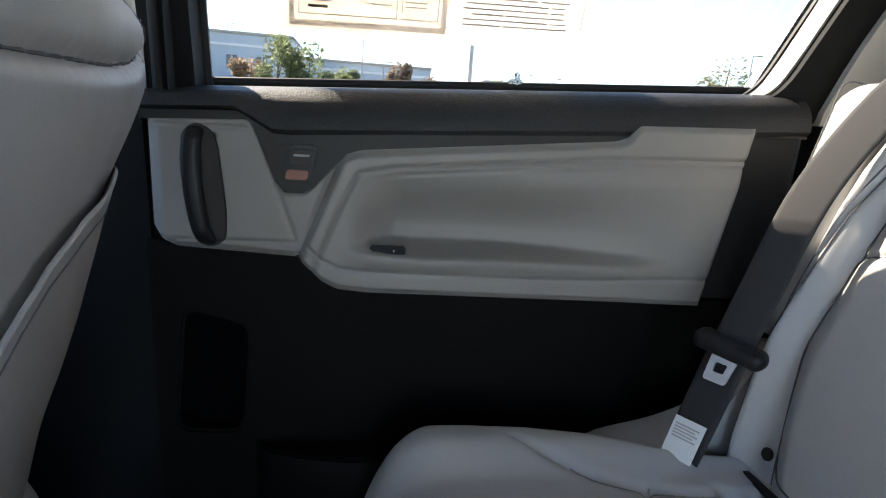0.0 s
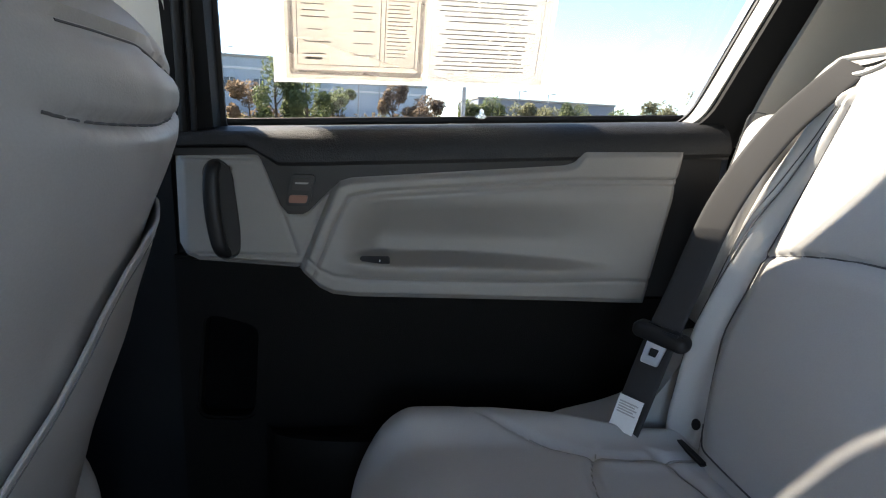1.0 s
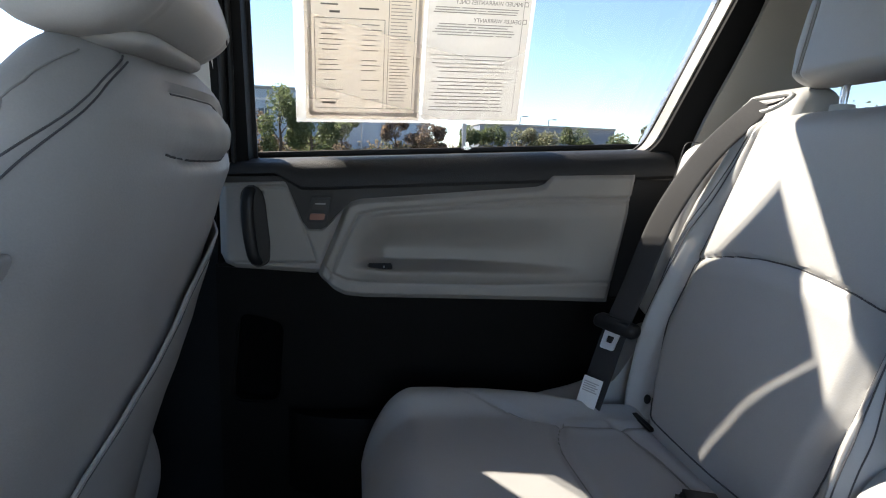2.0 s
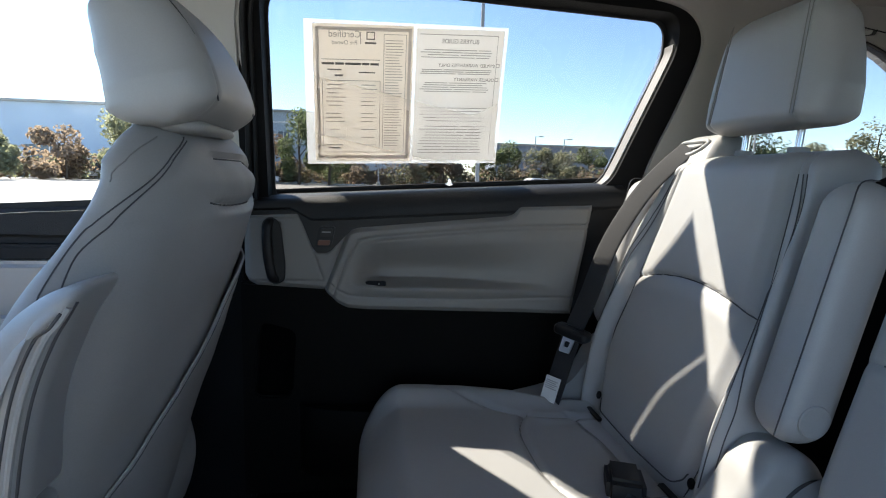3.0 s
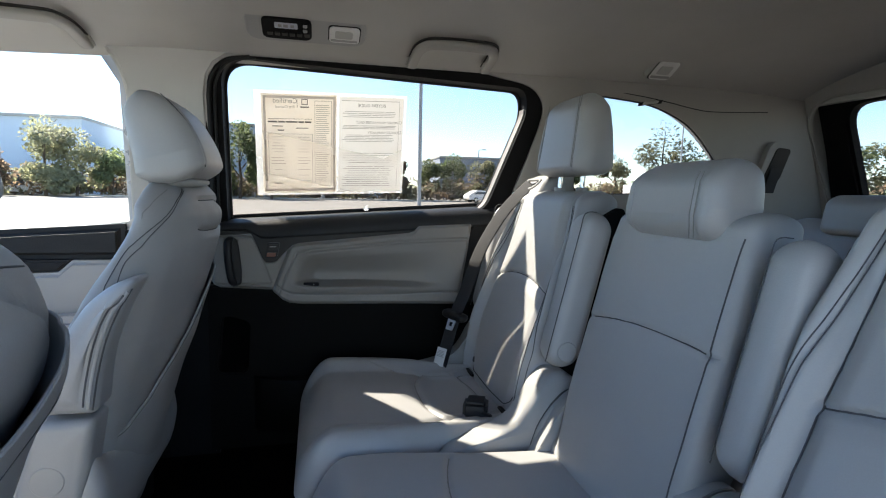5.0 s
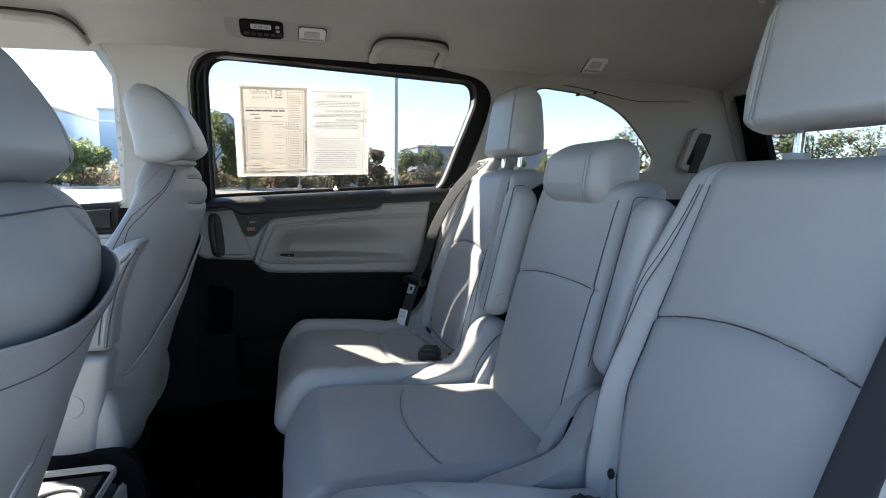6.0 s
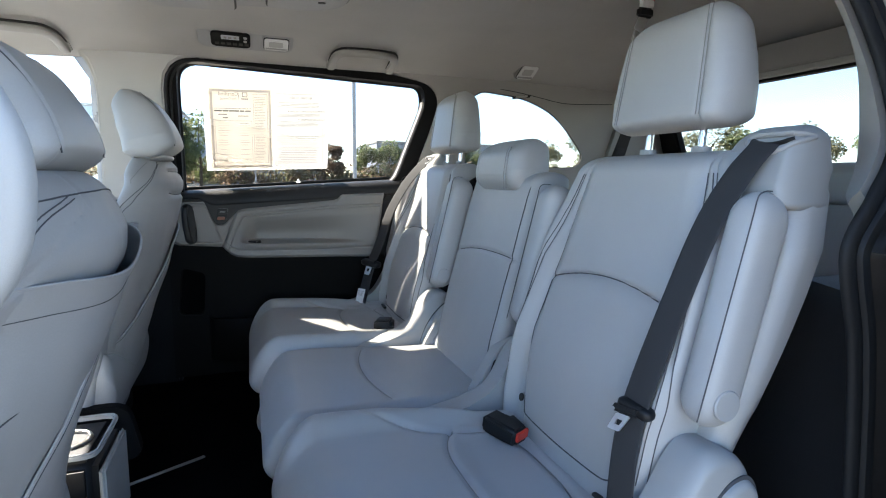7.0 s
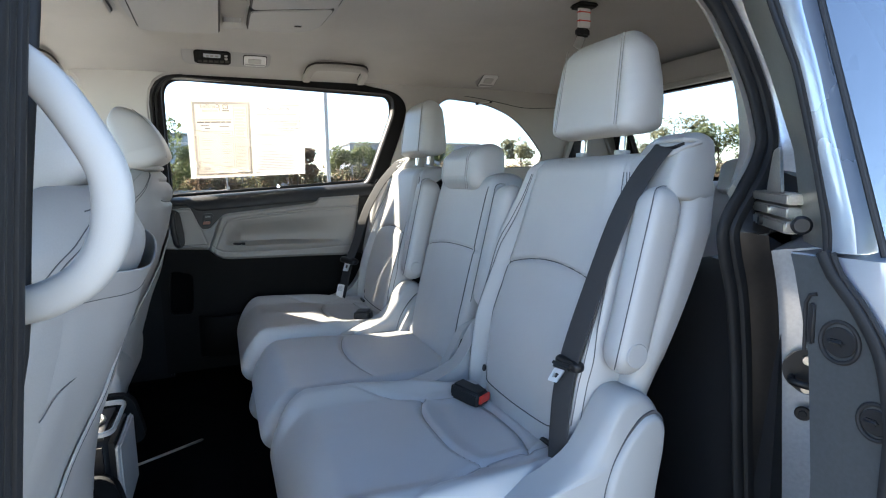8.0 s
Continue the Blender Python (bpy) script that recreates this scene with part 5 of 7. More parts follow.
    pocket = rounded([(-0.425, 0.655), (-0.345, 0.65), (-0.335, 0.80), (-0.41, 0.822)], 0.02)
    lp = part("lower_panel", sheet(low, [pocket], 0.03, lambda a, b, c: Vector((a, 0.808 + c, b)), 0.004), DOOR_LOW, d, "dark grained lower door panel")
    part("pocket_back", sheet(pocket, (), 0.004, lambda a, b, c: Vector((a, 0.834 + c, b))), CARPET, lp)
    rings = []
    for k in range(25):
        x = -0.33 + 0.36 * k / 24
        f = math.sin(math.pi * k / 24) ** 0.4
        rings.append([Vector((x, 0.812 - 0.075 * f * c, z)) for c, z in ((0, 0.47), (0.8, 0.48), (1.0, 0.52), (1.0, 0.62), (0.9, 0.638), (0.75, 0.64), (0.7, 0.63), (0, 0.63))])
    part("storage_bin", loft(rings), DOOR_LOW, lp)
    part("side_edge", sheet(rounded([(0.335, 1.09), (0.40, 1.10), (0.40, 0.43), (0.27, 0.43), (0.285, 0.841), (0.32, 1.054)], 0.006), (), 0.02, lambda a, b, c: Vector((a, 0.812 + c, b)), 0.004), RUBBER, d)
    return d


sliding_door()


def notice_sheets():
    """Two printed sheets in a clear sleeve, taped inside the window; the print faces out, so it reads reversed from within."""
    pl = lambda a, b, c: right_plane(a, b, 0.063 - c) + Vector((0, 0, 0.03 * (a + 0.3)))
    sl = thing("notice_sleeve", tuple(pl(-0.1, 1.165, 0)), "milky clear plastic sleeve stuck inside the window", "sleeve")
    part("film", sheet([(-0.320, 1.166), (0.118, 1.168), (0.120, 1.458), (-0.320, 1.464)], (), 0.0006, pl), SLEEVE, sl)
    a = thing("notice_sheet", tuple(pl(-0.2, 1.17, 0)), "cream printed vehicle notice with grey border, seen reversed", "paper notice", "window notices")
    x0, x1, z0, z1 = -0.302, -0.088, 1.172, 1.456
    pg = part("page", sheet([(x0, z0), (x1, z0), (x1, z1), (x0, z1)], (), 0.0005, lambda p, q, c: pl(p, q, 0.0015 + c)), PAPER_CREAM, a)

    def bars(name, lst, mat, parent, lift=0.0028):
        bm = bmesh.new()
        for xa, za, xb, zb in lst:
            bm.faces.new([bm.verts.new(pl(p, q, lift)) for p, q in ((xa, za), (xb, za), (xb, zb), (xa, zb))])
        return tagged(part(name, bm, mat, parent), kind="stuff")

    def frame_bars(xa, za, xb, zb, w):
        return [(xa, za, xb, za + w), (xa, zb - w, xb, zb), (xa, za + w, xa + w, zb - w), (xb - w, za + w, xb, zb - w)]

    bars("border", frame_bars(x0 + 0.006, z0 + 0.006, x1 - 0.004, z1 - 0.006, 0.007), PAPER_GREY, pg)
    rnd = random.Random(4)
    bars("ruling", frame_bars(x0 + 0.018, z0 + 0.02, -0.158, 1.345, 0.0012) + frame_bars(-0.152, z0 + 0.02, x1 - 0.015, z1 - 0.018, 0.0012), INK_GREY, pg)
    lines = []
    z = 1.425
    while z > z0 + 0.03:
        lines.append((-0.148, z, x1 - 0.02 - rnd.random() * 0.012, z + 0.0014))
        z -= 0.0056
    z = 1.335
    while z > z0 + 0.03:
        if rnd.random() < 0.8:
            lines.append((x0 + 0.024 + rnd.random() * 0.01, z, x0 + 0.055 + rnd.random() * 0.015, z + 0.0015))
            lines.append((-0.20, z, -0.164 - rnd.random() * 0.01, z + 0.0015))
        z -= 0.0085
    bars("small_print", lines, INK_GREY, pg)
    bars("print", [(x0 + 0.018 + a, 1.376, x0 + 0.018 + b, 1.3805) for a, b in ((0, 0.026), (0.029, 0.047), (0.050, 0.083), (0.086, 0.101), (0.104, 0.122))] + [(x0 + 0.018, 1.386, -0.160, 1.3872), (x0 + 0.045, 1.353, x0 + 0.063, 1.3565), (-0.205, 1.36, -0.17, 1.3625), (x0 + 0.03, 1.365, x0 + 0.06, 1.3675), (x0 + 0.03, 1.2, x0 + 0.055, 1.2035)], INK, pg)
    bars("emblem", frame_bars(-0.189, 1.4262, -0.171, 1.4418, 0.0022) + [(-0.168, 1.418, -0.192, 1.4215), (-0.2005, 1.418, -0.2017, 1.441)], INK, pg)

    def words(text, x, z, size, parent, mat):
        cu = bpy.data.curves.new("words", "FONT")
        cu.body, cu.size, cu.align_x = text, size, "CENTER"
        tmp = bpy.data.objects.new("words", cu)
        me = bpy.data.meshes.new_from_object(tmp)
        bm = bmesh.new()
        bm.from_mesh(me)
        bpy.data.objects.remove(tmp)
        bpy.data.meshes.remove(me)
        for v in bm.verts:
            v.co = pl(x - v.co.x, z + v.co.y, 0.003)
        return part("lettering", bm, mat, parent)

    words("Certified", -0.235, 1.430, 0.019, pg, INK_GREY)
    words("Pre Owned", -0.235, 1.416, 0.0115, pg, INK_GREY)
    b = thing("notice_sheet", tuple(pl(0.02, 1.17, 0)), "white printed buyers guide sheet, seen reversed against daylight", "paper notice", "window notices")
    x0, x1, z0, z1 = -0.082, 0.112, 1.174, 1.452
    pg = part("page", sheet([(x0, z0), (x1, z0), (x1, z1), (x0, z1)], (), 0.0005, lambda p, q, c: pl(p, q, 0.0015 + c)), PAPER, b)
    words("BUYERS GUIDE", 0.015, 1.424, 0.0125, pg, INK)
    words("IMPLIED WARRANTIES ONLY", 0.032, 1.377, 0.0098, pg, INK)
    words("DEALER WARRANTY", 0.050, 1.348, 0.0098, pg, INK)
    lines = [(x0 + 0.008, 1.44, x1 - 0.014, 1.4415)] + frame_bars(0.098, 1.377, 0.106, 1.385, 0.0012) + frame_bars(0.098, 1.348, 0.106, 1.356, 0.0012)
    lines += [(x1 - 0.0145, z0 + 0.015, x1 - 0.0135, 1.44)]
    for za, zb, step, w in ((1.41, 1.392, 0.005, 1), (1.37, 1.361, 0.004, 1), (1.343, 1.325, 0.0045, 0.6), (1.29, 1.262, 0.007, 1), (1.25, 1.19, 0.0065, 1)):
        z = za
        while z > zb:
            xa = x0 + 0.01 + rnd.random() * 0.02 * w
            mid = xa + 0.04 + rnd.random() * 0.08
            lines += [(xa, z, mid, z + 0.0015), (mid + 0.004, z, x1 - 0.022 - rnd.random() * 0.02, z + 0.0015)]
            z -= step
    bars("small_print", lines, INK_GREY, pg)


notice_sheets()


# ---- things on the headliner ----
def on_roof(x, y, lift=0.0):
    e = 0.01
    n = (Vector((e, 0, ROOF(x + e, y) - ROOF(x, y)))).cross(Vector((0, e, ROOF(x, y + e) - ROOF(x, y)))).normalized()
    return Vector((x, y, ROOF(x, y))) - n * lift, n


def roof_plate(outline, depth, lift, x, y, bevel=0.003, lean=0.0):
    """A plate that follows the headliner at one spot, thickness downwards."""
    p, n = on_roof(x, y)
    ax = Vector((1, 0, 0))
    ay = n.cross(ax).normalized()
    ay, n = ay * math.cos(lean) - n * math.sin(lean), n * math.cos(lean) + ay * math.sin(lean)
    return sheet(outline, (), depth, lambda a, b, c: p + ax * a + ay * b - n * (lift + c), bevel, 3)


def ceiling_things():
    pod = thing("climate_panel", tuple(on_roof(-0.155, 0.555)[0]), "pale overhead pod with black climate control panel", "control panel")
    LEAN = radians(9)
    pp = lambda x0, y0, x1, y1, r, depth, lift, bev: roof_plate(rounded([(x0, y0), (x1, y0), (x1, y1), (x0, y1)], r), depth, lift, -0.155, 0.565, bev, LEAN)
    part("bezel", pp(-0.152, -0.056, 0.126, 0.058, 0.035, 0.020, -0.014, 0.004), PLASTIC, pod)
    ctl = part("control_plate", pp(-0.115, -0.036, -0.002, 0.040, 0.018, 0.008, 0.004, 0.003), DARK, pod, "black climate control plate")
    disp = part("display", pp(-0.086, -0.024, -0.034, -0.004, 0.003, 0.002, 0.0115, 0.0005), DISPLAY, ctl, "pale blue lit display")
    for xa, xb in ((-0.078, -0.070), (-0.066, -0.056), (-0.050, -0.042)):
        part("digit", pp(xa, -0.019, xb, -0.009, 0.001, 0.0008, 0.0132, 0.0), INK, disp)
    for k in range(6):
        part("button", pp(-0.104 + 0.017 * k, 0.012, -0.092 + 0.017 * k, 0.024, 0.002, 0.003, 0.0112, 0.001), TRIM_DARK, ctl)
    for k in range(2):
        part("button", pp(-0.022, -0.022 + 0.018 * k, -0.012, -0.012 + 0.018 * k, 0.004, 0.003, 0.0112, 0.001), PLASTIC, ctl)
    for x, y, sx, sy, lab in ((-0.08, 0.572, 0.036, 0.029, "clear reading lamp lens in the overhead pod"), (0.838, 0.622, 0.034, 0.036, "small clear ceiling lamp near the rear window")):
        lamp = thing("ceiling_lamp", tuple(on_roof(x, y)[0]), lab, "ceiling lamp", "ceiling lamps")
        lean = radians(10 if x < 0 else 17)
        plate = lambda f, dy, depth, lift, bev: roof_plate(rounded([(-sx - f, -sy - f), (sx + f, -sy - f), (sx + f, sy + f), (-sx - f, sy + f)], 0.012), depth, lift, x, y + dy, bev, lean)
        part("frame", plate(0.006, 0, 0.022, -0.013, 0.003), PLASTIC, lamp)
        part("gasket", plate(0.0025, 0, 0.004, 0.0065, 0.001), RUBBER, lamp)
        lens = part("lens", plate(0.0, 0, 0.006, 0.0075, 0.003), LENS, lamp, "frosted clear lens")
        part("diffuser", roof_plate(rounded([(-sx * 0.62, -sy * 0.55), (sx * 0.55, -sy * 0.55), (sx * 0.55, sy * 0.35), (-sx * 0.62, sy * 0.35)], 0.006), 0.0025, 0.0128, x, y, 0.001, lean), PILLAR, lens)
        part("touch_edge", roof_plate(rounded([(-sx * 0.9, sy * 0.55), (sx * 0.9, sy * 0.55), (sx * 0.9, sy * 0.80), (-sx * 0.9, sy * 0.80)], 0.002), 0.002, 0.0128, x, y, 0.0005, lean), PLASTIC, lens)
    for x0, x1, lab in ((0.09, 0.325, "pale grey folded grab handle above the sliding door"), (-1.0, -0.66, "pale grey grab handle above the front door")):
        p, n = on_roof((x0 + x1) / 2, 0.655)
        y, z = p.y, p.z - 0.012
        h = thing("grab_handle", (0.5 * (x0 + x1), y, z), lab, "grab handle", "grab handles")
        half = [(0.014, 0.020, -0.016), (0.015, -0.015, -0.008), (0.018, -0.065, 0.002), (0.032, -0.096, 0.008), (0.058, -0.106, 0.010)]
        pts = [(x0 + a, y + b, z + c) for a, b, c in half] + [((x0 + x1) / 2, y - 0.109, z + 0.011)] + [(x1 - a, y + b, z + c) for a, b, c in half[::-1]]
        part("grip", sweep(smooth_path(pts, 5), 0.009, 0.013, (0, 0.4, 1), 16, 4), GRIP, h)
        # dark strip above the grip stands in for its shade on the headliner
        part("shade_strip", sweep(smooth_path([(a, b - 0.002, c + 0.011) for a, b, c in pts], 5), 0.003, 0.0145, (0, 0.2, 1), 10, 3), TRIM_DARK, h, "dark strip painting the shade behind the folded grip")
        for x in (x0 + 0.012, x1 - 0.012):
            part("mount", block((0.030, 0.05, 0.018), (x, y + 0.006, z - 0.007), 0.007, Euler((radians(-22), 0, 0)).to_matrix()), GRIP, h)
    # overhead console between the rows
    con = thing("overhead_console", (-0.15, 0.05, 1.6), "pale grey overhead console with closed lids", "console")
    at0 = (-0.15, 0.05)
    pl = lambda pts, depth, lift, r=0.02, bev=0.004: roof_plate(rounded([(a - at0[0], b - at0[1]) for a, b in pts], r), depth, lift, *at0, bev)
    part("tray", pl([(-0.425, -0.30), (0.10, -0.30), (0.095, 0.12), (0.06, 0.215), (0.0, 0.262), (-0.13, 0.305), (-0.35, 0.330), (-0.415, 0.295)], 0.014, -0.002, 0.04, 0.006), PLASTIC, con)
    part("screen_lid", pl([(-0.385, -0.27), (-0.195, -0.27), (-0.195, 0.280), (-0.37, 0.306), (-0.392, 0.28)], 0.020, 0.016, 0.022, 0.008), PLASTIC, con, "closed screen lid")
    for pts in ([(-0.389, -0.275), (-0.190, -0.275), (-0.190, 0.285), (-0.372, 0.311), (-0.397, 0.283)], [(-0.121, 0.060), (0.079, -0.026), (0.070, 0.151), (0.048, 0.199), (0.002, 0.232), (-0.121, 0.246)], [(-0.121, -0.275), (0.082, -0.275), (0.082, -0.031), (-0.121, 0.052)]):
        part("gap", pl(pts, 0.016, 0.0105 if pts[0][0] > -0.3 else 0.0165, 0.024, 0.0005), RUBBER, con)
    part("recess", pl([(-0.188, 0.02), (-0.128, 0.02), (-0.130, 0.245), (-0.188, 0.255)], 0.004, 0.0125, 0.008, 0.001), GRIP, con, "shaded latch recess")
    part("latch", pl([(-0.182, 0.175), (-0.136, 0.17), (-0.138, 0.238), (-0.182, 0.248)], 0.014, 0.014, 0.008, 0.004), PLASTIC, con)
    part("storage_lid", pl([(-0.117, 0.062), (0.075, -0.02), (0.066, 0.15), (0.045, 0.195), (0.0, 0.228), (-0.117, 0.242)], 0.014, 0.0155, 0.022, 0.006), PLASTIC, con, "closed glasses holder lid")
    part("lamp_lid", pl([(-0.117, -0.27), (0.078, -0.27), (0.078, -0.034), (-0.117, 0.046)], 0.014, 0.0155, 0.02, 0.006), PLASTIC, con)
    part("lid_notch", pl([(0.0, 0.150), (0.018, 0.146), (0.018, 0.154), (0.0, 0.158)], 0.003, 0.0285, 0.003, 0.0005), BLACK, con)
    lid = thing("sunroof_shade", tuple(on_roof(-0.7, 0.0)[0]), "pale grey sliding sunroof shade edge", "sunshade")
    part("frame", pl([(-1.0, -0.31), (-0.435, -0.31), (-0.435, 0.300), (-1.0, 0.32)], 0.004, -0.001, 0.05, 0.001), PLASTIC, lid)
    part("panel", pl([(-0.99, -0.30), (-0.448, -0.30), (-0.448, 0.268), (-0.99, 0.29)], 0.012, 0.006, 0.04, 0.005), HEADLINER, lid)
    part("gasket", pl([(-0.994, -0.304), (-0.444, -0.304), (-0.444, 0.274), (-0.994, 0.296)], 0.004, 0.003, 0.042, 0.001), RUBBER, lid)
    # parked belt of the middle seat
    b = thing("ceiling_belt", tuple(on_roof(0.70, -0.20)[0]), "parked middle seat belt hanging from the headliner", "seat belt")
    p, n = on_roof(0.70, -0.20)
    part("anchor", block((0.06, 0.05, 0.012), p - n * 0.006, 0.005), DARK, b)
    part("label", block((0.036, 0.012, 0.052), p + Vector((0, 0, -0.036)), 0.003), LABEL_WHITE, b, "white and red printed tag")
    for dz in (-0.022, -0.044):
        part("tag_band", block((0.037, 0.013, 0.007), p + Vector((0, 0, dz)), 0.002), RED, b)
    part("latch_shell", block((0.042, 0.016, 0.022), p + Vector((-0.004, 0, -0.073)), 0.005), BLACK, b)
    part("tongue", block((0.024, 0.004, 0.036), p + Vector((-0.014, 0, -0.098)), 0.001, Euler((0, radians(25), 0)).to_matrix()), NICKEL, b, "bright steel tongue")
    # coat hook and belt pillar ring at the rear quarter
    gl = thing("trim_joint", (0.95, 0.74, 1.5), "thin dark joint between headliner and quarter trim", "trim")
    line = [(0.60, 0.735, 1.510), (0.74, 0.732, 1.505), (0.84, 0.728, 1.496), (0.935, 0.724, 1.482), (1.03, 0.722, 1.466), (1.11, 0.722, 1.461), (1.31, 0.722, 1.470)]
    part("joint", sweep(smooth_path(line, 8), 0.0013, 0.0013, (0, 1, 0), 6, 2), RUBBER, gl)
    part("joint", sweep([(0.671, 0.738, 1.488), (0.70, 0.736, 1.498), (0.74, 0.732, 1.506)], 0.0014, 0.0014, (0, 1, 0), 6, 2), RUBBER, gl)
    hk = thing("coat_hook", (0.88, 0.735, 1.48), "small folded hook in a dark slot on the quarter trim", "hook")
    part("slot", sheet(rounded([(0.834, 1.466), (0.914, 1.478), (0.918, 1.489), (0.838, 1.477)], 0.003), (), 0.004, lambda a, b, c: right_plane(a, b, c - 0.041), 0.001), BLACK, hk)
    part("hook", sheet(rounded([(0.848, 1.470), (0.898, 1.477), (0.900, 1.485), (0.850, 1.478)], 0.003), (), 0.008, lambda a, b, c: right_plane(a, b, c - 0.048), 0.002), PILLAR, hk)
    rg = thing("belt_outlet", (1.30, 0.70, 1.25), "dark belt outlet in the rear pillar trim", "belt outlet")
    part("housing", sheet(rounded([(1.33, 1.215), (1.46, 1.225), (1.475, 1.37), (1.355, 1.38)], 0.03, 5), (), 0.03, lambda a, b, c: right_plane(a, b, c - 0.058), 0.012, 4), QUARTER, rg)
    part("slot", sheet(rounded([(1.352, 1.235), (1.425, 1.25), (1.44, 1.355), (1.382, 1.36)], 0.014), (), 0.006, lambda a, b, c: right_plane(a, b, c - 0.061), 0.002), BLACK, rg)
    part("strap", sheet([(1.365, 1.205), (1.412, 1.205), (1.418, 1.29), (1.375, 1.29)], (), 0.003, lambda a, b, c: right_plane(a, b, c - 0.066), 0.001), WEBBING, rg)


ceiling_things()


def floor_things():
    c = thing("floor_console", (-0.58, -0.03, 0.41), "black cupholder console with pale rim behind the front seats", "console")
    part("body", block((0.26, 0.20, 0.20), (-0.60, -0.04, 0.51), 0.02), BLACK, c)
    part("rim", sheet(rounded([(-0.73, -0.14), (-0.465, -0.14), (-0.465, 0.055), (-0.73, 0.055)], 0.03), [rounded([(-0.722, -0.132), (-0.473, -0.132), (-0.473, 0.047), (-0.722, 0.047)], 0.026)], 0.012, lambda a, b, d: Vector((a, b, 0.612 + d)), 0.003), PLASTIC, c)
    for k, x in enumerate((-0.54, -0.65)):
        part("cup_ring", sweep([(x + 0.04 * math.cos(w), -0.04 + 0.04 * math.sin(w), 0.612) for w in [2 * math.pi * j / 24 for j in range(24)]], 0.005, 0.004, (0, 0, 1), 8, 2, closed=True), STEEL, c)
    part("front_lip", block((0.012, 0.19, 0.17), (-0.462, -0.04, 0.50), 0.005), PLASTIC, c)
    s = thing("floor_rail", (-0.35, 0.25, 0.405), "narrow bright seat rail strip on the carpet", "rail")
    part("strip", block((0.008, 0.20, 0.006), (-0.40, 0.16, 0.41), 0.002, Euler((0, 0, radians(-62))).to_matrix()), STEEL, s)


floor_things()


# ---- open doorway on the left side ----
OPENING = [(0.588, 0.44), (0.574, 0.612), (0.563, 0.72), (0.551, 0.84), (0.539, 0.926), (0.529, 0.973), (0.511, 1.03), (0.506, 1.072), (0.534, 1.117), (0.579, 1.163), (0.603, 1.197), (0.610, 1.225), (0.606, 1.285), (0.591, 1.34),
           (0.573, 1.385), (0.550, 1.43), (0.50, 1.475), (0.40, 1.50), (0.2, 1.512), (-0.1, 1.52), (-0.29, 1.512), (-0.350, 1.46), (-0.363, 1.3), (-0.382, 1.05), (-0.408, 0.9), (-0.435, 0.5), (-0.435, 0.44)]


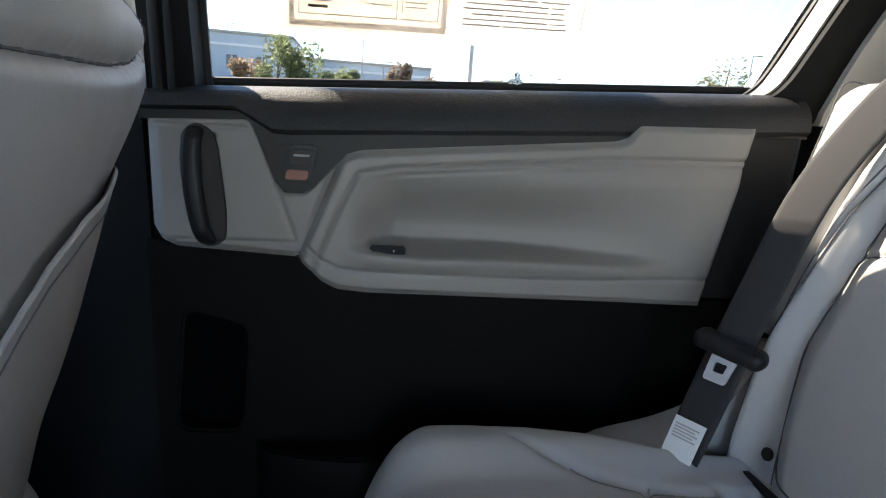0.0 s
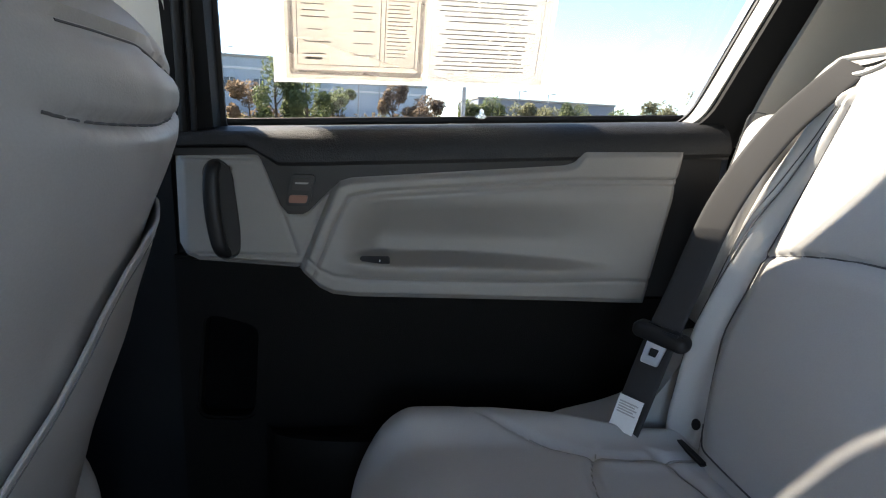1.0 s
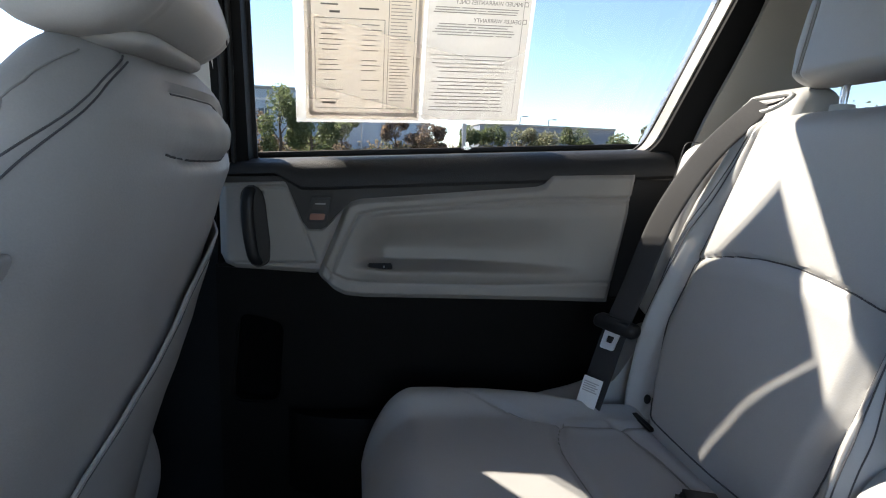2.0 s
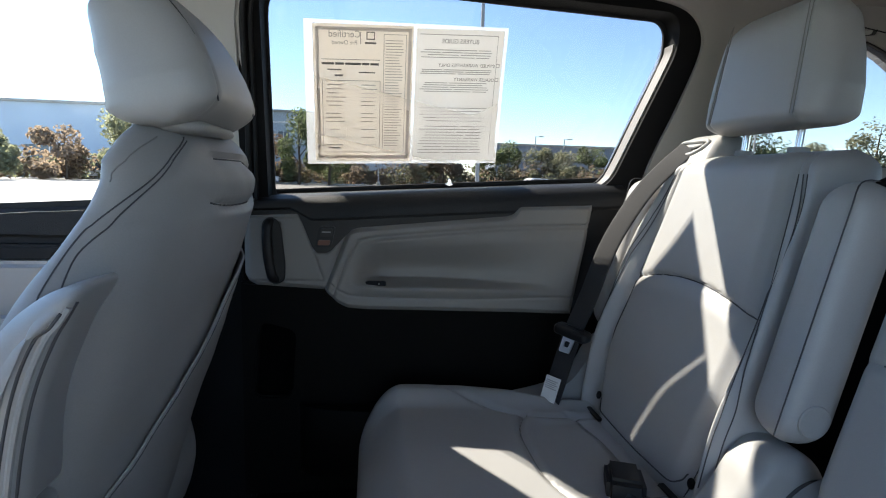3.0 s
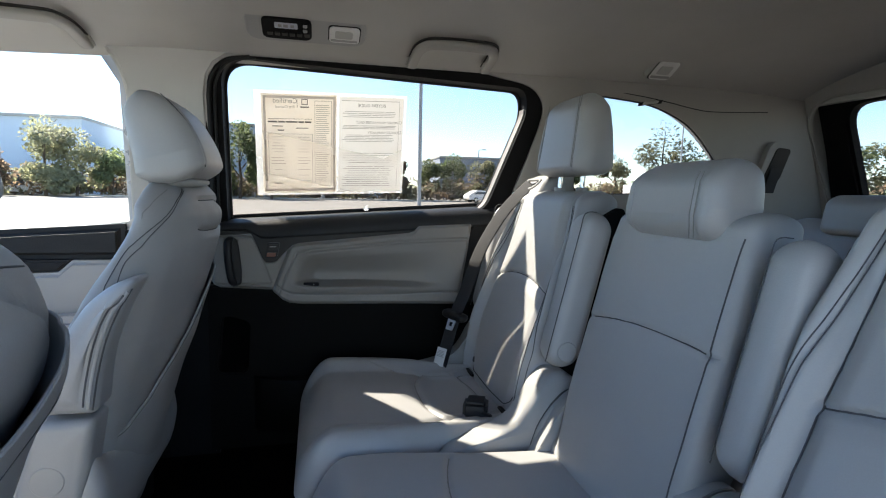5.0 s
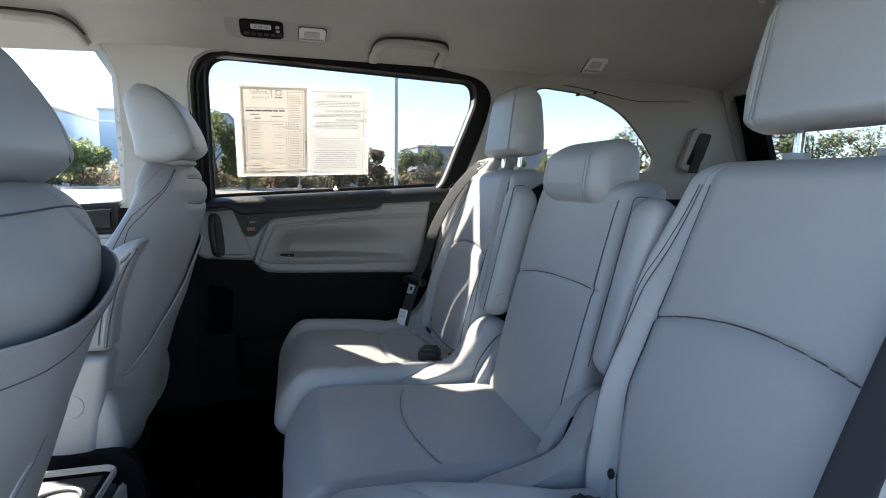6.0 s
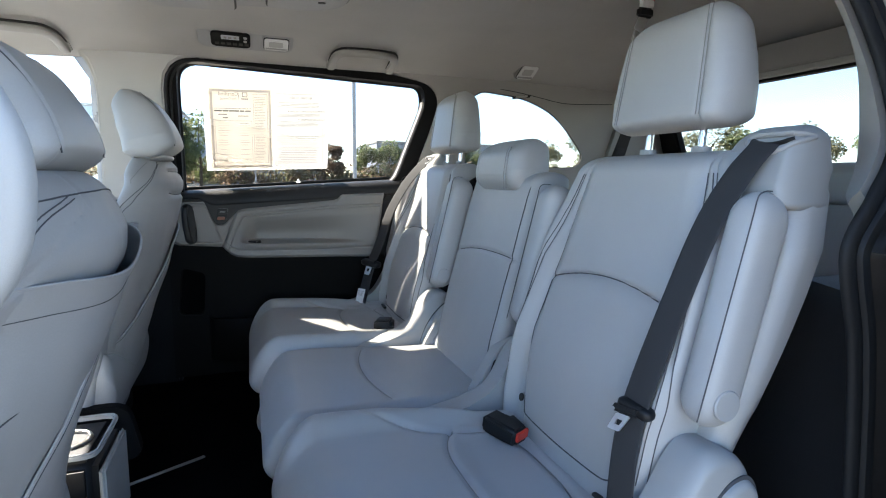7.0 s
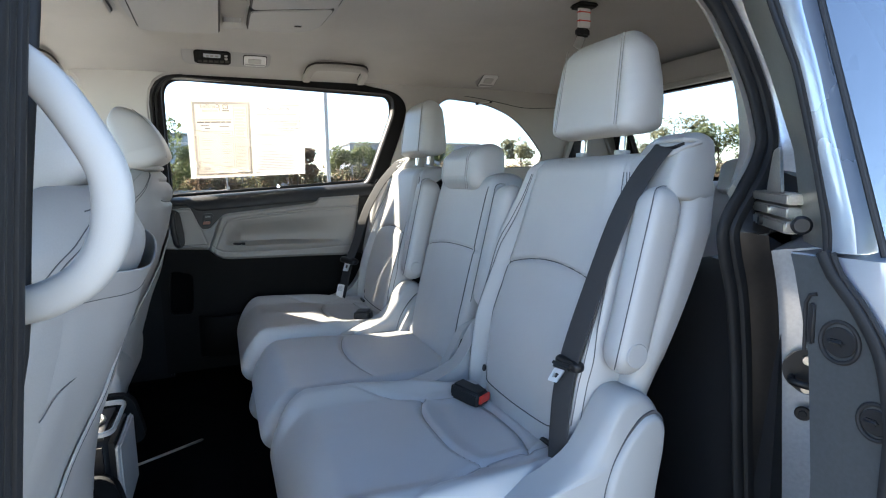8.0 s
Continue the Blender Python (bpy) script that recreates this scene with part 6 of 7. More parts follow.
def doorway():
    ring = [(p.x, p.y) for p in smooth_path([(a, b, 0) for a, b in OPENING], 5)]
    fl = lambda pts, c: [left_plane(a, b, c - 0.021 + 0.070 * ease(0.25, -0.15, a)) for a, b in pts]
    nor = []
    for k in range(len(ring)):
        (xa, za), (xb, zb) = ring[max(0, k - 1)], ring[min(len(ring) - 1, k + 1)]
        d = Vector((zb - za, xa - xb)).normalized()
        nor.append(d if d.x * (ring[k][0] - 0.06) + d.y * (ring[k][1] - 0.98) > 0 else -d)
    wider = lambda o: [(x + n.x * o, z + n.y * o) for (x, z), n in zip(ring, nor)]
    ws = thing("weatherstrip", (0.1, -0.88, 0.44), "black rubber weatherstrip round the open doorway", "weatherstrip")
    part("bulb", sweep(fl(wider(-0.002), -0.016), 0.0075, 0.011, (0, 1, 0), 12, 2.2), RUBBER, ws)
    part("lip", sweep(fl(wider(0.014), -0.012), 0.009, 0.010, (0, 1, 0), 10, 2.6), RUBBER, ws)
    part("ridge", sweep(fl(wider(0.010), -0.022), 0.0025, 0.004, (0, 1, 0), 8, 2.2), RUBBER, ws)
    part("ridge", sweep(fl(wider(0.019), -0.020), 0.0025, 0.004, (0, 1, 0), 8, 2.2), RUBBER, ws)
    # body side round the doorway
    out = [(-0.47, 0.22), (1.84, 0.22), (1.84, 1.05), (1.65, 1.35), (1.5, 1.60), (-0.46, 1.60)]
    hole = [(0.06 + (a - 0.06) * (1.05 + 0.23 * ease(0.1, 0.4, a)), 0.98 + (b - 0.98) * 1.03) for a, b in ring]
    out2 = [(0.96 + (a - 0.96) * 1.08, 1.33 + (b - 1.33) * 1.14) for a, b in QUARTER_WINDOW]
    tagged(part("body_side_south", sheet(out, [hole, out2], 0.02, lambda a, b, c: left_plane(a, b, c + 0.045 + 0.03 * ease(0.58, 0.85, a))), PAINT), "blue grey painted body side round the open doorway", "car body", kind="structure")
    # rear jamb: a black return beside the weatherstrip low down, painted above the belt, then the painted flange
    half = range(len(ring) * 2 // 3)
    low, edge, high = [k for k in half if ring[k][1] < 1.185], [k for k in half if ring[k][1] < 1.02], [k for k in half if ring[k][1] > 1.175]
    reach = ((0.012, -0.046), (0.022, -0.034), (0.046, -0.012), (0.054, -0.003), (0.11, -0.003), (0.11, -0.046))
    lapped = ((0.0545, -0.002), (0.062, 0.006), (0.080, 0.036), (0.094, 0.060), (0.135, 0.066), (0.135, -0.002))
    upper = ((0.020, -0.046), (0.026, -0.036), (0.034, -0.012), (0.044, 0.022), (0.062, 0.052), (0.10, 0.062), (0.10, -0.046))
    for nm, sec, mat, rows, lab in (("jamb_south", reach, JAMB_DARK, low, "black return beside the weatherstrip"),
                                    ("flange_south", lapped, JAMB_PAINT, edge, "jamb flange behind the doorway, paint lightened for mirrored ground"),
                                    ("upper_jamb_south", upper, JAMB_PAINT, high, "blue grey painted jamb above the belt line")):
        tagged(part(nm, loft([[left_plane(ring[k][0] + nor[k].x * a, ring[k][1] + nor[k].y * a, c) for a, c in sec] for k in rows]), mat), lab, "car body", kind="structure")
    rows = []
    for k in half:
        x, z = ring[k]
        if z > 1.135:
            w = interp(z, [(1.13, 0.35), (1.16, 1.0), (1.21, 1.0), (1.255, 0.72), (1.30, 0.42), (1.35, 0.28), (1.43, 0.3), (1.55, 0.3)]) if x > 0.3 else 0.3
            n = nor[k]
            rows.append([left_plane(x + n.x * a - 0.006, z + n.y * a, c) for a, c in ((-0.004, -0.052), (0.006 * w, -0.056 - 0.010 * w), (0.022 * w, -0.056 - 0.030 * w), (0.036 * w + 0.004, -0.056 - 0.052 * w), (0.060, -0.056 - 0.052 * w), (0.060, -0.050))])
    tagged(part("trim_south", loft(rows), QUARTER), "pale grey trim strip along the doorway", "car body", kind="structure")
    # B pillar, outer part, with the closed front door's rear edge before it
    for x0, x1, y0, y1, mat, nm, lab in ((-0.465, -0.331, 0.940, 0.990, JAMB, "outer_pillar_south", "dark painted outer pillar before the doorway"), (-0.66, -0.352, 0.992, 1.012, PAINT, "front_body_south", "blue grey painted front door skin")):
        rings = []
        for k in range(21):
            z = 0.3 + 1.28 * k / 20
            dx = interp(z, [(0.3, -0.078), (0.9, -0.053), (1.1, -0.031), (1.3, -0.015), (1.6, -0.004)])
            t = 0.12 * max(0.0, z - 1.12) + 0.25 * max(0.0, z - 1.30) + 0.10 * max(0.0, 0.7 - z)
            rings.append([Vector((x + dx, -(y - t), z)) for x, y in ((x0, y0), (x1, y0), (x1 + 0.004, (y0 + y1) / 2), (x1, y1), (x0, y1))])
        tagged(part(nm, loft(rings), mat), lab, "car body", kind="structure")
    for off, r in ((0.0, 0.007), (0.028, 0.006), (0.055, 0.008)):
        pts = []
        for k in range(21):
            z = 0.4 + 1.1 * k / 20
            dx = interp(z, [(0.3, -0.078), (0.9, -0.053), (1.1, -0.031), (1.3, -0.015), (1.6, -0.004)])
            t = 0.12 * max(0.0, z - 1.12) + 0.25 * max(0.0, z - 1.30) + 0.10 * max(0.0, 0.7 - z)
            pts.append((-0.329 + dx, -(0.944 + off * 0.8 - t), z))
        part("pillar_seal", sweep(pts, r, r * 0.8, (0, 1, 0), 10, 2.4), RUBBER, ws)
    # step
    tagged(part("rocker", block((1.1, 0.16, 0.10), (0.07, -0.90, 0.385), 0.02), DARK), "dark plastic door step", "car body", kind="structure")
    # big grab handle on the pillar
    h = thing("pillar_handle", (-0.40, -0.80, 1.03), "large pale grey looped grab handle on the door pillar", "grab handle", "grab handles")
    pts = [(-0.405, -0.892, 1.274), (-0.370, -0.900, 1.260), (-0.340, -0.906, 1.236), (-0.317, -0.909, 1.200), (-0.301, -0.910, 1.160), (-0.304, -0.910, 1.115), (-0.322, -0.908, 1.082), (-0.350, -0.903, 1.064), (-0.375, -0.897, 1.057), (-0.405, -0.892, 1.052)]
    part("grip", sweep(smooth_path(pts, 8), 0.014, 0.0155, (0, 1, 0), 22, 2.6), PLASTIC, h)
    for z in (1.272, 1.053):
        part("mount", block((0.06, 0.03, 0.06), (-0.415, -0.885, z), 0.012), PLASTIC, h)
    # roller arm, striker and bolts in the jamb
    a = thing("roller_bracket", (0.50, -0.95, 1.08), "zinc-plated roller bracket carrying the sliding door", "bracket")
    turn = Euler((0, 0, math.atan2(0.186, 0.164))).to_matrix()
    arm = lambda o, u, z: Vector((0.436, -0.986, z)) + turn @ Vector((o, u, 0))
    part("upper_arm", block((0.25, 0.030, 0.013), arm(0.125, 0, 1.122), 0.002, turn), STEEL, a)
    part("middle_arm", block((0.22, 0.026, 0.014), arm(0.118, 0, 1.105), 0.002, turn), STEEL, a)
    part("lower_arm", block((0.24, 0.026, 0.016), arm(0.135, 0, 1.086), 0.003, turn), STEEL, a)
    part("roller", disc(arm(-0.028, 0.006, 1.094), (-0.78, -0.62, 0), 0.011, 0.014, 24, 0.003), BLACK, a)
    part("bolt", disc(arm(0.13, 0.013, 1.087), (-0.75, 0.66, 0), 0.007, 0.005, 14), BLACK, a)
    part("bolt", disc(arm(0.09, 0.013, 1.105), (-0.75, 0.66, 0), 0.006, 0.004, 14), STEEL, a)
    part("bracket", sheet(rounded([(0.05, 1.128), (0.13, 1.128), (0.105, 1.186), (0.075, 1.190)], 0.008), (), 0.004, lambda p, q, c: arm(p, 0.006 + c, q), 0.001), STEEL, a)
    s = thing("door_striker", (0.62, -0.885, 0.80), "black latch striker bolted to the jamb", "striker")
    ou, fa = Vector((0.52, -0.854, 0)), Vector((-0.854, -0.52, 0))
    at = lambda u, z, c=0.0: Vector((0.624, -0.886, z)) + ou * u + fa * (0.002 + c)
    part("plate", sheet(rounded([(-0.032, 0.850), (-0.026, 0.826), (0.0, 0.806), (0.03, 0.812), (0.036, 0.868), (0.012, 0.884), (-0.014, 0.876)], 0.010), (), 0.012, lambda p, q, c: at(p, q, c), 0.004), BLACK, s)
    part("loop", sweep(smooth_path([at(-0.016, 0.832, 0.010), at(-0.014, 0.832, 0.034), at(0.022, 0.828, 0.034), at(0.024, 0.828, 0.010)], 4), 0.006, 0.005, (0, 0, 1), 10, 2), BLACK, s)
    for z in (0.864, 0.818):
        part("bolt", disc(at(0.004, z, 0.012), fa, 0.008, 0.006, 14, 0.001), STEEL, s)
    part("grommet", disc(at(0.002, 0.772, 0.001), fa, 0.012, 0.005, 20, 0.002), BLACK, s)
    part("grommet_plug", disc(at(0.002, 0.772, 0.005), fa, 0.006, 0.004, 16, 0.001), RUBBER, s)


doorway()


def open_door():
    d = thing("sliding_door", (0.9, -1.08, 0.35), "open blue grey sliding door slid back along the body", "car door")
    OUT = lambda z: interp(z, [(0.30, 1.12), (0.6, 1.150), (0.8, 1.152), (0.95, 1.142), (1.05, 1.120), (1.12, 1.098), (1.3, 1.043), (1.56, 0.963)])
    FX = lambda z: interp(z, [(0.3, 0.41), (0.78, 0.395), (1.07, 0.385), (1.25, 0.376), (1.40, 0.37), (1.56, 0.362)])
    rings = []
    for k in range(31):
        z = 0.32 + 0.745 * k / 30
        o, f = OUT(z), FX(z)
        rings.append([Vector((x, -y, z)) for x, y in ((f, o - 0.103), (1.34, o - 0.103), (1.36, o - 0.05), (1.34, o), (f + 0.012, o), (f + 0.003, o - 0.006), (f, o - 0.014))])
    part("body", loft(rings), PAINT, d, "glossy blue grey door skin")
    SEAL = lambda z: interp(z, [(0.3, 1.085), (0.6, 1.118), (0.8, 1.126), (0.90, 1.128), (0.967, 1.116), (0.987, 1.106), (1.003, 1.097), (1.021, 1.085), (1.039, 1.069), (1.055, 1.057), (1.073, 1.051), (1.12, 1.049)])
    edge = []
    for k in range(41):
        z = 0.33 + 0.733 * k / 40
        o, f = OUT(z), FX(z)
        edge.append([Vector((x, -y, z)) for x, y in ((f - 0.004, o - 0.101), (f - 0.004, SEAL(z)), (f + 0.002, SEAL(z) + 0.003), (f + 0.002, o - 0.102))])
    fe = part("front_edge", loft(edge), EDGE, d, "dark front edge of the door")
    inner = []
    for k in range(21):
        z = 0.36 + 0.70 * k / 20
        o, f = OUT(z), FX(z)
        inner.append([Vector((x, -y, z)) for x, y in ((f + 0.07, o - 0.10), (1.32, o - 0.10), (1.30, o - 0.125), (f + 0.08, o - 0.125))])
    part("inner_trim", loft(inner), DARK, d)
    # window frame and glass
    YC = lambda z: interp(z, [(1.05, 0.985), (1.185, 0.960), (1.22, 0.946), (1.29, 0.919), (1.36, 0.886), (1.52, 0.82)])
    YS = lambda z: interp(z, [(1.05, 1.050), (1.097, 1.045), (1.158, 1.031), (1.211, 1.016), (1.272, 0.999), (1.342, 0.966), (1.52, 0.90)])
    YO = lambda z: interp(z, [(1.05, 1.059), (1.098, 1.056), (1.158, 1.040), (1.21, 1.027), (1.27, 1.010), (1.337, 0.983), (1.52, 0.918)])
    YE = lambda z: interp(z, [(1.05, 1.085), (1.10, 1.078), (1.158, 1.061), (1.209, 1.045), (1.267, 1.029), (1.33, 1.008), (1.52, 0.955)])
    zs = [1.07 + 0.45 * k / 24 for k in range(25)]
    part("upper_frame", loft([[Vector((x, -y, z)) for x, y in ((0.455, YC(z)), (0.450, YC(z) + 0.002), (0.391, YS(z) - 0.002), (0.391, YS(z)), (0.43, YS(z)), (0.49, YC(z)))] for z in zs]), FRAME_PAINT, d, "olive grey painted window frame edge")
    part("frame_side", loft([[Vector((x, -y, z)) for x, y in ((0.384, YO(z)), (0.381, (YO(z) + YE(z)) / 2), (0.384, YE(z)), (0.396, YE(z) + 0.004), (0.42, YE(z)), (0.42, YO(z)))] for z in zs]), PAINT, d, "glossy blue grey frame edge")
    for o, r in ((0.25, 0.0045), (0.75, 0.0045)):
        part("frame_strip", sweep([(0.389, -(YS(z) * (1 - o) + YO(z) * o), z) for z in zs], r, r, (0, 1, 0), 10, 2.3), RUBBER, d)
    top = [(0.40 + 0.9 * k / 10, -OUT(1.53) + 0.030, 1.53 - 0.02 * (k / 10) ** 2) for k in range(11)]
    part("window_frame", sweep(smooth_path(top, 3), 0.013, 0.020, (0, 1, 0), 14, 3.5), BLACK, d, "glossy black window frame")
    part("glass_edge", sweep([(0.392, -OUT(z) + 0.010, z) for z in zs], 0.003, 0.005, (0, 1, 0), 8, 2.3), RUBBER, d)
    g = part("pane", sheet([(0.392, 1.072), (1.33, 1.072), (1.25, 1.52), (0.392, 1.52)], (), 0.004, lambda a, b, c: Vector((a, -OUT(b) + 0.006 + c, b))), SOLAR, d, "dark coated door window glass mirroring the sky")
    part("edge_seal", sweep(smooth_path([(FX(z) - 0.007, -SEAL(z), z) for z in [0.36 + 0.71 * k / 30 for k in range(31)]], 2), 0.0065, 0.006, (0, 1, 0), 10, 2.4), RUBBER, fe)
    part("seal_ridge", sweep(smooth_path([(FX(z) - 0.006, -SEAL(z) - 0.009, z) for z in [0.36 + 0.71 * k / 30 for k in range(31)]], 2), 0.003, 0.003, (0, 1, 0), 8, 2.2), RUBBER, fe)
    part("latch_slot", block((0.008, 0.007, 0.048), (FX(0.98) - 0.004, -1.043, 0.988), 0.002), BLACK, fe)
    part("slot_rim", sweep([(FX(z) - 0.005, y, z) for y, z in ((-1.0365, 0.955), (-1.0355, 1.010), (-1.040, 1.020), (-1.047, 1.022))], 0.002, 0.002, (0, 1, 0), 8, 2.2), RUBBER, fe)
    for y, z, r in ((-1.073, 0.974, 0.0195), (-1.112, 0.900, 0.0165)):
        part("buffer_ring", sweep([(FX(z) - 0.005, y + r * math.cos(w), z + r * 1.15 * math.sin(w)) for w in [2 * math.pi * j / 28 for j in range(28)]], 0.0022, 0.0025, (1, 0, 0), 8, 2, closed=True), RUBBER, fe)
        part("buffer", disc((FX(z) - 0.003, y, z), (-1, 0, 0), r * 0.86, 0.003, 28, 0.001), BLACK, fe)
        part("buffer_core", block((0.010, r * 0.9, 0.006), (FX(z) - 0.006, y + 0.003, z), 0.0025), BLACK, fe)


open_door()


def right_skin():
    out = [(-1.8, 0.25), (1.84, 0.25), (1.84, 1.05), (1.65, 1.35), (1.5, 1.60), (-1.15, 1.60), (-1.5, 1.28), (-1.8, 1.08)]
    w2 = [(0.99 + (a - 0.96) * 1.36, 1.34 + (b - 1.34) * 1.30) for a, b in QUARTER_WINDOW]
    w1 = [(0.03 + (a - 0.03) * 1.05, 1.30 + (b - 1.30) * (1.20 if b > 1.30 else 1.05)) for a, b in SLIDE_WINDOW]
    w3 = [(-0.97 + (a + 0.97) * 1.02, 1.29 + (b - 1.29) * 1.02) for a, b in FRONT_WINDOW]
    tagged(part("body_side_north", sheet(out, [w1, w2, w3], 0.02, lambda a, b, c: right_plane(a, b, c + 0.075)), PAINT), "blue grey painted body side with three windows", "car body", kind="structure")


right_skin()


# ---- outside ----
def outside():
    g = part("ground", grid(lambda u, v: Vector((-400 + 800 * u, -400 + 800 * v, 0.0)), 40, 40), ASPHALT)
    tagged(g, "sunlit pale asphalt parking lot", "ground", kind="structure")
    k = thing("kerb", (0, 62, 0), "long pale concrete kerb along the lot edge", "kerb", kind="structure")
    part("kerb_stone", block((240, 0.3, 0.16), (0, 62, 0.08), 0.03), KERB, k)


outside()


def leaf_cloud(lobes, count, size, rnd):
    """Many small leaf clumps in an uneven crown."""
    vs, fs = [], []
    for _ in range(count):
        c, r = rnd.choice(lobes)
        w = Vector((rnd.gauss(0, 1), rnd.gauss(0, 1), rnd.gauss(0, 1))).normalized()
        p = Vector(c) + Vector((w.x * r[0], w.y * r[1], w.z * r[2])) * (rnd.random() ** 0.35)
        if p.z < 0.05:
            p.z = 0.05 + rnd.random() * 0.4
        a = Vector((rnd.gauss(0, 1), rnd.gauss(0, 1), rnd.gauss(0, 1))).normalized() * size * (0.5 + rnd.random())
        b = a.orthogonal().normalized() * size * (0.4 + 0.5 * rnd.random())
        i = len(vs)
        vs += [p - a * 0.5, p + b * 0.5, p + a * 0.6, p - b * 0.5]
        fs.append((i, i + 1, i + 2, i + 3))
    me = bpy.data.meshes.new("crown")
    me.from_pydata(vs, [], fs)
    return me


def tree(x, y, h, spread, mat, label, seed, low=0.3, count=2800, size=0.36):
    rnd = random.Random(seed)
    t = thing("tree" if h > 4.5 else "shrub", (x, y, 0), label, "tree" if h > 4.5 else "shrub", "trees along the lot")
    limbs = [sweep([(x, y, 0), (x + 0.1, y, h * 0.25), (x - 0.08, y + 0.1, h * 0.55), (x + 0.05, y, h * 0.85)], [0.02 * h + 0.02, 0.016 * h, 0.010 * h, 0.03], [0.02 * h + 0.02, 0.016 * h, 0.010 * h, 0.03], (0, 1, 0), 8, 2)]
    lobes = [((x, y, h * 0.72), (spread * 0.30, spread * 0.30, h * 0.26))]
    for k in range(7):
        w = rnd.random() * 6.28
        z = h * (low + (0.85 - low) * rnd.random())
        c = (x + math.cos(w) * spread * 0.34, y + math.sin(w) * spread * 0.34, z)
        limbs.append(sweep([(x, y, z * 0.6), ((x + c[0]) / 2, (y + c[1]) / 2, z * 0.85), c], [0.008 * h, 0.006 * h, 0.015], [0.008 * h, 0.006 * h, 0.015], (0, 0.3, 1), 6, 2))
        lobes.append((c, (spread * (0.14 + 0.1 * rnd.random()), spread * 0.2, h * (0.10 + 0.08 * rnd.random()))))
    part("trunk", join(*limbs), BARK, t)
    me = leaf_cloud(lobes, count, size, rnd)
    me.materials.append(mat)
    ob = new("crown", me)
    ob.parent = t
    ob.matrix_parent_inverse = t.matrix_basis.inverted()
    tagged(ob, kind="stuff")


def at_angle(deg, dist):
    return dist * math.sin(radians(deg)), dist * math.cos(radians(deg)) - 0.6


def planting():
    G, B, O = LEAF, LEAF_DRY, LEAF_OLIVE
    rows = [(-27.5, 64, 5.4, 5.5, B), (-23.4, 65, 8.0, 6.6, O), (-21.2, 66, 7.2, 6, O), (-18.5, 66, 5.2, 5, G), (-10, 66, 6.0, 5, B), (-7.6, 62, 8.6, 5.5, G), (-4.6, 62, 8.2, 5.5, G), (-1.5, 70, 6.2, 4, G), (4, 68, 7.2, 3.4, B), (7.3, 66, 5.6, 5, B),
            (11.5, 70, 5.6, 3.6, G), (14.2, 72, 6.6, 4.5, G), (16.8, 70, 5.4, 5, O), (20, 72, 5.4, 5, O), (23, 74, 5.8, 5, G), (26.8, 72, 5.2, 5, G), (31, 72, 6.4, 5.5, O), (35.4, 70, 10.5, 6.5, O),
            (38.6, 70, 7.2, 6, G), (42, 72, 6.2, 6, O), (46, 70, 8.8, 7, O), (50, 70, 7.2, 7, G), (54, 72, 8.0, 7, O), (60, 72, 7.2, 7, G), (67, 74, 8, 8, O), (-33, 60, 5.5, 5, O), (-40, 60, 6, 6, G)]
    names = {id(G): "green leafy tree behind the kerb in sunlight", id(B): "brown autumn tree behind the kerb in sunlight", id(O): "olive green tree behind the kerb in sunlight"}
    for i, (a, dist, h, sp, m) in enumerate(rows):
        x, y = at_angle(a, dist)
        tree(x, y, h, sp, m, names[id(m)], i + 3, 0.12)
    rnd = random.Random(77)
    for mat, lab, off in ((LEAF_DRY, "dry brown hedge along the far kerb", 0.0), (LEAF_OLIVE, "dull green hedge along the far kerb", 0.7)):
        lobes = []
        for k in range(120):
            a = -44 + 112 * (k + rnd.random()) / 120
            x, y = at_angle(a, 66 + 4 * rnd.random())
            h = 1.4 + 2.2 * rnd.random()
            lobes.append(((x, y, h * 0.5), (1.4 + rnd.random() * 1.2, 0.8, h * 0.5)))
        me = leaf_cloud(lobes, 15000, 0.40, rnd)
        me.materials.append(mat)
        tagged(new("hedge", me), lab, "hedge", kind="stuff")


planting()


def building(name, x0, x1, y0, depth, h, wall, label, windows, band=True):
    """A long low building: walls, parapet roof and window openings with panes set back."""
    b = thing(name, ((x0 + x1) / 2, y0, 0), label, "building", "far buildings")
    holes = [[(xa, za), (xb, za), (xb, zb), (xa, zb)] for xa, za, xb, zb in windows]
    part("wall", sheet([(x0, 0), (x1, 0), (x1, h), (x0, h)], holes, 0.3, lambda p, q, c: Vector((p, y0 + c, q))), wall, b)
    part("wall", join(block((0.3, depth, h), (x0 + 0.15, y0 + depth / 2 + 0.31, h / 2), 0), block((0.3, depth, h), (x1 - 0.15, y0 + depth / 2 + 0.31, h / 2), 0), block((x1 - x0, 0.3, h), ((x0 + x1) / 2, y0 + depth + 0.5, h / 2), 0)), wall, b)
    part("roof", block((x1 - x0 + 0.3, depth + 0.6, 0.35), ((x0 + x1) / 2, y0 + depth / 2, h + 0.18), 0.05), KERB, b)
    if band:
        part("string_course", block((x1 - x0, 0.12, 0.3), ((x0 + x1) / 2, y0 - 0.05, h * 0.86), 0.02), RENDER_WHITE, b)
    for xa, za, xb, zb in windows:
        w = part("window", block((xb - xa, 0.06, zb - za), ((xa + xb) / 2, y0 + 0.22, (za + zb) / 2), 0), FARGLASS, b)
        part("mullion", block((0.1, 0.08, zb - za), ((xa + xb) / 2, y0 + 0.17, (za + zb) / 2), 0), RENDER_WHITE, w)
    return b


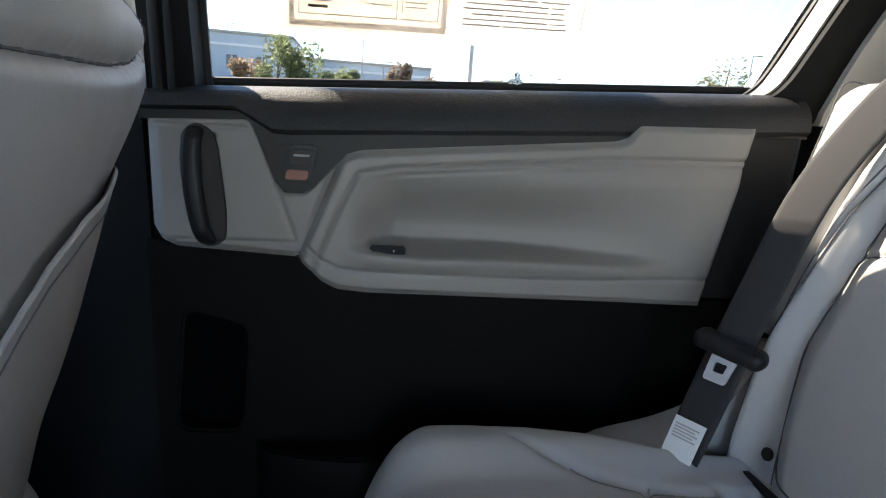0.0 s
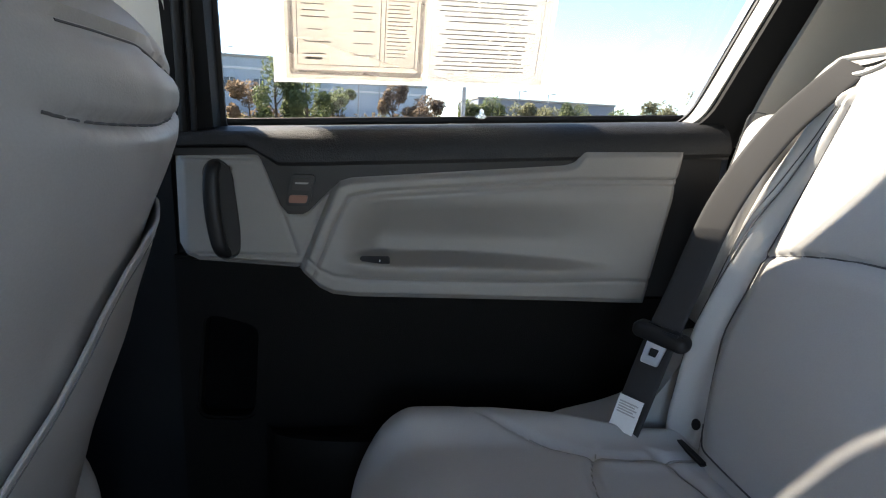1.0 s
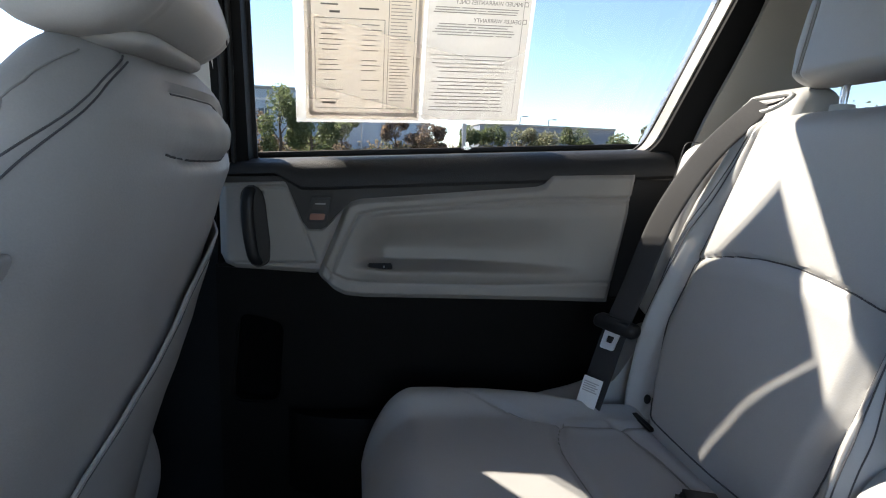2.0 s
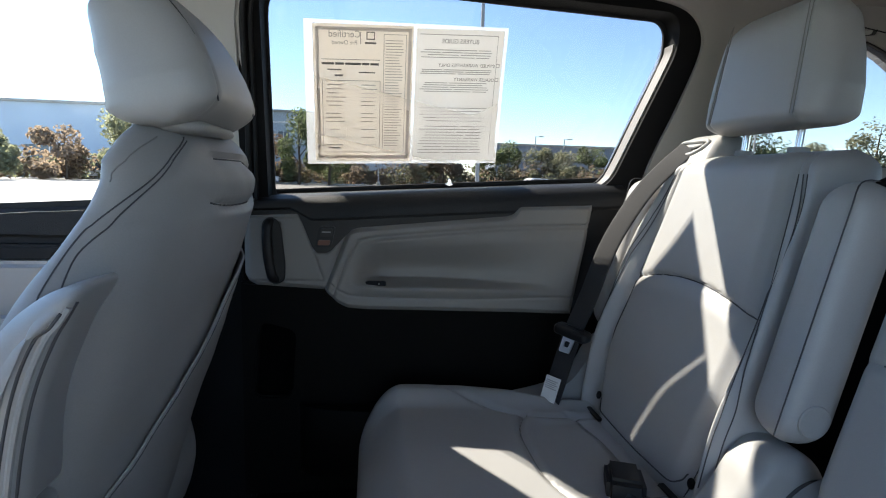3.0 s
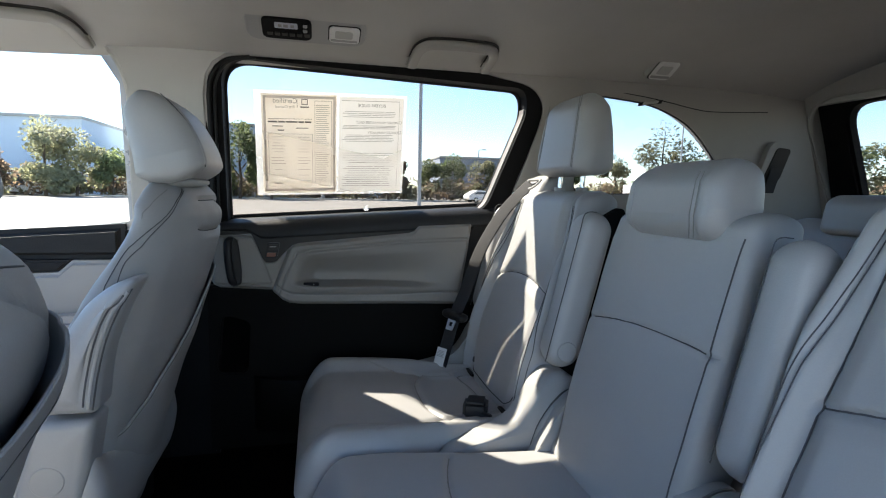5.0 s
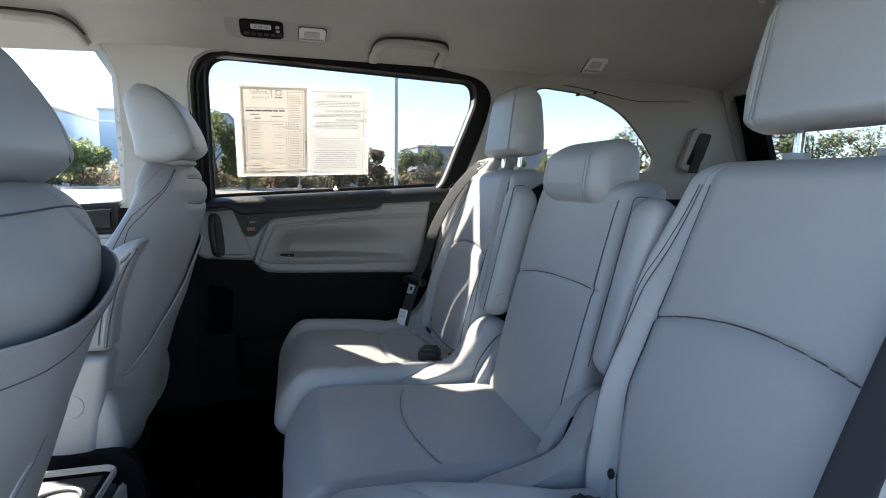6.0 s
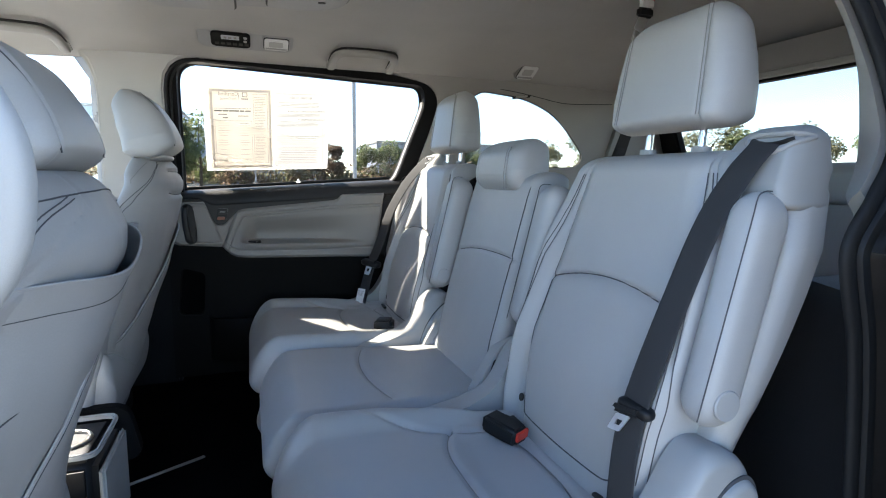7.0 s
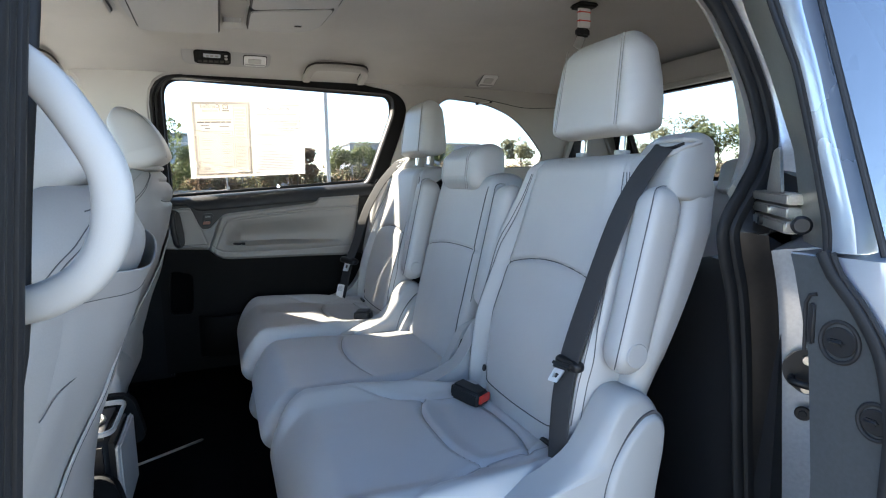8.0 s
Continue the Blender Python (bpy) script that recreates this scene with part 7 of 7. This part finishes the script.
building("warehouse", -62, -26.5, 70, 18, 8.7, RENDER, "long pale blue warehouse across the parking lot", [(-58, 1.0, -55, 3.6), (-51, 1.0, -48, 3.6), (-41.2, 0.4, -35.8, 3.8)] + [(-30, 5.6, -28.8, 7)], False)
building("office_block", -24, -8.5, 78, 16, 9.6, RENDER, "pale blue two-storey office block with small windows", [(-20.5, 5.2, -19.1, 7.0), (-17, 5.2, -15.6, 7.0), (-13.2, 5.2, -11.8, 7.0), (-20.5, 1.4, -19.1, 3.2)])
building("low_office", -8.2, 11, 84, 14, 7.6, RENDER, "lower pale blue wing of the office block", [(-3, 4.0, -1.6, 5.6), (5, 1.2, 6.4, 3.0)])
building("store_block", 22, 48, 96, 18, 7.4, RENDER_GREY, "grey flat-roofed store beyond the hedge", [(26 + 4 * k, 1.0, 28.4 + 4 * k, 3.0) for k in range(5)], False)


def lamp_post(x, y, h, r, arm):
    p = thing("lamp_post", (x, y, 0), "tall grey steel parking lot lamp post", "lamp post", "lamp posts")
    part("pole", sweep([(x, y, 0), (x, y, h * 0.5), (x, y, h)], [r, r * 0.9, r * 0.75], [r, r * 0.9, r * 0.75], (0, 1, 0), 14, 2), POLE, p)
    part("base", disc((x, y, 0), (0, 0, 1), r * 2.6, 0.5, 20, 0.04), KERB, p)
    if arm:
        part("arm", sweep([(x, y, h - 0.1), (x + arm * 0.6, y, h)], r * 0.4, r * 0.4, (0, 1, 0), 8, 2), POLE, p)
        part("lamp_head", block((0.7, 0.35, 0.14), (x + arm, y, h), 0.04), POLE, p)


lamp_post(2.845, 15.0, 7.8, 0.062, 0)
for a, dist, h in ((16.9, 80, 7.5), (19.8, 78, 7.0), (37.0, 60, 8.5), (0.5, 64, 9.5), (2.6, 70, 7), (-12.0, 90, 12)):
    lamp_post(*at_angle(a, dist), h, 0.09, 0.8)


def parked_car(x, y, turn, paint, label, van=False):
    c = thing("parked_car", (x, y, 0), label, "car", "parked cars")
    m = pose(x, y, 0, 0, 0, turn)
    hh = 2.3 if van else 1.45
    prof = [(-2.2, 0.35), (2.2, 0.35), (2.25, 0.75), (1.3 if not van else 2.1, 0.95), (0.7 if not van else 1.6, hh - 0.05), (-1.2 if not van else -2.1, hh), (-2.1, 0.95), (-2.25, 0.8)]
    part("body", sheet(rounded(prof, 0.15, 4), (), 1.75, lambda a, b, d: m @ Vector((a, d - 0.875, b)), 0.08, 3), paint, c)
    glass = [(0.95, 0.98), (0.55, hh - 0.18), (-1.1, hh - 0.14), (-1.7, 0.98)]
    for s in (-1, 1):
        part("side_glass", sheet(rounded(glass, 0.08, 3), (), 0.01, lambda a, b, d: m @ Vector((a, s * (0.872 + d), b))), FARGLASS, c)
        for xx in (-1.35, 1.4):
            wh = part("wheel", disc(m @ Vector((xx, s * 0.70, 0.32)), m.to_3x3() @ Vector((0, s, 0)), 0.32, 0.2, 20, 0.04), RUBBER, c)
            part("rim", disc(m @ Vector((xx, s * 0.895, 0.32)), m.to_3x3() @ Vector((0, s, 0)), 0.20, 0.02, 16, 0.005), STEEL, wh)


for a, dist, turn, mat, lab, van in ((17.5, 64, 8, CAR_WHITE, "white car parked by the far hedge", False), (20.4, 63, 80, CAR_GREY, "grey car parked by the far hedge", False),
                                     (24.4, 63, 85, CAR_RED, "dark red car parked by the far hedge", False), (33.8, 60, 10, CAR_WHITE, "white van parked by the far hedge", True), (38.5, 58, 20, CAR_GREY, "grey car parked by the far hedge", False), (-25.2, 69.5, 0, CAR_WHITE, "white van parked near the warehouse", True), (-11.5, 63, 0, CAR_WHITE, "white car parked by the far hedge", False)):
    parked_car(*at_angle(a, dist), turn, mat, lab, van)
